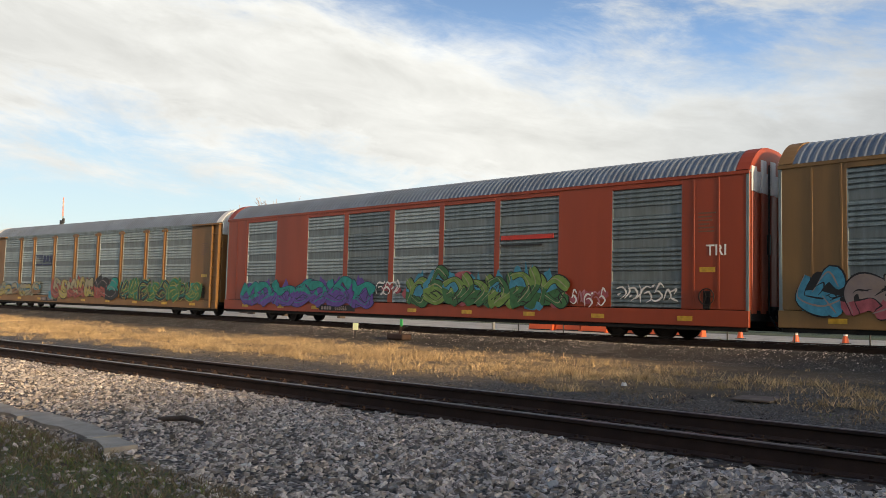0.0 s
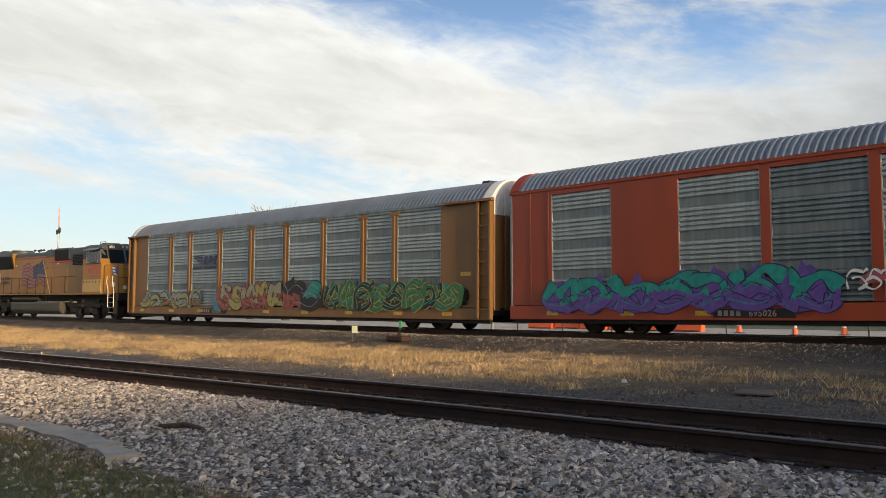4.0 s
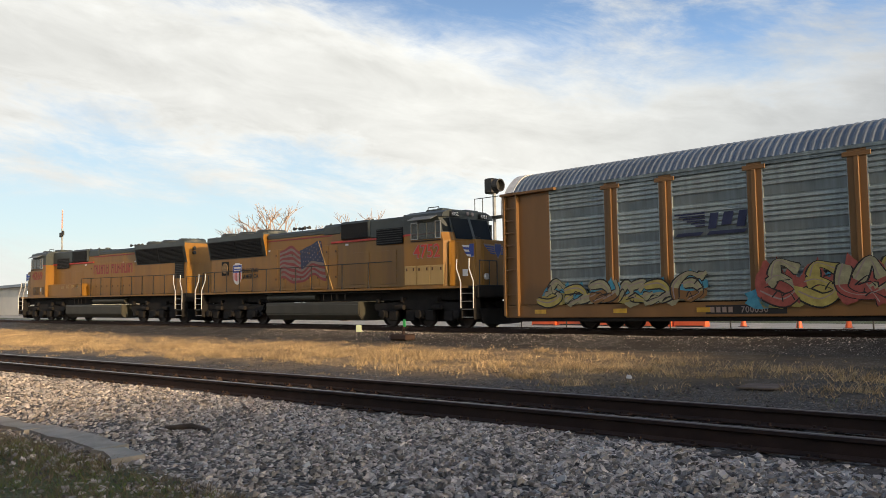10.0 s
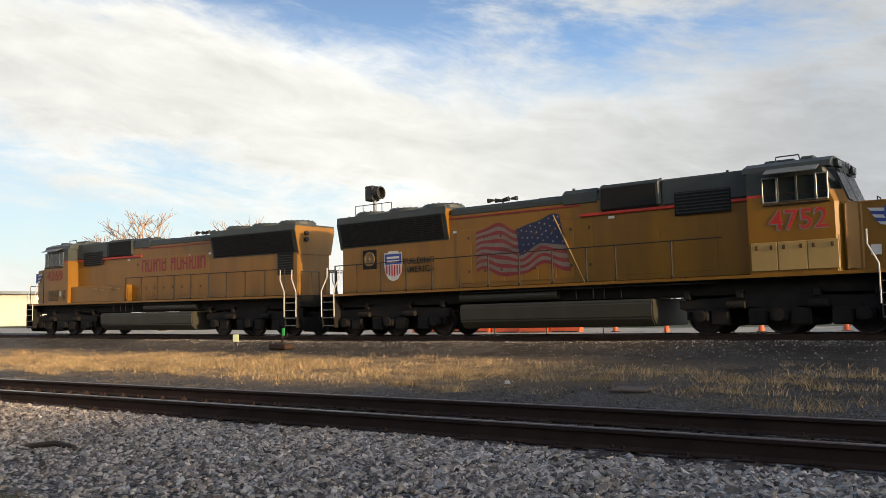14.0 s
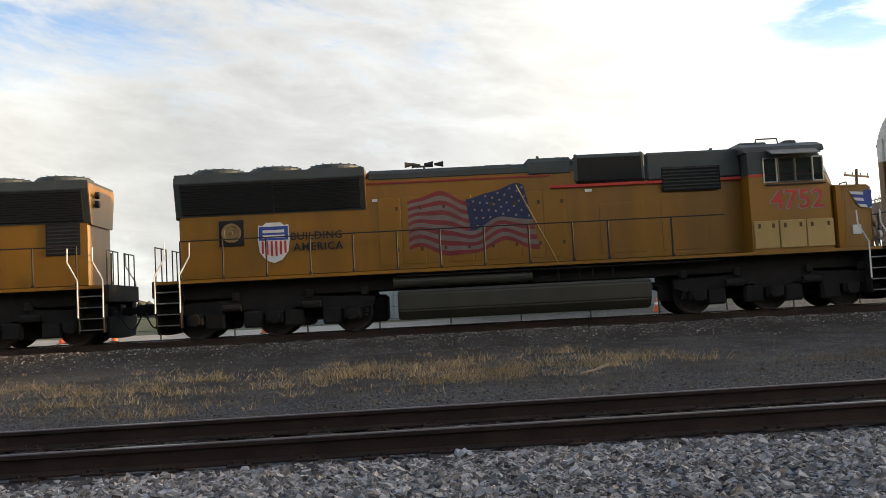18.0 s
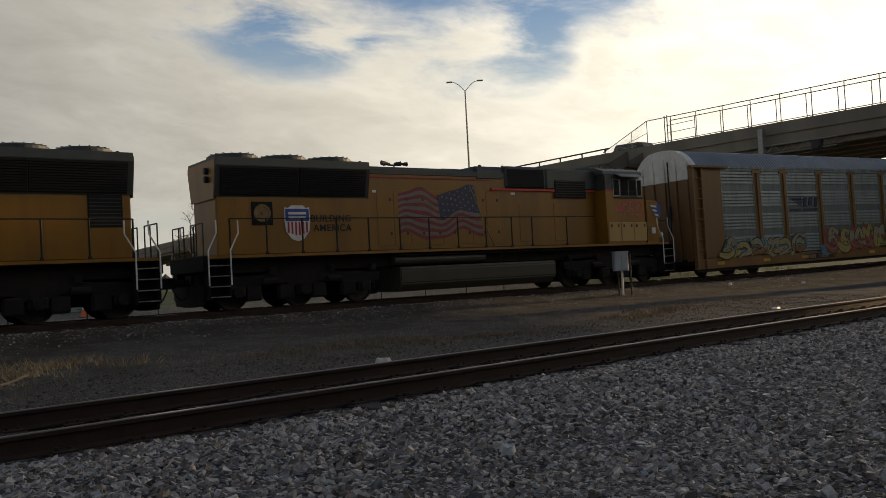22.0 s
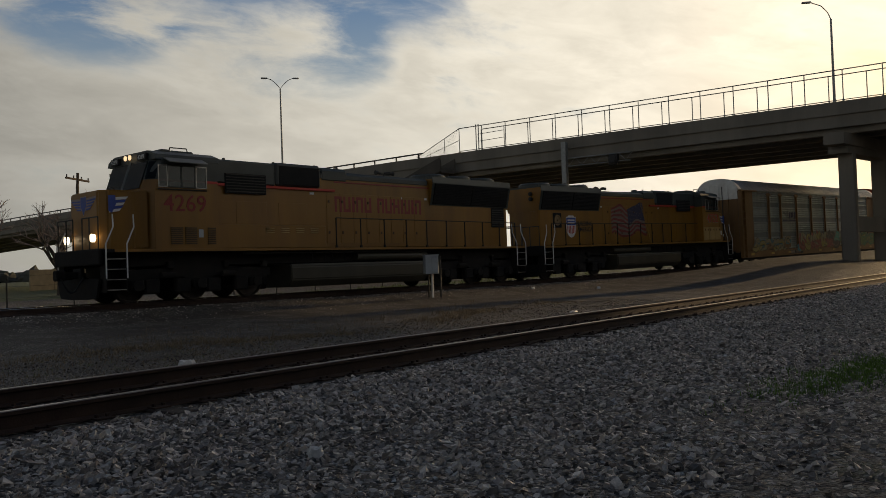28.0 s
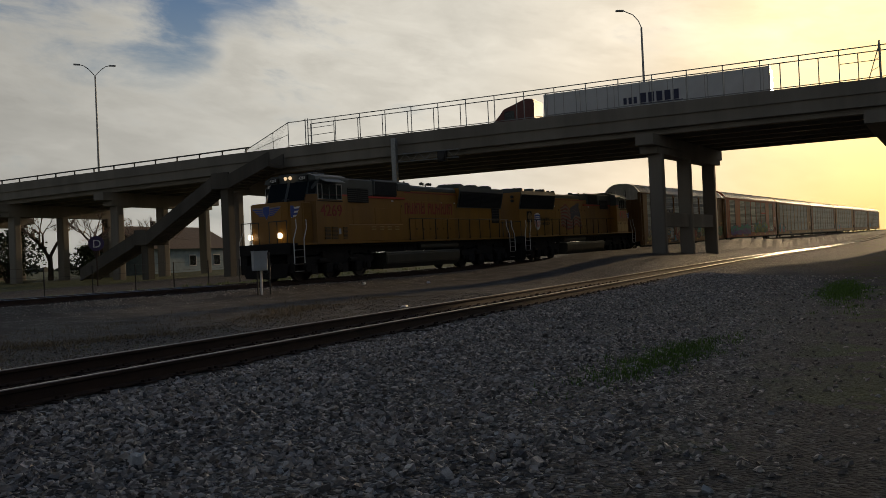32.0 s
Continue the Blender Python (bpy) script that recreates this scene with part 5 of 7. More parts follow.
GLYPHS = (
    (((0.0, 0.1), (0.30, 0.95), (0.55, 0.45), (0.35, 0.2)), ((0.45, 0.75), (0.95, 1.0), (0.8, 0.6)), ((0.5, 0.3), (1.1, 0.05))),
    (((0.15, 0.0), (0.05, 0.6), (0.4, 1.0), (0.85, 0.9)), ((0.3, 0.55), (0.7, 0.65), (1.0, 0.25), (0.6, -0.05)), ((0.85, 0.9), (1.1, 1.08))),
    (((-0.1, 0.2), (0.45, 0.0), (0.9, 0.3), (0.5, 0.6), (0.15, 0.45)), ((0.3, 0.6), (0.6, 1.05), (1.0, 0.8))),
    (((0.2, 0.95), (0.0, 0.35), (0.5, 0.1), (1.1, 0.35)), ((0.35, 0.5), (0.75, 1.0), (0.95, 0.6)), ((0.6, 0.4), (0.85, -0.05))),
    (((-0.05, 0.75), (0.45, 0.85), (0.75, 0.45), (0.3, 0.05)), ((0.6, 0.15), (1.05, 0.55), (0.85, 1.05)), ((0.05, 0.3), (0.35, 0.45))),
    (((0.1, 0.0), (0.25, 0.55), (0.0, 0.9)), ((0.25, 0.55), (0.7, 0.8), (1.1, 0.55)), ((0.3, 0.25), (0.8, 0.05), (1.0, 0.35))),
)


def spray(parent, name, x0, x1, z0, z1, y, tops, lows, outline, count, seed, label, thick=0.13, haze=None, ground=None, pale=None):
    """Sprayed lettering nobody can read: fat leaning glyphs in two tones with a dark outline."""
    rng = random.Random(seed)
    g = thing_part(name, parent, (0, 0, 0))
    tagged(g, label)
    w, H = (x1 - x0) / count, z1 - z0
    ground, pale = ground or outline, pale or FLAGWHITE

    def lay(bm, pts, wd, yy, split=None):
        """A smoothed ribbon; quads above the split take the first material."""
        sm = []
        for i in range(len(pts) - 1):
            p0, p1, p2, p3 = pts[max(i - 1, 0)], pts[i], pts[i + 1], pts[min(i + 2, len(pts) - 1)]
            for q in range(6):
                t = q / 6
                sm.append(tuple(0.5 * (2 * p1[c] + (p2[c] - p0[c]) * t + (2 * p0[c] - 5 * p1[c] + 4 * p2[c] - p3[c]) * t * t + (-p0[c] + 3 * p1[c] - 3 * p2[c] + p3[c]) * t ** 3) for c in (0, 1)))
        sm.append(pts[-1])
        row = []
        for i, p in enumerate(sm):
            a_, b_ = sm[max(i - 1, 0)], sm[min(i + 1, len(sm) - 1)]
            dx, dz = b_[0] - a_[0], b_[1] - a_[1]
            l = math.hypot(dx, dz) or 1
            f = i / (len(sm) - 1)
            ww = wd * (0.85 + 0.35 * math.sin(math.pi * f * 2 + seed)) * (1.0 if 0 < i < len(sm) - 1 else 0.7)
            nx, nz_ = -dz / l * ww, dx / l * ww
            row.append([bm.verts.new((p[0] + nx * k, yy, p[1] + nz_ * k)) for k in (1, 0.33, -0.33, -1)])
        for a_, b_ in zip(row[:-1], row[1:]):
            for k in range(3):
                f = bm.faces.new((a_[k], b_[k], b_[k + 1], a_[k + 1]))
                if split is not None:
                    c = sum((v.co for v in f.verts), Vector()) / 4
                    f.material_index = 0 if c.z > split + 0.08 * H * math.sin(c.x * 2.3) else 1
    if haze:
        for hz in haze:
            for k in range(count):
                bm = bmesh.new()
                cx, cz, r = x0 + (x1 - x0) * rng.random(), z0 + H * rng.uniform(0.15, 0.7), H * rng.uniform(0.12, 0.24)
                bm.faces.new([bm.verts.new((cx + math.cos(q) * r * 1.6 * rng.uniform(0.7, 1.1), y + 0.0002 * k, cz + math.sin(q) * r * rng.uniform(0.7, 1.1))) for q in [i * math.pi / 7 for i in range(14)]])
                part("spray_cloud", bm, hz, g)
    lean = rng.uniform(-0.15, 0.25)

    def body(bm, cols, yy, grow, split):
        """The fat body of a letter: columns of (x, foot, head), two-toned across a wavy line."""
        rows = []
        for i, (x, lo, hi) in enumerate(cols):
            x += grow * (-1 if i == 0 else 1 if i == len(cols) - 1 else 0)
            lo, hi = lo - grow, hi + grow
            cut = min(max(split + 0.07 * H * math.sin(x * 3.1 + seed), lo + 0.02), hi - 0.02)
            rows.append([bm.verts.new((x + ln * (z - z0), yy, z)) for z in (lo, (lo + cut) / 2, cut, (cut + hi) / 2, hi)])
        for a_, b_ in zip(rows[:-1], rows[1:]):
            for k in range(4):
                f = bm.faces.new((a_[k], b_[k], b_[k + 1], a_[k + 1]))
                f.material_index = 1 if k < 2 else 0
    for i in range(count):
        glyph = GLYPHS[rng.randrange(len(GLYPHS))]
        top, bot = z1 - rng.uniform(0, 0.24) * H, z0 + rng.uniform(0, 0.10) * H
        ln = lean + rng.uniform(-0.12, 0.12)
        cx, wl = x0 + w * i, w * rng.uniform(0.92, 1.12)
        lines = [[(cx + wl * (u + ln * (v - 0.5)) + rng.uniform(-.04, .04) * w, bot + (top - bot) * (0.10 + 0.80 * v) + rng.uniform(-.03, .03) * H) for u, v in ln_] for ln_ in glyph]
        yy = y - 0.004 - 0.0065 * (i % 3)
        if thick < 0.06:
            bm = bmesh.new()
            for l in lines:
                lay(bm, l, thick * H, yy)
            part("letter", bm, tops[i % len(tops)], g)
            continue
        # head and foot run in steps and spikes, each letter its own
        m, hump, spike = 12, rng.uniform(0.15, 0.5), rng.randrange(3, 10)
        cols = []
        for k in range(m + 1):
            f = k / m
            hi = top - 0.26 * H * abs(math.sin((f * 1.6 + hump) * math.pi)) ** 2 - 0.05 * H * rng.random()
            lo = bot + 0.10 * H * abs(math.sin((f * 1.3 + hump * 2) * math.pi)) + 0.05 * H * rng.random()
            if k == spike:
                hi = top + 0.06 * H
            if k in (0, m):
                hi, lo = hi - 0.16 * H, lo + 0.10 * H
            cols.append((cx + wl * (1.16 * f - 0.08), lo, hi))
        split = bot + rng.uniform(0.36, 0.55) * (top - bot)
        bm = bmesh.new()
        body(bm, cols, yy, 0.0, split)
        o = part("letter", bm, [ground, lows[i % len(lows)]], g)
        # fat strokes with an outline, each laid over the one before
        wd = thick * H
        bm = bmesh.new()
        for k, l in enumerate(lines):
            lay(bm, l, wd + 0.042, yy - 0.0008 - 0.0005 * k)
        part("letter_outline", bm, outline, o)
        bm = bmesh.new()
        for k, l in enumerate(lines):
            lay(bm, l, wd, yy - 0.0026 - 0.0005 * k, split)
        part("letter_fill", bm, [tops[i % len(tops)], lows[i % len(lows)]], o)
        bm = bmesh.new()
        for k, l in enumerate(lines):
            lay(bm, [(q[0] - wd * 0.45, q[1] + wd * 0.25) for q in l], 0.020, yy - 0.0045 - 0.0003 * k)
        part("letter_shade", bm, pale, o)
        for k in range(3):
            bm = bmesh.new()
            qx, qz = cx + wl * rng.uniform(0.1, 0.8), bot + (top - bot) * rng.uniform(0.15, 0.7)
            lay(bm, [(qx, qz), (qx + wl * rng.uniform(0.1, 0.3), qz + H * rng.uniform(0.02, 0.16)), (qx + wl * rng.uniform(0.2, 0.45), qz + H * rng.uniform(-0.12, 0.06))], 0.018, yy - 0.0053 - 0.0002 * k)
            part("letter_line", bm, outline, o)


def P_(name, c):
    return mat("spray_" + name, c, 0.6, 0, 0.25, 5, 0, 40, (c[0] * 0.5, c[1] * 0.5, c[2] * 0.5), 0.3)


TEAL, PURPLE, LIME = P_("teal", (0.012, 0.24, 0.21)), P_("purple", (0.11, 0.06, 0.28)), P_("lime", (0.15, 0.26, 0.06))
SKYBLUE, PINK, YELLOWSPRAY = P_("blue", (0.05, 0.24, 0.36)), P_("pink", (0.44, 0.20, 0.22)), P_("yellow", (0.34, 0.29, 0.08))
CREAM, CORAL, DKGREEN = P_("cream", (0.29, 0.28, 0.17)), P_("coral", (0.28, 0.07, 0.055)), P_("green", (0.04, 0.14, 0.05))
ROSE = P_("rose", (0.36, 0.09, 0.11))


def rack_roof(parent, material, length, zl, zt, end_paint):
    """A low arched roof with ribs across it."""
    bm = bmesh.new()
    rows = []
    m = 13
    n = int(length / 0.22)
    steps = []
    for i in range(n):
        x = -length / 2 + length * i / n
        steps += [(x, 0.0), (x + 0.085, 0.0), (x + 0.125, 0.026), (x + 0.18, 0.026)]
    for x, up in steps + [(length / 2, 0.0)]:
        ring = []
        for k in range(m):
            a = -1 + 2 * k / (m - 1)
            y = 1.545 * math.copysign(abs(a) ** 0.85, a)
            z = zl + (zt - zl) * (1 - abs(a) ** 2.6)
            ring.append(bm.verts.new((x, y * (1 + up * 0.4), z + up)))
        rows.append(ring)
    for a, b in zip(rows[:-1], rows[1:]):
        for k in range(m - 1):
            bm.faces.new((a[k], b[k], b[k + 1], a[k + 1]))
    part("roof", bm, material, parent)
    for s in (-1, 1):
        bm = bmesh.new()
        x = s * length / 2
        poly = [(1.53 * math.copysign(abs(a) ** 0.85, a), zl + (zt - zl) * (1 - abs(a) ** 2.6) + 0.045) for a in [-1 + 2 * k / 16 for k in range(17)]]
        prism(bm, poly, x, x + s * 0.42, 'x')
        part("roof_end_cap", bm, end_paint, parent)


def freight_truck(parent, x):
    tr = thing_part("truck", parent, (x, 0, 0))
    for s in (-1, 1):
        bm = bmesh.new()
        y0, y1 = s * 0.98, s * 1.12
        prism(bm, [(-1.15, 0.55), (-1.15, 0.38), (-0.7, 0.36), (-0.4, 0.22), (0.4, 0.22), (0.7, 0.36), (1.15, 0.38), (1.15, 0.55), (0.5, 0.72), (-0.5, 0.72)], min(y0, y1), max(y0, y1), 'y')
        part("side_frame", bm, RUNNING, tr)
        for xx in (-0.89, 0.89):
            bm = bmesh.new()
            lathe(bm, [(0, 0.13), (s * 0.05, 0.13), (s * 0.06, 0.08)], (xx, s * 1.12, 0.46), 'y', 12)
            part("bearing_cap", bm, RUNNING, tr)
    bm = bmesh.new()
    box(bm, -0.2, 0.2, -1.0, 1.0, 0.45, 0.75, 0.03)
    part("bolster", bm, RUNNING, tr)
    for xx in (-0.89, 0.89):
        wheelset(tr, xx, 0.42)


def autorack(label, paint, panels, posts, zs, roof_mat, end_mat, seed, tall_ends=False, dark_panels=(), number=""):
    """A covered car carrier. panels: (x0, x1) of its side screens; posts: (x0, x1) between them; zs: sill, screen foot, screen head, eaves, roof."""
    T = thing("autorack_car", label, "railroad car", group="covered car carriers of the train")
    zsill, z0, z1, ze, zt = zs
    L = 27.8
    # flat car below
    bm = bmesh.new()
    box(bm, -L / 2, L / 2, -1.45, 1.45, zsill + 0.18, z0, 0.02)
    box(bm, -L / 2 + 0.4, L / 2 - 0.4, -0.5, 0.5, zsill - 0.02, zsill + 0.2, 0.02)
    box(bm, -8.2, 8.2, -0.32, 0.32, 0.30, zsill, 0.02)
    part("deck", bm, RUNNING, T)
    for x in (-7.4, -6.9, -1.2, 0.6, 2.4, 4.6, 6.6, 7.5):
        part("crossbearer", one_box(x - 0.16, x + 0.16, -1.40, 1.40, 0.33, zsill + 0.18, 0.03), RUNNING, T)
    for s in (-1, 1):
        part("side_sill", one_box(-L / 2, L / 2, s * 1.45, s * 1.56, zsill, z0 - 0.02, 0.015), paint, T)
        part("sill_flange", one_box(-L / 2 + 0.1, L / 2 - 0.1, s * 1.36, s * 1.50, zsill - 0.13, zsill + 0.02, 0.01), RUNNING, T, "grimy black lower sill flange")
    # body shell behind the screens, two decks inside
    bm = bmesh.new()
    for s in (-1, 1):
        box(bm, -L / 2, L / 2, s * 1.40, s * 1.43, z0, ze, 0.0)
    for z in (2.2, 3.6):
        box(bm, -L / 2 + 0.3, L / 2 - 0.3, -1.38, 1.38, z, z + 0.08)
    part("inner_wall", bm, DARKSTEEL, T)
    # solid plates of the side
    edges = sorted(panels)
    solids = []
    x = -L / 2
    for a, b in edges:
        solids.append((x, a))
        x = b
    solids.append((x, L / 2))
    for a, b in solids:
        if b - a < 0.05:
            continue
        for s in (-1, 1):
            pl = part("side_post" if b - a < 0.9 else "side_plate", one_box(a, b, s * 1.43, s * 1.52, z0, ze, 0.008), paint, T)
            if b - a < 0.9 and tall_ends:
                part("post_cap", one_box(a - 0.12, b + 0.12, s * 1.52, s * 1.56, z1 - 0.10, z1 + 0.03, 0.01), paint, pl)
                part("post_rib", one_box((a + b) / 2 - 0.06, (a + b) / 2 + 0.06, s * 1.52, s * 1.58, z0, z1 - 0.1, 0.01), paint, pl)
    bm = bmesh.new()
    for s in (-1, 1):
        for a, b in panels:
            box(bm, a, b, s * 1.43, s * 1.525, z1, ze, 0.006)
        box(bm, -L / 2, L / 2, s * 1.52, s * 1.555, ze - 0.06, ze + 0.05, 0.01)
    part("top_chord", bm, paint if not tall_ends else GALVDARK, T)
    for k, (a, b) in enumerate(panels):
        me = screen_panel(b - a - 0.02, z0 + 0.01, z1 - 0.005)
        for s in (-1, 1):
            o = same("screen_panel", me, T, ((a + b) / 2, s * 1.515, 0), 0 if s < 0 else math.pi)
            if k in dark_panels:
                o.material_slots[0].link = 'OBJECT'
                o.material_slots[0].material = GALVDARK
                tagged(o, "weathered darker screen")
    # seams and rivets on plates
    bm = bmesh.new()
    for a, b in solids:
        if b - a > 0.9:
            for s in (-1,):
                for q in (a + 0.06, b - 0.06):
                    for k in range(26):
                        z = z0 + 0.1 + k * (ze - z0 - 0.2) / 25
                        box(bm, q - 0.012, q + 0.012, s * 1.52 - 0.008, s * 1.52, z - 0.012, z + 0.012)
    tagged(part("rivets", bm, paint, T), kind="stuff")
    rack_roof(T, roof_mat, L - 0.85, ze + 0.03, zt, end_mat)
    # end doors
    for s in (-1, 1):
        d = thing_part("end_door", T, (0, 0, 0))
        x = s * (L / 2 - 0.12)
        for k in range(9):
            y = -1.42 + k * 0.316
            part("door_leaf", one_box(x, x + s * (0.10 if k % 2 else 0.16), y, y + 0.316, z0 - 0.1, ze - 0.55, 0.02), paint if not tall_ends else TAN, d)
        for k in range(9):
            y = -1.42 + k * 0.316
            part("door_upper", one_box(x, x + s * (0.10 if k % 2 else 0.16), y, y + 0.316, ze - 0.55, zt - 0.35 - 0.4 * abs((k - 4) / 4.5) ** 3, 0.02), WHITEPAINT, d)
        bm = bmesh.new()
        tube(bm, (x + s * 0.2, -0.4, z0 - 0.1), (x + s * 0.2, -0.4, zt - 0.5), 0.03, n=8)
        box(bm, x + s * 0.16, x + s * 0.24, -0.46, -0.34, 2.6, 3.2, 0.01)
        part("lock_rod", bm, BLACK, d)
        # ladder in the end bay, or plain seams
        if not tall_ends:
            for q in (0.95, 1.75):
                part("plate_seam", one_box(s * (L / 2 - q) - 0.035, s * (L / 2 - q) + 0.035, -1.535, -1.52, z0, ze - 0.06, 0.006), paint, T)
            part("corner_post", one_box(min(s * (L / 2 - 0.12), s * L / 2), max(s * (L / 2 - 0.12), s * L / 2), -1.53, -1.44, z0 - 0.3, ze, 0.02), GALVDARK, T, "bare metal corner post")
        else:
            l = thing_part("ladder", T, (0, 0, 0))
            xa = s * (L / 2 - 0.62)
            for xx in (xa, xa + s * 0.58):
                part("stile", one_box(xx - 0.05, xx + 0.05, -1.66, -1.50, z0 - 0.40, ze - 0.02, 0.008), paint, l)
            for k in range(9):
                z = z0 - 0.1 + k * (ze - z0) / 9
                part("rung", one_box(min(xa, xa + s * 0.58), max(xa, xa + s * 0.58), -1.64, -1.60, z, z + 0.045, 0.006), paint, l)
        if tall_ends:
            bm = bmesh.new()
            box(bm, s * (L / 2 - 2.4), s * (L / 2 + 0.1), -1.70, -1.50, ze - 0.06, ze + 0.03, 0.01)
            part("end_hood", bm, paint, T)
    # brake wheel, notices, lower yellow flashes
    bm = bmesh.new()
    hub = Vector((L / 2 - 1.3, -1.58, 1.32))
    rim = [hub + Vector((math.cos(a) * 0.24, 0, math.sin(a) * 0.24)) for a in [k * math.pi / 8 for k in range(17)]]
    pipe(bm, rim, 0.018, 5)
    for k in (0, 5, 11):
        tube(bm, hub, rim[k], 0.012, n=5)
    box(bm, L / 2 - 1.42, L / 2 - 1.18, -1.57, -1.52, 0.95, 1.5, 0.03)
    part("hand_brake_wheel", bm, RUNNING, T)
    rng = random.Random(seed)
    for k in range(9):
        x = -L / 2 + 1.5 + k * 3.0 + rng.uniform(-0.2, 0.2)
        if not -6.2 < x < -3.3:
            part("reflector_strip", one_box(x, x + 0.5, -1.570, -1.561, zsill + 0.14, zsill + 0.28), mat("reflector_yellow", (0.50, 0.30, 0.03), 0.4), T)
    sb = part("sill_plate", one_box(-6.0, -3.55, -1.568, -1.561, zsill + 0.08, zsill + 0.34, 0.002), BLACK, T, "black number plate on the sill")
    for k in range(4):
        part("reporting_mark_bar", one_box(-5.85 + k * 0.19, -5.72 + k * 0.19, -1.573, -1.568, zsill + 0.13, zsill + 0.29), FLAGWHITE, sb)
    if number:
        letters("car_number", number, 0.25, FLAGWHITE, sb, face_front(-4.9, -1.572, zsill + 0.125), 1.1, 0.003)
    bm = bmesh.new()
    box(bm, L / 2 - 1.55, L / 2 - 1.05, -1.528, -1.521, 2.05, 2.2)
    part("notice_plate", bm, mat("reflector_yellow", (0.6, 0.38, 0.03)), T)
    for k in range(6):
        part("stencil_bar", one_box(L / 2 - 1.6, L / 2 - 1.6 + rng.uniform(0.3, 0.65), -1.526, -1.519, 3.25 + k * 0.11, 3.29 + k * 0.11), BROWN, T)
    for x in (-9.9, 9.9):
        freight_truck(T, x)
    # under-car brake gear
    bm = bmesh.new()
    box(bm, -5.5, -3.9, -1.1, -0.6, 0.35, 0.62, 0.05)
    tube(bm, (-2.6, -0.9, 0.5), (-1.7, -0.9, 0.5), 0.17, n=14)
    pipe(bm, [(-9, -0.9, 0.55), (9, -0.9, 0.55)], 0.025)
    part("brake_gear", bm, RUNNING, T)
    coupler(T, -L / 2 - 0.05, -1)
    coupler(T, L / 2 + 0.05, 1)
    return T


RED_PANELS = [(-12.0, -9.55), (-7.1, -4.5), (-4.2, -1.55), (-1.25, 1.35), (1.6, 4.2), (4.45, 7.1), (9.25, 11.75)]
GREY_PANELS = [(-11.85, -9.55), (-9.05, -7.5), (-7.05, -4.6), (-4.15, -1.8), (-1.3, 1.05), (1.5, 3.85), (4.25, 6.55), (6.95, 8.5), (8.85, 11.3)]

lead = tagged(locomotive(-1, "4269", True), "yellow and grey diesel locomotive with lit ditch lights", group="locomotives of the train")
second = tagged(locomotive(1, "4752", False), "yellow and grey diesel locomotive with a painted flag", group="locomotives of the train")
car_a = autorack("galvanised car carrier with tan posts and sprayed lettering", TAN, GREY_PANELS, (), (0.40, 0.86, 4.68, 4.84, 5.66), ROOFMETAL, WHITEPAINT, 1, True, (), "700050")
car_b = autorack("orange-red car carrier with galvanised screens and sprayed lettering", ORANGERED, RED_PANELS, (), (0.45, 0.95, 4.74, 4.95, 5.77), ROOFMETAL, ORANGERED, 2, False, (2, 4, 5, 6), "695026")
car_c = autorack("dull tan car carrier with weathered screens and sprayed lettering", TANDULL, [(-12.0 + k * 2.85, -9.5 + k * 2.85) for k in range(8)], (), (0.45, 0.95, 4.74, 4.95, 5.77), ROOFMETAL, TANDULL, 3, False, tuple(range(8)))
car_d = autorack("dull brown car carrier with weathered screens", BROWN, [(-12.2 + k * 2.72, -9.75 + k * 2.72) for k in range(9)], (), (0.45, 0.95, 4.74, 4.95, 5.77), ROOFMETAL, BROWN, 4, False, tuple(range(9)))

# sprayed lettering on the cars
spray(car_b, "graffiti", -12.2, -2.4, 0.60, 2.10, -1.60, [TEAL], [PURPLE], NAVY, 7, 21, "teal and purple sprayed lettering", 0.135, (PURPLE,), PURPLE, TEAL)
spray(car_b, "graffiti", -0.3, 7.4, 0.70, 2.45, -1.60, [LIME, DKGREEN, LIME], [DKGREEN, LIME, DKGREEN], BLACK, 7, 22, "green and blue sprayed lettering", 0.095, (ROSE, SKYBLUE), SKYBLUE, CREAM)
spray(car_b, "graffiti", -2.2, -0.8, 1.2, 2.0, -1.60, [WHITEPAINT], [WHITEPAINT], BLACK, 3, 34, "small white sprayed tag", 0.045, (ROSE,))
spray(car_b, "graffiti", 7.7, 9.1, 0.9, 1.6, -1.59, [WHITEPAINT, PINK], [PINK], PINK, 5, 23, "pink and white sprayed tag", 0.04, (ROSE,))
spray(car_b, "graffiti", 9.5, 11.6, 1.05, 1.75, -1.55, [WHITEPAINT], [GALVDARK], GALVDARK, 5, 24, "thin white sprayed tag", 0.04)
letters("stencil_letters", "TRI", 0.46, WHITEPAINT, car_b, face_front(12.55, -1.528, 2.55), 1.0, 0.004)
spray(car_a, "graffiti", -12.2, -6.0, 0.72, 1.80, -1.60, [CREAM, YELLOWSPRAY, CREAM], [YELLOWSPRAY, CREAM, TAN], BLACK, 6, 25, "cream and yellow sprayed lettering", 0.10, (CREAM, SKYBLUE), SKYBLUE)
spray(car_a, "graffiti", -4.2, 1.2, 0.62, 2.20, -1.60, [CREAM, YELLOWSPRAY], [CORAL, YELLOWSPRAY, CORAL], BLACK, 5, 26, "yellow and coral sprayed lettering", 0.10, (YELLOWSPRAY, SKYBLUE), CORAL)
spray(car_a, "graffiti", 1.4, 4.0, 0.65, 2.25, -1.60, [BLACK, TEAL], [CORAL, BLACK], BLACK, 2, 28, "red, black and teal sprayed shapes", 0.15, (CORAL, TEAL))
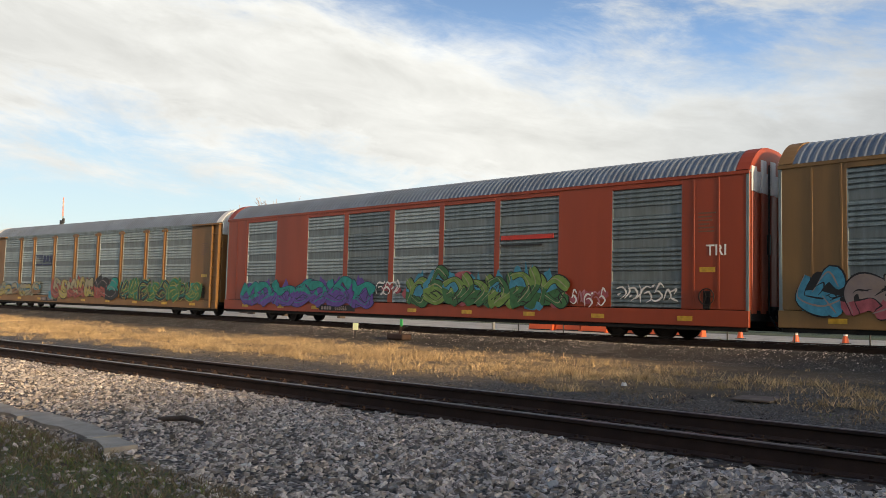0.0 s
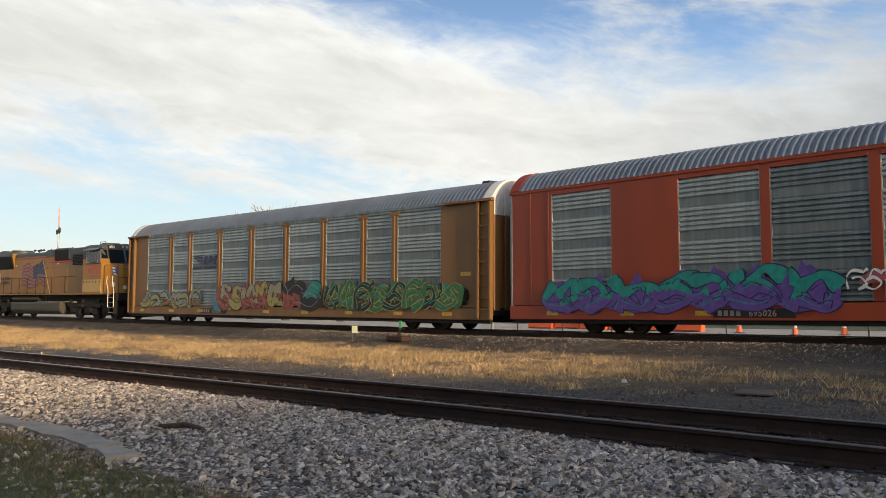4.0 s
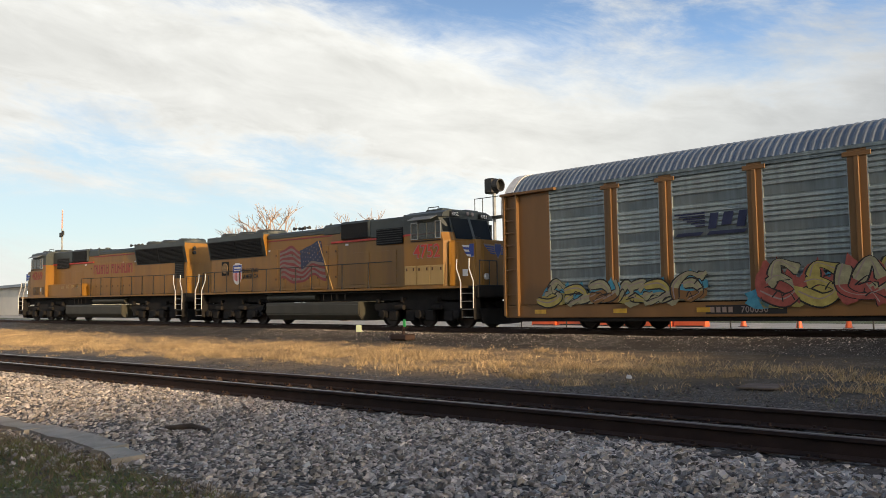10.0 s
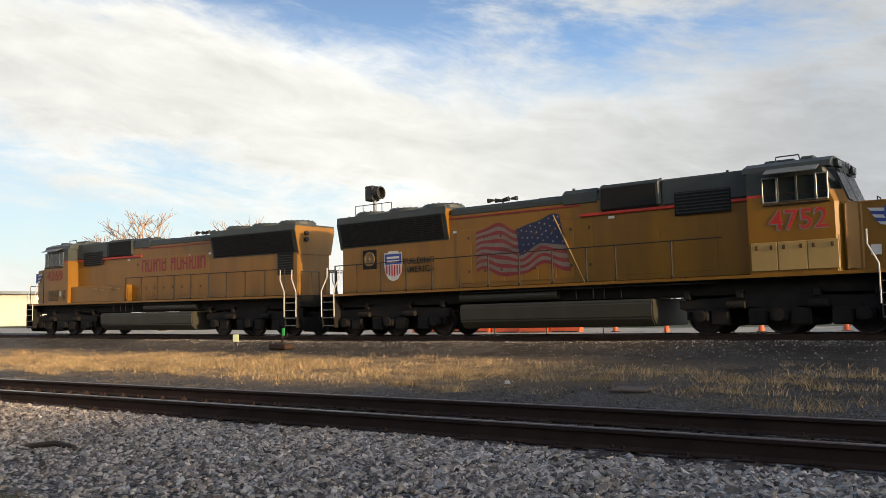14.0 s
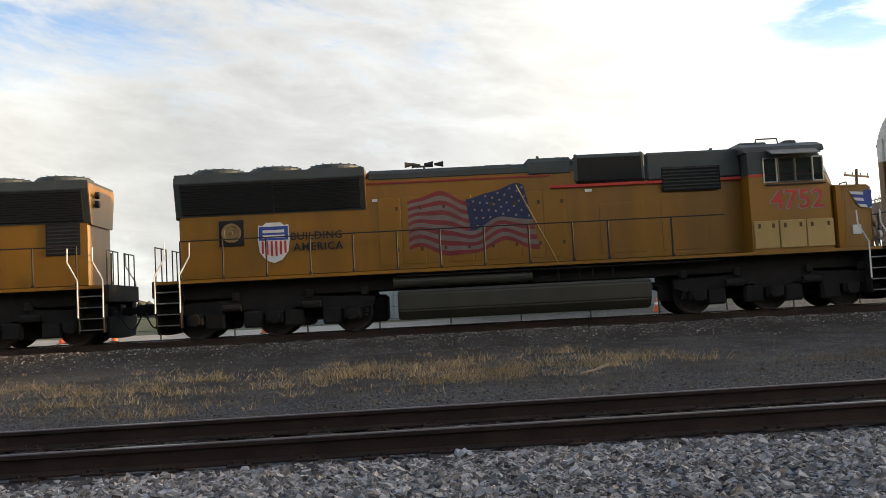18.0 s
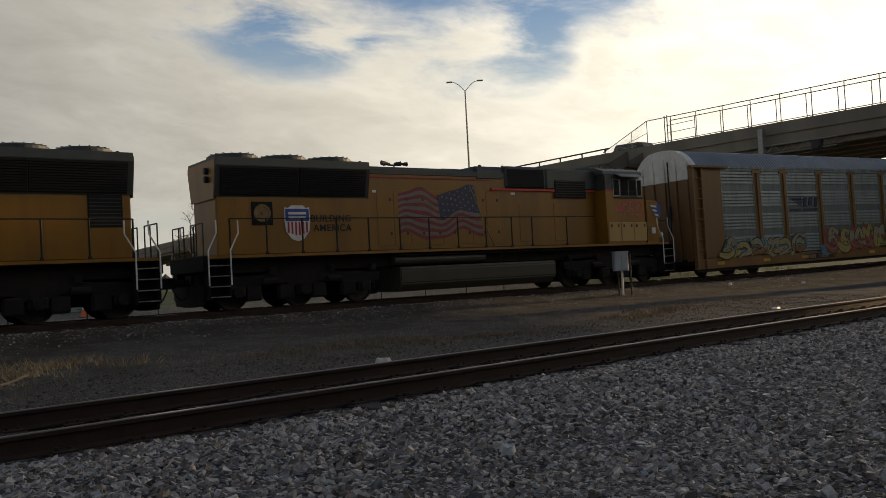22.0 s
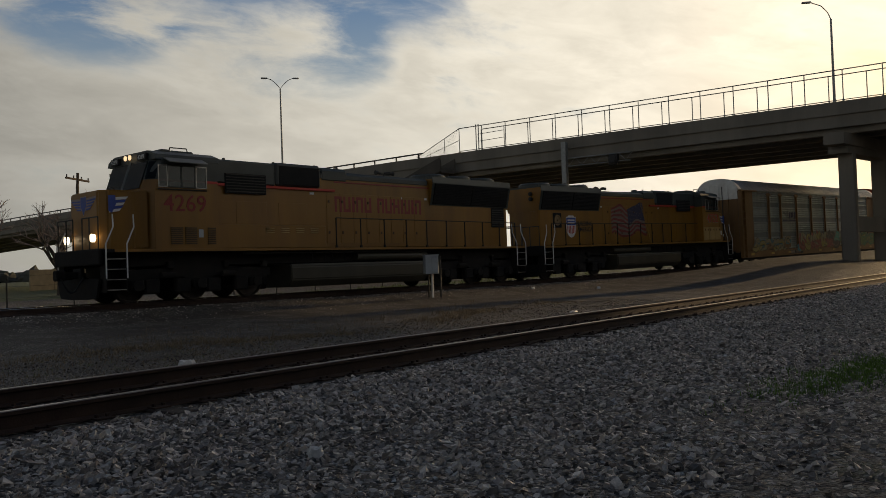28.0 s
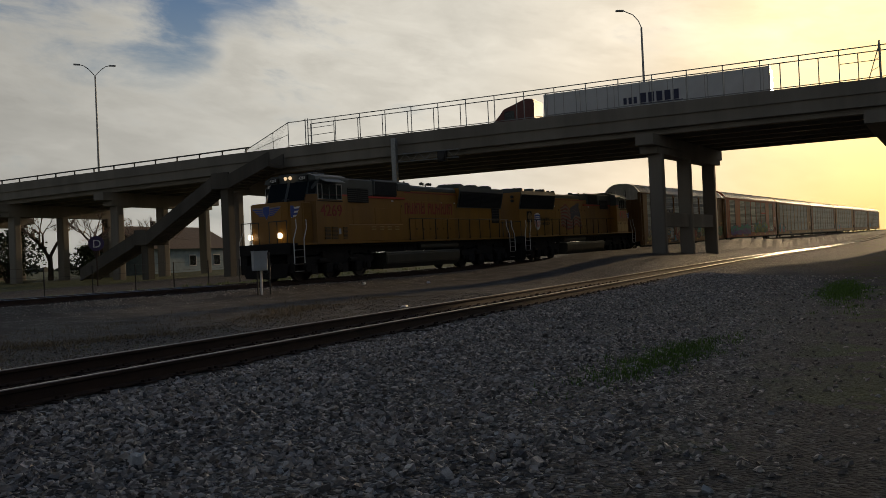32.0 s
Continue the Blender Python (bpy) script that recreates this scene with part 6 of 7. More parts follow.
spray(car_a, "graffiti", 4.3, 12.3, 0.58, 2.15, -1.60, [BLACK, DKGREEN], [BLACK, DKGREEN], YELLOWSPRAY, 8, 27, "black and yellow sprayed lettering with teal", 0.075, (DKGREEN, TEAL), DKGREEN, TEAL)
spray(car_c, "graffiti", -13.2, -8.5, 0.7, 2.1, -1.60, [SKYBLUE, FLAGWHITE], [SKYBLUE, ROSE], BLACK, 4, 29, "pale blue and red sprayed lettering", 0.13, (ROSE,))
bm = bmesh.new()
box(bm, 4.55, 6.9, -1.545, -1.522, 3.28, 3.44)
part("painted_bar", bm, REDPAINT, car_b)
bm = bmesh.new()
box(bm, 4.55, 6.4, -1.545, -1.522, 3.05, 3.11)
part("painted_bar", bm, BLACK, car_b)
# worn company mark: plain shapes
for k in range(6):
    part("worn_mark_bar", one_box(-6.95 + 0.14 * k, -5.95, -1.545, -1.522, 3.46 - 0.075 * k, 3.50 - 0.075 * k), NAVY, car_a)
for x0, x1, z0, z1 in ((-5.85, -5.5, 3.0, 3.46), (-5.42, -5.02, 3.08, 3.46), (-4.95, -4.6, 3.0, 3.46), (-6.95, -6.0, 2.82, 2.92), (-5.9, -4.62, 2.82, 2.92)):
    bm = bmesh.new()
    prism(bm, [(x0, z0), (x1 - 0.10, z0), (x1, z1), (x0 + 0.10, z1)], -1.545, -1.522, 'y')
    part("worn_mark_bar", bm, NAVY, car_a)

ENGINE, RACK = 22.05, 28.7
rest = [car_c, car_d]
for k in range(3):
    rest.append(copy_thing((car_c, car_d, car_c)[k], pose(0, 0, 0)))
TRAIN = [(lead, -ENGINE / 2, 7.1, 22.05), (second, ENGINE / 2, 7.1, 22.05)]
for k, c in enumerate([car_a, car_b] + rest):
    TRAIN.append((c, ENGINE + RACK * (k + 0.5), 9.9, RACK))

# ---- overpass ----
BX0, BX1 = 60.0, 75.5          # near and far face
DECK = 10.6                    # top of the parapet


def deck_z(y):
    """Parapet height along the bridge: level over the tracks, falling away beyond."""
    return DECK - 0.012 * max(0.0, y - 46) - 0.0009 * max(0.0, y - 80) ** 2 * 0.2 


def overpass():
    T = thing("overpass_bridge", "long concrete road bridge on columns over the railway", "bridge")
    ys = [170, 150, 130, 110, 94, 79, 64.5, 50, 38, 26, 13, -2, -17, -32, -60, -100, -140]
    def strip(name, x0, x1, dz0, dz1, material):
        bm = bmesh.new()
        rings = [[bm.verts.new((x, y, deck_z(y) + dz)) for x, dz in ((x0, dz0), (x1, dz0), (x1, dz1), (x0, dz1))] for y in ys]
        for a, b in zip(rings[:-1], rings[1:]):
            for i in range(4):
                bm.faces.new((a[i], a[(i + 1) % 4], b[(i + 1) % 4], b[i]))
        bm.faces.new(rings[0])
        bm.faces.new(rings[-1][::-1])
        return part(name, bm, material, T)
    strip("deck_slab", BX0 + 0.3, BX1 - 0.3, -1.62, -1.10, CONCRETE)
    for x in (BX0 - 0.02, BX1 - 0.28):
        strip("parapet", x, x + 0.30, -0.86, 0.0, CONCRETE)
    for x in (BX0 + 0.12, BX1 - 0.42):
        strip("fascia_beam", x, x + 0.30, -1.66, -0.86, CONCRETE)
    for k in range(6):
        x = BX0 + 0.55 + k * 2.82
        strip("girder", x, x + 0.55, -2.05, -1.62, CONCRETE)
    bents = [(12.7, 11.85, 11.0), (-2.9, -3.5, -4.1), (50, 50, 50), (64.5, 64.5, 64.5), (79, 79, 79), (94, 94, 94), (110, 110, 110)]
    for b in bents:
        xs = (61.6, 67.6, 73.9)
        g = thing_part("pier", T, (0, 0, 0))
        z = deck_z(b[0]) - 2.05
        for x, y in zip(xs, b):
            bm = bmesh.new()
            prism(bm, [(x - 0.42, y - 0.42), (x - 0.30, y - 0.5), (x + 0.30, y - 0.5), (x + 0.42, y - 0.42), (x + 0.42, y + 0.42), (x + 0.30, y + 0.5), (x - 0.30, y + 0.5), (x - 0.42, y + 0.42)],
                  ground_z(x, y) - 0.6, z - 1.2, 'z')
            part("column", bm, CONCRETE, g)
        bm = bmesh.new()
        s = (b[2] - b[0]) / (xs[2] - xs[0])
        pts = []
        x0, x1 = BX0 - 0.6, BX1 + 0.2
        y0, y1 = b[0] + s * (x0 - xs[0]), b[0] + s * (x1 - xs[0])
        over = 2.15 if b[0] < 0 else 0.62
        prism(bm, [(x0, y0 - 0.62), (x1, y1 - 0.62), (x1, y1 + over), (x0, y0 + over)], z - 0.75, z + 0.01, 'z')
        prism(bm, [(x0 + 1.1, y0 - 0.60), (x1 - 1.1, y1 - 0.60), (x1 - 1.1, y1 + 0.60), (x0 + 1.1, y0 + 0.60)], z - 1.25, z - 0.75, 'z')
        part("pier_cap", bm, CONCRETE, g)
        if b[0] < 40:
            bm = bmesh.new()
            prism(bm, [(xs[0], b[0] - 0.3), (xs[2], b[2] - 0.3), (xs[2], b[2] + 0.3), (xs[0], b[0] + 0.3)], 2.2, 3.2, 'z')
            part("strut_wall", bm, CONCRETE, g)
    # solid wall added outside the view, holds back low sun below the deck
    bm = bmesh.new()
    box(bm, BX0 + 0.1, BX1 - 0.1, -140, -2.75, -1.0, DECK - 1.62)
    part("sun_block_abutment", bm, CONCRETE, T)
    return T


bridge = overpass()


def bridge_fence(x):
    f = thing("bridge_fence", "tall steel pipe and mesh fence along the parapet", "fence", group="fences of the bridge")
    bm = bmesh.new()
    tube(bm, (0, 0, 0), (0, 0, 2.06), 0.035, n=6)
    box(bm, -0.09, 0.09, -0.09, 0.09, 0.0, 0.03)
    me = mesh_of("fence_post", bm, GALVPIPE)
    walkway_side = x > BX0 + 1
    end = 41.9 if walkway_side else 43.0
    y = end
    while y > -46:
        same("fence_post", me, f, (x + 0.12, y, deck_z(y)))
        y -= 2.35
    for dz, r in ((2.06, 0.036), (0.10, 0.03)):
        bm = bmesh.new()
        tube(bm, (x + 0.12, end, deck_z(end) + dz), (x + 0.12, -46, deck_z(-46) + dz), r, n=6)
        part("fence_rail", bm, GALVPIPE, f)
    if walkway_side:
        return f
    z0, z1 = deck_z(end), deck_z(47.7)
    def bar(name, a, b, r):
        bm = bmesh.new()
        tube(bm, (x + 0.12, *a), (x + 0.12, *b), r, n=6)
        part(name, bm, GALVPIPE, f)
    bar("end_rail", (end, z0 + 2.06), (47.7, z1 + 0.10), 0.034)
    bar("end_rail", (end, z0 + 1.05), (46.6, z1 + 0.10), 0.024)
    for y in (41.25, 41.0):
        bar("end_post", (y, z0), (y, z0 + 2.2), 0.045)
    for y in (44.6, 46.2):
        bar("end_post", (y, z0), (y, z0 + 2.06 * (47.7 - y) / 4.7), 0.028)
    for dz in (0.75, 1.35):
        bar("end_rail", (41.1, z0 + dz), (38.4, z0 + dz + 0.05), 0.024)
    # wire mesh of the tapering end
    bm = bmesh.new()
    for k in range(26):
        y = end + 0.18 * k
        h = 2.06 * (47.7 - y) / 4.7
        q = min(h, 47.7 - y)
        tube(bm, (x + 0.12, y, z0 + h), (x + 0.12, y + q * 0.65, z0 + h - q * 0.99), 0.006, n=3, caps=False)
        tube(bm, (x + 0.12, y, z0 + 0.05), (x + 0.12, y + h * 0.52, z0 + 0.05 + h * 0.52), 0.006, n=3, caps=False)
    part("wire_mesh", bm, GALVPIPE, f)
    # braced post over the pier
    z = deck_z(-1.6)
    bar("brace_post", (-1.6, z), (-1.6, z + 2.36), 0.055)
    bar("brace_strut", (-0.95, z), (-1.6, z + 2.10), 0.03)
    for dz in (0.5, 1.1, 1.6):
        bar("brace_tie", (-0.95 - 0.31 * dz, z + dz), (-1.6, z + dz + 0.25), 0.018)
    bar("mid_rail", (0.65, z + 1.15), (-1.6, z + 1.15), 0.022)
    return f


bridge_fence(BX0)
bridge_fence(BX0 + 1.75)


def bridge_guardrail(x):
    f = thing("bridge_guardrail", "low steel guardrail on the approach parapet", "guardrail", group="guardrails of the bridge")
    bm = bmesh.new()
    box(bm, -0.05, 0.05, -0.06, 0.06, 0, 0.36, 0.01)
    me = mesh_of("rail_post", bm, DARKSTEEL)
    y = 47.5
    while y < 140:
        same("rail_post", me, f, (x + 0.12, y, deck_z(y)))
        y += 2.6
    for y in range(47, 137, 6):
        bm = bmesh.new()
        za, zb = deck_z(y), deck_z(y + 5.99)
        prism(bm, [(y, za + 0.33), (y + 5.99, zb + 0.33), (y + 5.99, zb + 0.43), (y, za + 0.43)], x + 0.02, x + 0.22, 'x')
        part("rail_beam", bm, DARKSTEEL, f)


bridge_guardrail(BX0)
bridge_guardrail(BX1 - 0.3)


def staircase():
    T = thing("bridge_stairs", "concrete pedestrian stairs down the side of the bridge", "stairs")
    x0, x1 = 57.2, 59.4
    flights = [(43.0, 9.2, 47.2, 7.7), (49.0, 7.6, 56.6, 3.4), (58.0, 3.3, 64.8, 0.45)]
    for ya, za, yb, zb in flights:
        fl = thing_part("flight", T, (0, 0, 0))
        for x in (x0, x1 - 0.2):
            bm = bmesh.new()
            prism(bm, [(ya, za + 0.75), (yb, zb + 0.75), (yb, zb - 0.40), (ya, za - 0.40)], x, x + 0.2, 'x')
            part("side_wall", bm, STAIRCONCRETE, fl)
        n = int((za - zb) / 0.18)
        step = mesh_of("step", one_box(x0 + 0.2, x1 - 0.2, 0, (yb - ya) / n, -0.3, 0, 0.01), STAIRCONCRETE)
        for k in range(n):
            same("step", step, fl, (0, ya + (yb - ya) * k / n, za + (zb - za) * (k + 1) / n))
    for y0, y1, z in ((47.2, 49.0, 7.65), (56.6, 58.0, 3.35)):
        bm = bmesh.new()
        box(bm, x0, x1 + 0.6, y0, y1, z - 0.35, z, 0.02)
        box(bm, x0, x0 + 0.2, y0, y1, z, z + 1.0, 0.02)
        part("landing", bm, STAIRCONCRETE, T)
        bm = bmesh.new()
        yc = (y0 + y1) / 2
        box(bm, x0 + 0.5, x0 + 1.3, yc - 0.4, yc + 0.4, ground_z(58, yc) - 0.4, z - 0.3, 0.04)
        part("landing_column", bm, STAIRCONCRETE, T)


staircase()


def street_lamp(x, y, z, h, twin, yaw):
    T = thing("street_lamp", "tall steel street lamp with " + ("two arms" if twin else "one arm"), "street lamp", pose(x, y, z, 0, 0, yaw), group="street lamps")
    bm = bmesh.new()
    tube(bm, (0, 0, 0), (0, 0, h * 0.9), 0.13, 0.08, n=10)
    part("pole", bm, GALVPIPE, T)
    for s in ((-1, 1) if twin else (-1,)):
        bm = bmesh.new()
        pts = [(0, 0, h * 0.9)] + [(s * 0.35 * k, 0, h * 0.9 + (1.15 * math.sin(k / 4 * 1.5))) for k in range(1, 5)]
        if not twin:
            pts = [(0, 0, h * 0.9), (s * 0.22, 0, h * 0.95), (s * 0.7, 0, h * 1.0), (s * 1.5, 0, h * 1.03)]
        pipe(bm, pts, 0.04)
        arm = part("arm", bm, GALVPIPE, T)
        bm = bmesh.new()
        e = pts[-1]
        box(bm, min(e[0], e[0] + s * 0.7), max(e[0], e[0] + s * 0.7), -0.14, 0.14, e[2] - 0.05, e[2] + 0.09, 0.03)
        part("lamp_head", bm, GALVPIPE, arm)
    return T


street_lamp(67.0, 72.5, deck_z(72) - 1.4, 14.2, True, -43)
street_lamp(75.0, 16.2, deck_z(16) - 0.86, 11.2, False, -60)
street_lamp(55.2, 77.3, 0.0, 13.6, False, -60)

# sign gantry on the bridge's face
T = thing("signal_gantry", "steel signal gantry hung on the bridge face", "gantry")
bm = bmesh.new()
box(bm, 59.2, 59.6, 32.3, 32.7, 6.6, 10.2, 0.03)
part("upright", bm, GALVPIPE, T)
bm = bmesh.new()
for z in (8.9, 8.3):
    tube(bm, (59.4, 32.5, z), (59.4, 27.0, z - 0.05), 0.05, n=6)
for k in range(9):
    tube(bm, (59.4, 32.2 - k * 0.6, 8.9 if k % 2 else 8.3), (59.4, 31.6 - k * 0.6, 8.3 if k % 2 else 8.9), 0.025, n=5)
part("truss", bm, GALVPIPE, T)
bm = bmesh.new()
box(bm, 59.2, 59.6, 28.0, 28.7, 8.0, 8.8, 0.03)
lathe(bm, [(0, 0.3), (-0.06, 0.3), (-0.08, 0.2)], (59.15, 28.35, 8.4), 'x', 16)
part("signal_head", bm, BLACK, T)


def semi_truck():
    """Nose towards +y in its own space."""
    T = thing("semi_truck", "dark red truck with a white box trailer", "truck")
    WH = mat("trailer_white", (0.56, 0.57, 0.58), 0.45, 0, 0.06, 1, 0.03, 30, (0.4, 0.38, 0.35), 0.3)
    bm = bmesh.new()
    box(bm, -1.28, 1.28, -17.3, 0, 1.2, 4.1, 0.05)
    tr = part("trailer", bm, WH, T)
    bm = bmesh.new()
    for k in range(13):
        box(bm, -1.30, -1.28, -16.9 + k * 1.38, -16.85 + k * 1.38, 1.25, 4.05)
    box(bm, -1.31, 1.31, -17.34, -17.24, 1.2, 4.12)
    part("trailer_rib", bm, STEEL, tr)
    for k in range(5):
        part("trailer_mark", one_box(-1.312, -1.285, -10.8 + k * 0.62, -10.35 + k * 0.62, 2.5, 3.25), NAVY, tr)
    for k in range(3):
        part("trailer_mark", one_box(-1.312, -1.285, -7.6 + k * 0.4, -7.35 + k * 0.4, 2.5, 3.0), NAVY, tr)
    part("trailer_mark", one_box(-1.310, -1.284, -11.1, -7.8, 2.35, 2.45), NAVY, tr)
    REDT = mat("truck_red", (0.10, 0.012, 0.010), 0.35, 0, 0.1, 2, 0.02, 30)
    bm = bmesh.new()
    prism(bm, [(0.9, 0.9), (5.9, 0.9), (6.0, 1.9), (4.4, 2.25), (3.6, 3.3), (1.6, 4.0), (0.9, 3.9)], -1.2, 1.2, 'x')
    bmesh.ops.bevel(bm, geom=bm.edges[:], offset=0.08, segments=2, affect='EDGES')
    part("tractor_cab", bm, REDT, T)
    bm = bmesh.new()
    for s in (-1, 1):
        box(bm, s * 1.19, s * 1.22, 2.6, 3.5, 2.35, 3.1, 0.02)
    part("cab_side_window", bm, GLASSDARK, T)
    for y in (-15.0, -13.7, 0.9, 2.2, 5.2):
        bm = bmesh.new()
        lathe(bm, [(-1.25, 0.5), (-1.22, 0.52), (-0.7, 0.52), (0.7, 0.52), (1.22, 0.52), (1.25, 0.5)], (0, y, 0.52), 'x', 20)
        part("wheel_axle", bm, BLACK, T)
    bm = bmesh.new()
    box(bm, -0.5, 0.5, -16, 5.5, 0.75, 1.2)
    part("chassis", bm, BLACK, T)
    return T


def small_car(label, paint, top):
    """A car with its roof at the height top."""
    T = thing("car", label, "car", group="cars on the bridge")
    belt = 0.58 * top
    bm = bmesh.new()
    prism(bm, [(-2.4, 0.4), (2.4, 0.4), (2.45, 0.47 * top), (1.4, belt), (0.8, top - 0.06), (-1.9, top), (-2.3, belt + 0.1), (-2.45, 0.46 * top)], -0.9, 0.9, 'x')
    bmesh.ops.bevel(bm, geom=bm.edges[:], offset=0.06, segments=2, affect='EDGES')
    part("car_body", bm, paint, T)
    for s in (-1, 1):
        bm = bmesh.new()
        prism(bm, [(0.65, top - 0.16), (1.15, belt + 0.06), (-2.0, belt + 0.1), (-1.7, top - 0.13)], s * 0.895, s * 0.91, 'x')
        part("side_window", bm, GLASSDARK, T)
    for y in (-1.45, 1.45):
        bm = bmesh.new()
        lathe(bm, [(-0.92, 0.3), (-0.9, 0.33), (0.9, 0.33), (0.92, 0.3)], (0, y, 0.33), 'x', 18)
        part("wheel_axle", bm, BLACK, T)
    return T


truck = semi_truck()
CARPAINT = mat("car_dark_paint", (0.06, 0.055, 0.05), 0.3, 0.2, 0.1, 2, 0.02, 30)
car_one = small_car("tall dark car on the bridge", CARPAINT, 2.06)
car_two = small_car("low dark car on the bridge", CARPAINT, 1.58)

# ---- things beside the tracks ----
T = thing("relay_cabinet", "grey steel relay cabinet on a post beside the track", "cabinet", pose(26.4, 20.4, ground_z(26.4, 20.4), 0, 0, -38))
bm = bmesh.new()
box(bm, -0.30, 0.22, -0.2, 0.2, 0.92, 1.62, 0.015)
b_ = part("cabinet_body", bm, CABINET, T)
bm = bmesh.new()
box(bm, -0.05, 0.19, -0.222, -0.201, 0.96, 1.58, 0.008)
part("cabinet_door", bm, CABINET, b_)
bm = bmesh.new()
box(bm, -0.32, 0.24, -0.23, 0.22, 1.62, 1.66, 0.008)
part("cabinet_roof", bm, CABINET, b_)
bm = bmesh.new()
tube(bm, (0.0, 0, -0.3), (0.0, 0, 1.0), 0.045, n=10)
part("post", bm, WHITEPAINT, T)
bm = bmesh.new()
tube(bm, (-0.14, 0.02, -0.3), (-0.14, 0.02, 1.4), 0.03, n=8)
tube(bm, (0.36, 0.1, -0.3), (0.36, 0.1, 1.6), 0.035, n=8)
part("conduit", bm, DARKSTEEL, T)

# switch machine with a reflector and a green marker
T = thing("switch_stand", "low switch stand with a green marker beside the rails", "switch stand", pose(-24.2, 22.4, ground_z(-24.2, 22.4)))
bm = bmesh.new()
box(bm, -0.5, 0.4, -0.25, 0.25, 0, 0.22, 0.04)
tube(bm, (0, 0, 0.2), (0, 0, 0.55), 0.05, n=8)
tube(bm, (0, 0, 0.35), (0.35, -0.1, 0.5), 0.03, n=6)
part("switch_body", bm, RAILRUST, T)
bm = bmesh.new()
box(bm, 0.0, 0.14, -0.03, 0.0, 0.5, 0.78, 0.01)
part("green_marker", bm, mat("marker_green", (0.05, 0.55, 0.12), 0.5, 0, 0.05), T)
T = thing("reflector_marker", "small pale yellow reflector plate on a stake", "marker", pose(-26.7, 22.3, ground_z(-26.7, 22.3)))
bm = bmesh.new()
box(bm, -0.17, 0.17, -0.02, 0.0, 0.28, 0.56, 0.01)
# weak emission stands in for the light that the plate throws back
part("plate", bm, mat("reflector_pale_glow", (0.85, 0.80, 0.40), 0.3, 0, 0.05, emit=0.35), T)
bm = bmesh.new()
tube(bm, (0, 0.02, -0.1), (0, 0.02, 0.5), 0.02, n=6)
part("stake", bm, DARKSTEEL, T)


def litter(name, label, x, y, pts, h, material, rz=0.0):
    T = thing(name, label, "litter", pose(x, y, ground_z(x, y) + 0.01, 0, 0, rz))
    bm = bmesh.new()
    rng = random.Random(int(x * 100))
    n = 14
    ring = [bm.verts.new((math.cos(a) * pts[0] * rng.uniform(0.75, 1.1), math.sin(a) * pts[1] * rng.uniform(0.75, 1.1), 0)) for a in [2 * math.pi * k / n for k in range(n)]]
    ring2 = [bm.verts.new((v.co.x * 0.75, v.co.y * 0.75, h * rng.uniform(0.6, 1.1))) for v in ring]
    for k in range(n):
        bm.faces.new((ring[k], ring[(k + 1) % n], ring2[(k + 1) % n], ring2[k]))
    top = bm.verts.new((0, 0, h * 0.8))
    for k in range(n):
        bm.faces.new((ring2[k], ring2[(k + 1) % n], top))
    part("crumpled_sheet" if material is WHITEPAINT else "lump", bm, material, T)
    return T


litter("litter", "crumpled white paper in the gravel", 8.55, 11.6, (0.16, 0.10), 0.09, WHITEPAINT)
litter("pale_stone", "large white stone beside the rail", 0.60, 6.82, (0.10, 0.06), 0.05, WHITESTONE)
litter("pale_stone", "large round pale stone among the ballast", 4.5, 4.62, (0.075, 0.07), 0.07, WHITESTONE)
litter("litter", "white scrap in the dirt", 36.0, 18.2, (0.14, 0.10), 0.10, WHITEPAINT)
litter("litter", "white scrap in the dirt", 33.2, 20.0, (0.12, 0.08), 0.10, WHITEPAINT)
litter("litter", "white scrap in the dirt", 22.5, 12.2, (0.25, 0.07), 0.05, WHITEPAINT)
litter("litter", "small white scrap at the grass edge", -9.2, 14.4, (0.07, 0.05), 0.07, WHITEPAINT)
RUSTPLATE = mat("rusty_plate", (0.17, 0.13, 0.10), 0.85, 0, 0.25, 4, 0.3, 40)
T = thing("steel_plate", "flat rusty plate lying between the tracks", "plate", pose(-6.4, 14.0, ground_z(-6.4, 14.0) + 0.03, 1, 0, 8))
part("plate", one_box(-0.32, 0.32, -0.35, 0.35, 0, 0.03, 0.006), RUSTPLATE, T)
T = thing("stick", "pale broken branch on the gravel", "branch", pose(3.6, 14.6, ground_z(3.6, 14.6) + 0.03))
bm = bmesh.new()
pipe(bm, [(-0.28, -0.15, 0), (0.0, 0.0, 0.03), (0.32, 0.22, 0.10)], 0.022)
part("branch", bm, mat("pale_wood", (0.42, 0.33, 0.22), 0.8), T)
T = thing("rotten_branch", "dark weathered branch in the ballast", "branch", pose(-9.0, 5.0, ground_z(-9.0, 5.0) + 0.04, 0, 0, 15))
bm = bmesh.new()
pipe(bm, [(-0.34, 0, -0.02), (0.0, 0.06, 0.02), (0.32, 0.0, -0.01)], 0.032, 8)
part("branch", bm, BARK, T)
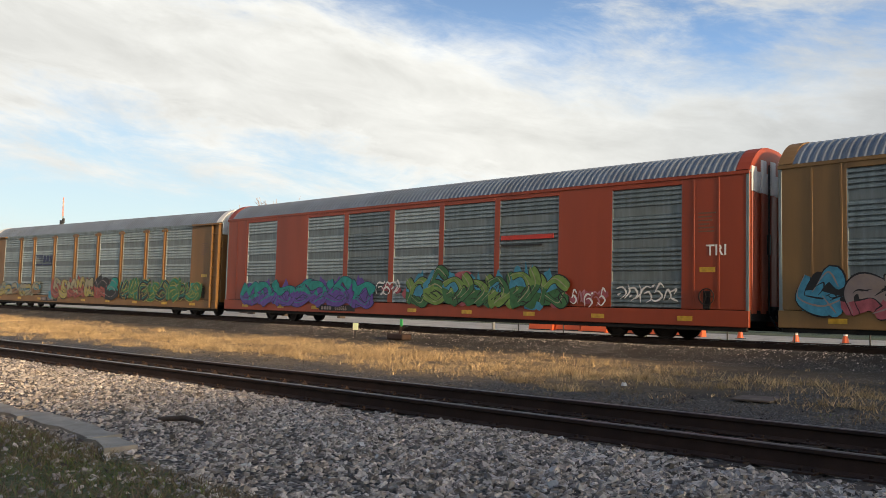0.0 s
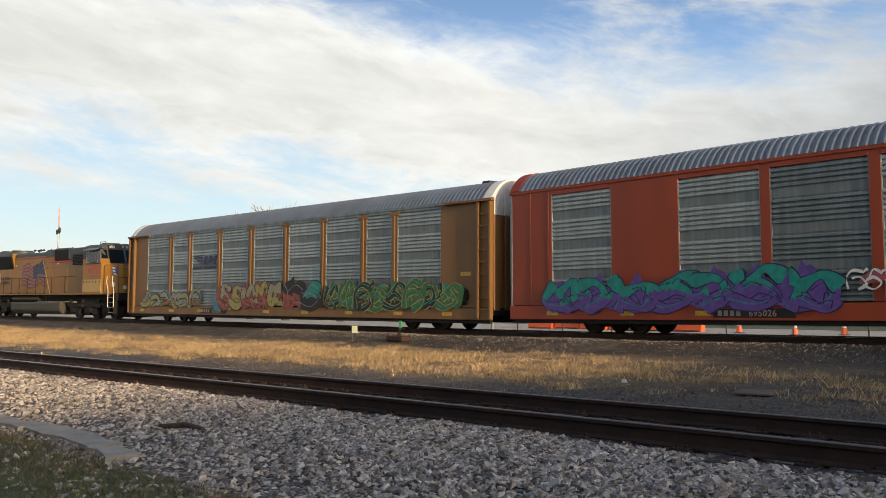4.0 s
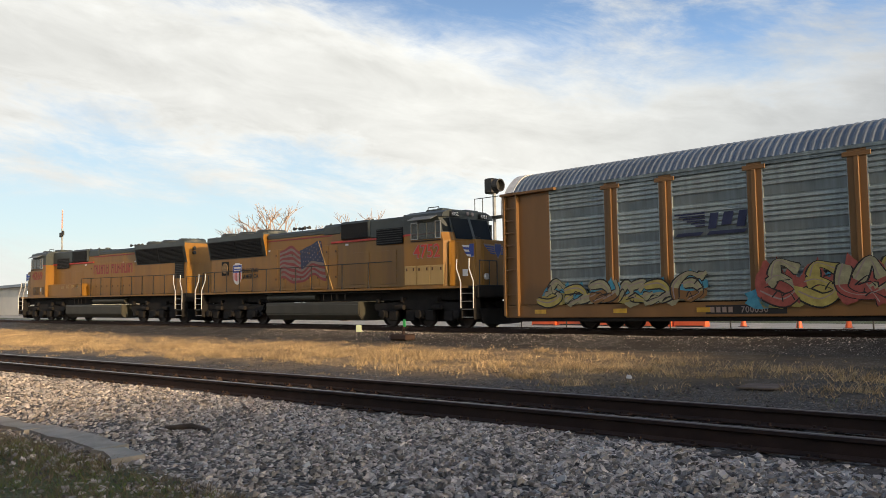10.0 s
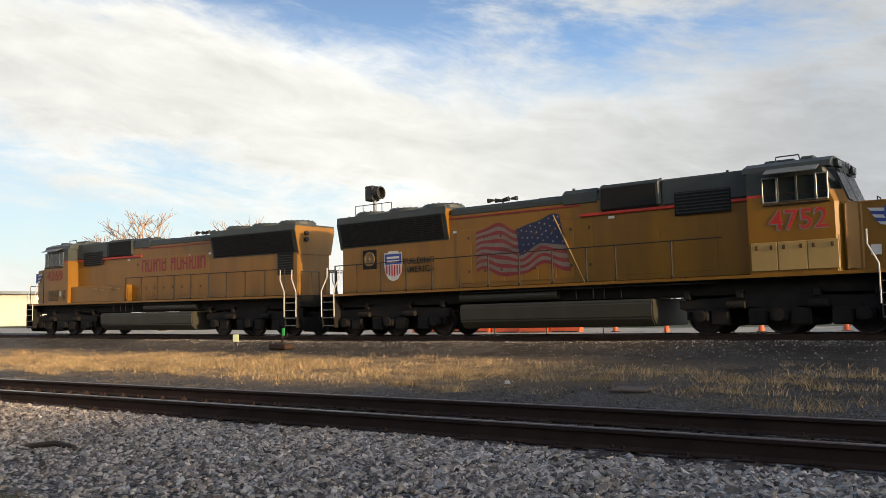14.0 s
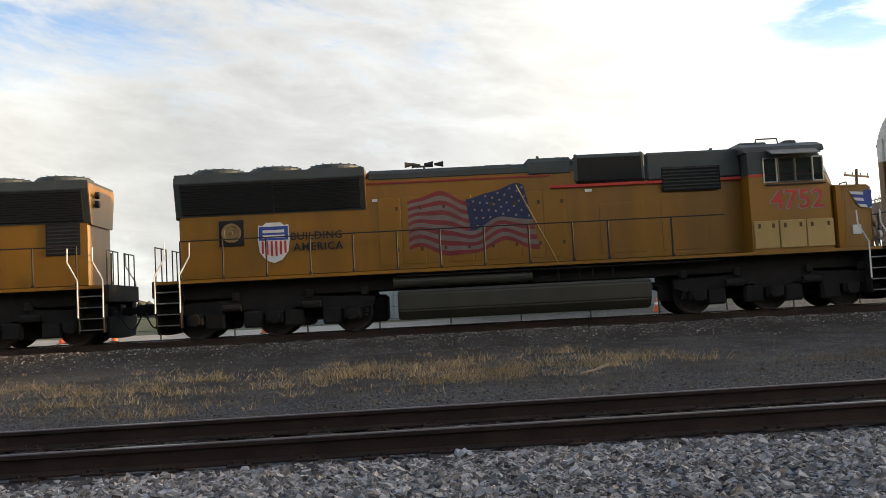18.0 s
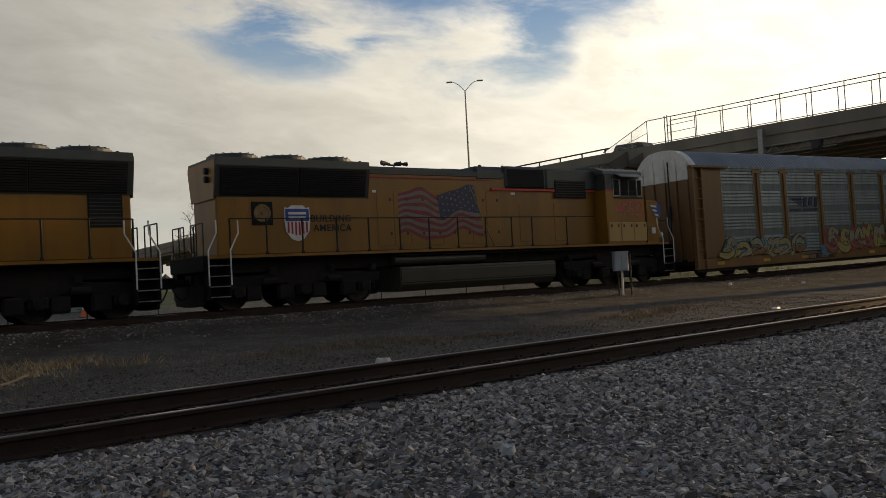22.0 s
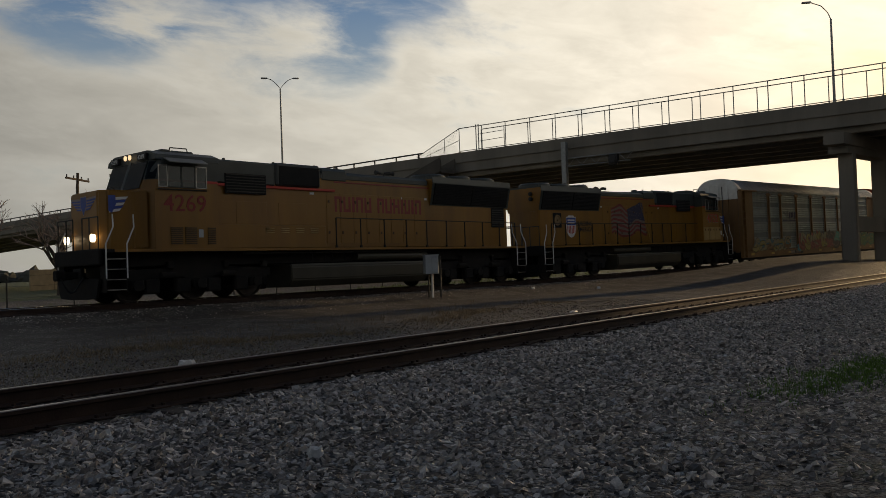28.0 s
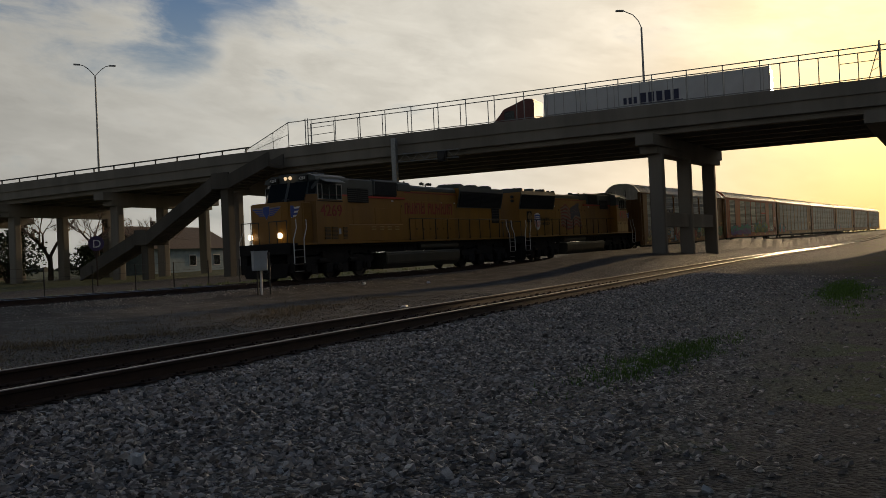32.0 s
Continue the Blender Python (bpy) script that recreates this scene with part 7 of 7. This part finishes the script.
# buried concrete slab by the grass
KERB = mat("kerb_concrete", (0.42, 0.37, 0.30), 0.85, 0, 0.2, 3, 0.3, 30, (0.2, 0.16, 0.12), 0.5)
T = thing("concrete_edge", "broken half-buried concrete edging beside the grass", "kerb")
edge = [(-17.5, 4.15), (-14.6, 4.13), (-12.05, 4.11), (-10.86, 4.09), (-9.66, 4.07), (-8.71, 3.97), (-7.95, 3.82)]
rng = random.Random(5)
for (xa, ya), (xb, yb) in zip(edge[:-1], edge[1:]):
    bm = bmesh.new()
    top, low = [], []
    for f, side in ((0.01, -1), (0.35, -1), (0.7, -1), (0.99, -1), (0.99, 1), (0.6, 1), (0.3, 1), (0.01, 1)):
        x, y = xa + (xb - xa) * f, ya + (yb - ya) * f + side * rng.uniform(0.13, 0.21)
        z = ground_z(x, y) + rng.uniform(0.035, 0.06)
        top.append(bm.verts.new((x, y, z)))
        low.append(bm.verts.new((x, y, z - 0.2)))
    for k in range(8):
        bm.faces.new((low[k], low[(k + 1) % 8], top[(k + 1) % 8], top[k]))
    bm.faces.new(top)
    bm.faces.new(low[::-1])
    part("kerb_block", bm, KERB, T)


def utility_pole(x, y, h, yaw, lean=0.0, transformer=False, r=0.14):
    T = thing("utility_pole", "weathered wooden utility pole with a crossarm", "utility pole", pose(x, y, ground_z(x, y), 0, lean, yaw), group="utility poles")
    bm = bmesh.new()
    tube(bm, (0, 0, -0.5), (0, 0, h), r * 1.25, r * 0.8, n=10)
    part("pole", bm, POLEWOOD, T)
    bm = bmesh.new()
    box(bm, -1.2, 1.2, -0.06, 0.06, h - 0.6, h - 0.45, 0.01)
    arm = part("crossarm", bm, POLEWOOD, T)
    bm = bmesh.new()
    for o in (-1.1, -0.4, 0.4, 1.1):
        lathe(bm, [(0, 0.03), (0.06, 0.06), (0.10, 0.05), (0.16, 0.06), (0.20, 0.03)], (o, 0, h - 0.45), 'z', 8)
    part("insulator", bm, mat("insulator_grey", (0.25, 0.24, 0.23), 0.3), arm)
    if transformer:
        bm = bmesh.new()
        lathe(bm, [(0, 0.22), (0.05, 0.25), (0.8, 0.25), (0.85, 0.18)], (0.38, 0, h - 2.2), 'z', 14)
        part("transformer", bm, CABINET, T)


utility_pole(-38, 84, 11.5, 10, 0, True, 0.16)
utility_pole(36.5, 63.2, 9.6, 15, 3.0)
utility_pole(66, 86, 8.0, 0, 4)
utility_pole(150, 42, 7.0, 20)
utility_pole(118, 52, 9.0, 0)

# signal mast behind the train
T = thing("railway_signal", "tall railway signal with a round hood and a railed platform", "railway signal", pose(-29.8, 34.2, ground_z(-29.8, 34.2) + 0.9))
bm = bmesh.new()
tube(bm, (0, 0, -1.2), (0, 0, 6.9), 0.09, n=10)
part("mast", bm, GALVPIPE, T)
bm = bmesh.new()
box(bm, -0.45, 0.12, -0.3, 0.3, 6.25, 7.05, 0.06)
hd = part("signal_head", bm, DARKSTEEL, T)
bm = bmesh.new()
lathe(bm, [(0, 0.34), (0.35, 0.34), (0.35, 0.28), (0.05, 0.26)], (0.12, 0, 6.65), 'x', 18)
part("signal_hood", bm, DARKSTEEL, hd)
bm = bmesh.new()
box(bm, -1.0, 1.6, -0.5, 0.5, 4.95, 5.0, 0.01)
for x in (-0.95, -0.4, 0.9, 1.55):
    tube(bm, (x, -0.48, 5.0), (x, -0.48, 6.0), 0.02, n=6)
pipe(bm, [(-0.95, -0.48, 6.0), (1.55, -0.48, 6.0)], 0.02)
part("platform", bm, DARKSTEEL, T)

# thin mast far left
T = thing("radio_mast", "slender mast with a red-topped aerial", "mast", pose(-111, 44, ground_z(-111, 44)))
bm = bmesh.new()
tube(bm, (0, 0, 0), (0, 0, 11.2), 0.14, 0.10, n=8)
part("mast_pole", bm, GALVPIPE, T)
bm = bmesh.new()
tube(bm, (0, 0, 11.2), (0, 0, 13.6), 0.10, 0.08, n=8)
part("aerial", bm, mat("aerial_red", (0.75, 0.30, 0.26), 0.5), T)
bm = bmesh.new()
box(bm, -0.55, 0.1, -0.15, 0.15, 10.1, 10.7, 0.05)
box(bm, 0.1, 0.5, -0.1, 0.1, 10.3, 10.9, 0.05)
part("lamp_cluster", bm, DARKSTEEL, T)


def bare_tree(x, y, h, seed, spread=1.0):
    """A leafless tree: tapered trunk, limbs and fine twigs."""
    T = thing("bare_tree", "leafless tree with fine twigs, sunlit paleness put into their colour", "tree", pose(x, y, ground_z(x, y)), group="bare trees")
    rng = random.Random(seed)
    bt, bl, bw = bmesh.new(), bmesh.new(), bmesh.new()
    def grow(p, d, l, r, depth):
        q = p + d * l
        tube(bt if depth == 0 else bl if depth < 3 else bw, p, q, r, r * 0.68, n=7 if depth < 2 else 4 if depth < 4 else 3, caps=False)
        if depth == 6:
            return
        for k in range(3 if depth in (0, 1, 4) else 2):
            e = Vector((rng.gauss(0, 1), rng.gauss(0, 1), rng.gauss(0, 0.6)))
            nd = (d + e * 0.42 * spread + Vector((0, 0, 0.10))).normalized()
            grow(q - d * l * rng.uniform(0, 0.25), nd, l * rng.uniform(0.62, 0.86), max(r * 0.62, 0.017), depth + 1)
    grow(Vector((0, 0, -0.2)), Vector((0, 0, 1)), h * 0.24, h * 0.028, 0)
    part("trunk", bt, BARK, T)
    part("branch_frame", bl, BARK, T)
    part("twig_crown", bw, SUNLITTWIG, T)


# brown raised to a pinkish pale, so the colour carries sunlight on the twigs
SUNLITTWIG = mat("twigs", (0.34, 0.25, 0.20), 0.9, 0, 0.2, 6, 0)
for i, (x, y, h) in enumerate(((-62, 44, 9.6), (-69, 45, 9.0), (-75, 48, 9.4), (-57, 46, 8.8), (38, 68, 9.0), (31, 66, 8.0), (45, 74, 9.5), (70, 84, 10.0), (58, 92, 10.0), (78, 78, 9.0), (-150, 60, 9), (64, 70, 8.0))):
    bare_tree(x, y, h * (1.45 if x < 0 else 1.25), 40 + i, 1.15)

def shrub(x, y, h, w, seed):
    """An evergreen bush: short stems and a ragged crown of small clumps."""
    T = thing("shrub", "dark evergreen bush under the bridge", "bush", pose(x, y, ground_z(x, y)), group="bushes under the bridge")
    rng = random.Random(seed)
    bm = bmesh.new()
    for k in range(4):
        tube(bm, (rng.uniform(-.2, .2), rng.uniform(-.2, .2), -0.2), (rng.uniform(-1, 1) * w * 0.4, rng.uniform(-1, 1) * w * 0.4, h * 0.7), 0.09, 0.03, n=6)
    part("stem", bm, BARK, T)
    n = 900
    V, F = [], []
    for k in range(n):
        a, q = rng.uniform(0, 6.28), rng.random() ** 0.5
        zz = rng.random()
        env = w * (0.45 + 0.55 * math.sin(math.pi * min(zz * 0.85 + 0.12, 1))) * (0.8 + 0.3 * math.sin(a * 3 + seed))
        c = Vector((math.cos(a) * q * env, math.sin(a) * q * env, h * (0.12 + 0.88 * zz)))
        r = rng.uniform(0.10, 0.26)
        for _ in range(3):
            d, e = Vector((rng.gauss(0, 1), rng.gauss(0, 1), rng.gauss(0, 1))).normalized() * r, Vector((rng.gauss(0, 1), rng.gauss(0, 1), rng.gauss(0, 1))).normalized() * r * 0.6
            k0 = len(V)
            V += [c + d, c + e, c - d, c - e]
            F.append((k0, k0 + 1, k0 + 2, k0 + 3))
    me = bpy.data.meshes.new("crown")
    me.from_pydata([tuple(v) for v in V], [], F)
    me.materials.append(mat("evergreen_leaf", (0.045, 0.060, 0.025), 0.7, 0, 0.3, 2, 0, 30, island=0.5))
    ob = new("crown", me)
    ob.parent = T


for k, (x, y, h, w) in enumerate(((66, 86, 5.6, 3.4), (72, 92, 6.2, 3.6), (60, 84, 4.4, 2.6), (78, 84, 5.0, 3.0), (70, 78, 3.6, 2.2))):
    shrub(x, y, h, w, 60 + k)
T = thing("boundary_wall", "low tan rendered wall behind the bridge columns", "wall")
for k in range(9):
    part("wall_panel", one_box(52 + k * 3.0, 54.96 + k * 3.0, 99.9, 100.1, -0.3, 2.3, 0.02), mat("tan_render", (0.30, 0.25, 0.17), 0.85, 0, 0.15, 1.5, 0.1, 20, (0.18, 0.15, 0.10), 0.5), T)

# long metal shed, house and fence behind the tracks
SHED = mat("shed_metal", (0.20, 0.25, 0.29), 0.5, 0.2, 0.12, 0.6, 0.1, 20, (0.14, 0.15, 0.15), 0.4, streak=True)
T = thing("metal_shed", "long blue-grey metal storage shed", "shed")
sheet = mesh_of("wall_sheet", one_box(0, 0.96, 57.94, 58.0, 0.0, 3.6, 0.012), SHED)
for k in range(28):
    same("wall_sheet", sheet, T, (-7.0 + k, 0.02 * (k % 2), -0.25))
bm = bmesh.new()
box(bm, -7.0, 21.0, 58.03, 66.0, -0.5, 3.3)
part("shed_body", bm, SHED, T)
bm = bmesh.new()
prism(bm, [(57.8, 3.35), (66.2, 3.35), (62, 3.7)], -7.2, 21.2, 'x')
part("shed_roof", bm, ROOFMETAL, T)

T = thing("house", "low blue-grey house with a brown shingle roof", "house")
bm = bmesh.new()
box(bm, 77, 92, 76, 86, -0.2, 3.3)
part("house_wall", bm, mat("house_siding", (0.22, 0.30, 0.34), 0.7, 0, 0.15, 2, 0.2, 30), T)
bm = bmesh.new()
prism(bm, [(75.2, 3.25), (86.8, 3.25), (81, 6.3)], 76.2, 92.8, 'x')
rf = part("house_roof", bm, mat("shingle_brown", (0.15, 0.11, 0.085), 0.9, 0, 0.2, 4, 0.4, 20), T)
bm = bmesh.new()
box(bm, 83, 83.5, 80.8, 81.3, 6.0, 7.0, 0.02)
part("vent_pipe", bm, DARKSTEEL, rf)
for x in (79, 84, 88.5):
    bm = bmesh.new()
    box(bm, x, x + 1.3, 75.93, 76.0, 1.1, 2.5, 0.02)
    w_ = part("window", bm, WHITEPAINT, T)
    bm = bmesh.new()
    box(bm, x + 0.1, x + 1.2, 75.90, 75.93, 1.2, 2.4, 0.01)
    part("pane", bm, GLASSDARK, w_)

T = thing("round_sign", "round dark sign with a white letter D on a post", "sign", pose(47.5, 52.0, ground_z(47.5, 52.0), 0, 0, -42))
bm = bmesh.new()
tube(bm, (0, 0, 0), (0, 0, 2.8), 0.05, n=8)
part("sign_post", bm, RAILRUST, T)
bm = bmesh.new()
lathe(bm, [(-0.03, 0.55), (-0.01, 0.57), (0.0, 0.55)], (0, -0.06, 3.2), 'y', 28)
part("sign_disc", bm, mat("sign_purple", (0.05, 0.03, 0.10), 0.5), T)
letters("sign_letter", "D", 0.85, WHITEPAINT, T, face_front(-0.28, -0.10, 2.90))

# orange barriers and cones on the road behind the train
ORANGE = mat("barrier_orange", (0.70, 0.12, 0.03), 0.5, 0, 0.1, 2, 0.03, 30)
bm = bmesh.new()
prism(bm, [(-0.28, 0), (0.28, 0), (0.20, 0.35), (0.10, 0.95), (-0.10, 0.95), (-0.20, 0.35)], -0.9, 0.9, 'x')
bar_mesh = mesh_of("barrier_body", bm, ORANGE)
for k in range(6):
    T = thing("road_barrier", "orange plastic road barrier", "barrier", pose(-33 + k * 1.95, 42.5 + 0.15 * (k % 2), ground_z(-33 + k * 1.95, 42.5)), group="orange road barriers")
    same("barrier_body", bar_mesh, T)
    same("barrier_foot", mesh_of("barrier_foot", one_box(-0.8, 0.8, -0.3, 0.3, 0, 0.06, 0.01), BLACK), T)
for x, y in ((-17.2, 42), (-15.0, 42.3), (-12.5, 42), (-20.5, 43), (-8.8, 42.2), (-5.5, 42.0), (14, 43)):
    T = thing("traffic_cone", "orange traffic cone with a white band", "traffic cone", pose(x, y, ground_z(x, y)), group="traffic cones")
    bm = bmesh.new()
    lathe(bm, [(0.03, 0.17), (0.45, 0.08), (0.75, 0.03)], (0, 0, 0), 'z', 14)
    part("cone", bm, ORANGE, T)
    bm = bmesh.new()
    lathe(bm, [(0.36, 0.107), (0.50, 0.078)], (0, 0, 0), 'z', 14)
    part("band", bm, WHITEPAINT, T)
    bm = bmesh.new()
    box(bm, -0.2, 0.2, -0.2, 0.2, 0, 0.035, 0.008)
    part("cone_foot", bm, BLACK, T)
T = thing("wire_fence", "wire fence with steel posts beyond the track", "fence")
bm = bmesh.new()
tube(bm, (0, 0, -0.2), (0, 0, 1.5), 0.035, n=6)
fm = mesh_of("fence_post", bm, DARKSTEEL)
for k in range(44):
    same("fence_post", fm, T, (-30 + k * 3.0, 36.5, ground_z(-30 + k * 3.0, 36.5)))
bm = bmesh.new()
for z in (0.5, 1.0, 1.45):
    for k in range(43):
        x = -30 + k * 3.0
        tube(bm, (x, 36.5, ground_z(x, 36.5) + z), (x + 3, 36.5, ground_z(x + 3, 36.5) + z), 0.008, n=4, caps=False)
part("fence_wire", bm, DARKSTEEL, T)

# far building at the left edge and a low line of trees on the horizon
T = thing("low_building", "low pale warehouse beyond the track", "warehouse")
bm = bmesh.new()
box(bm, -190, -128, 52, 70, 0, 5.5)
part("warehouse_wall", bm, mat("warehouse_wall", (0.55, 0.52, 0.46), 0.8, 0, 0.1, 0.3, 0.1, 10), T)
bm = bmesh.new()
box(bm, -191, -127, 51, 71, 5.5, 5.9)
part("warehouse_roof", bm, ROOFMETAL, T)


def far_woods():
    rng = random.Random(77)
    rows = []
    for k in range(2600):
        a = rng.uniform(-1.5, 1.55)
        d = rng.uniform(330, 420)
        x, y = math.sin(a) * d, math.cos(a) * d
        s = rng.uniform(1.2, 2.6)
        rows.append((x, y, rng.uniform(0.5, 5.0) * (0.5 + 0.5 * abs(math.sin(a * 9) + 0.4 * math.sin(a * 31))), s * 1.3, s * 1.3, s, rng.uniform(0, 6)))
    scatter("far_woods", "dark line of trees on the horizon", "trees", mat("far_foliage", (0.06, 0.06, 0.045), 0.9, 0, 0.3, 0.5, 0, island=0.35), ICO_V, ICO_F, rows)


far_woods()


# added out of view: dims the sky light on the train's near side
def sky_screen_behind():
    rng = random.Random(78)
    rows = []
    for k in range(5200):
        a = rng.uniform(math.radians(118), math.radians(262))
        d = rng.uniform(26, 34)
        s = rng.uniform(0.5, 1.1)
        rows.append((math.sin(a) * d, math.cos(a) * d, rng.uniform(-0.5, 14.0), s * 1.3, s * 1.2, s, rng.uniform(0, 6)))
    scatter("sky_screen_behind", "unseen hedge and trees added behind the camera to cut sky light", "trees", mat("far_foliage", (0.06, 0.06, 0.045)), ICO_V, ICO_F, rows)


sky_screen_behind()


# unseen trees, added to stop low sun from coming in under the bridge
def sun_screen_beyond_bridge():
    rng = random.Random(79)
    rows = []
    for k in range(7500):
        x, y = rng.uniform(118, 150), rng.uniform(-50, -6.8)
        s = rng.uniform(0.7, 1.3)
        rows.append((x, y, 1.5 + 17.2 * rng.random(), s * 1.2, s * 1.2, s, rng.uniform(0, 6)))
    scatter("sun_screen_woods", "unseen trees added beyond the bridge to keep sun off the ground", "trees", mat("far_foliage", (0.06, 0.06, 0.045)), ICO_V, ICO_F, rows)


sun_screen_beyond_bridge()


# ---- what moves ----
def train_s(t):
    """Distance of the coupling between the engines along the far track."""
    slack = 1.15 - 0.85 * ss(1.5, 5.5, t) - 0.08 * ss(10, 17, t) - 0.85 * ss(15.5, 23.5, t)
    drift = np.interp(t, (0, 1, 1.6, 2.5, 4.5, 5.5, 7, 9, 12, 16, 18, 20, 22, 23, 24.5, 27, 32), (0, -0.3, -0.5, -0.5, -0.2, 0, 0, -0.15, 0, 0, 0.08, 0.22, 0.42, 0.47, 0.43, 0.43, 0.5))
    return float(-91.22 + 5.022 * t - 0.01815 * t * t + slack + drift)


def run_in(t):
    """The cars close up on the engines as the slack between the couplers runs in."""
    return float(np.interp(t, (0, 7, 8, 9, 10, 11, 12.5, 32), (0, 0.03, -0.06, -0.08, -0.16, -0.26, -0.32, -0.34)))


def vehicle_pose(s, half):
    a, b = far_track(s - half), far_track(s + half)
    dx, dy, dz = b[0] - a[0], b[1] - a[1], b[2] - a[2]
    yaw = math.degrees(math.atan2(dy, dx))
    tilt = math.degrees(math.atan2(dz, math.hypot(dx, dy)))
    return pose((a[0] + b[0]) / 2, (a[1] + b[1]) / 2, (a[2] + b[2]) / 2, 0, -tilt, yaw)


def motions():
    for ob, offset, half, length in TRAIN:
        walk(ob, [(t / 2, vehicle_pose(train_s(t / 2) + offset + (run_in(t / 2) if length == RACK else 0.0), half)) for t in range(0, 65)])
    for w, r in WHEELS:
        base = w.location.copy()
        rows = []
        n = 240
        for k in range(n + 1):
            t = 32.0 * k / n
            rows.append((t, Matrix.Translation(base) @ Matrix.Rotation((train_s(t) - train_s(0)) / r, 4, 'Y')))
        walk(w, rows)
    lane, lane_down = 68.4, 63.4
    def on_bridge(x, y):
        return pose(x, y, deck_z(y) - 1.10)
    walk(truck, [(t, on_bridge(lane, y)) for t, y in ((0.0, -106.8), (20.0, -106.8), (25.0, -78.0), (29.0, -21.05), (30.0, -6.5), (31.0, 8.1), (32.0, 22.7))])
    for ob, rows in ((car_one, ((0.0, 150.0), (15.4, 150.0), (22.4, 38.9), (22.8, 31.9), (23.2, 24.9), (30.0, -92.0), (32.0, -112.0))),
                     (car_two, ((0.0, 160.0), (22.5, 160.0), (29.6, 31.0), (30.4, 16.6), (32.0, -12.0)))):
        walk(ob, [(t, on_bridge(lane_down, y) @ pose(0, 0, 0, 0, 0, 180)) for t, y in rows])


motions()
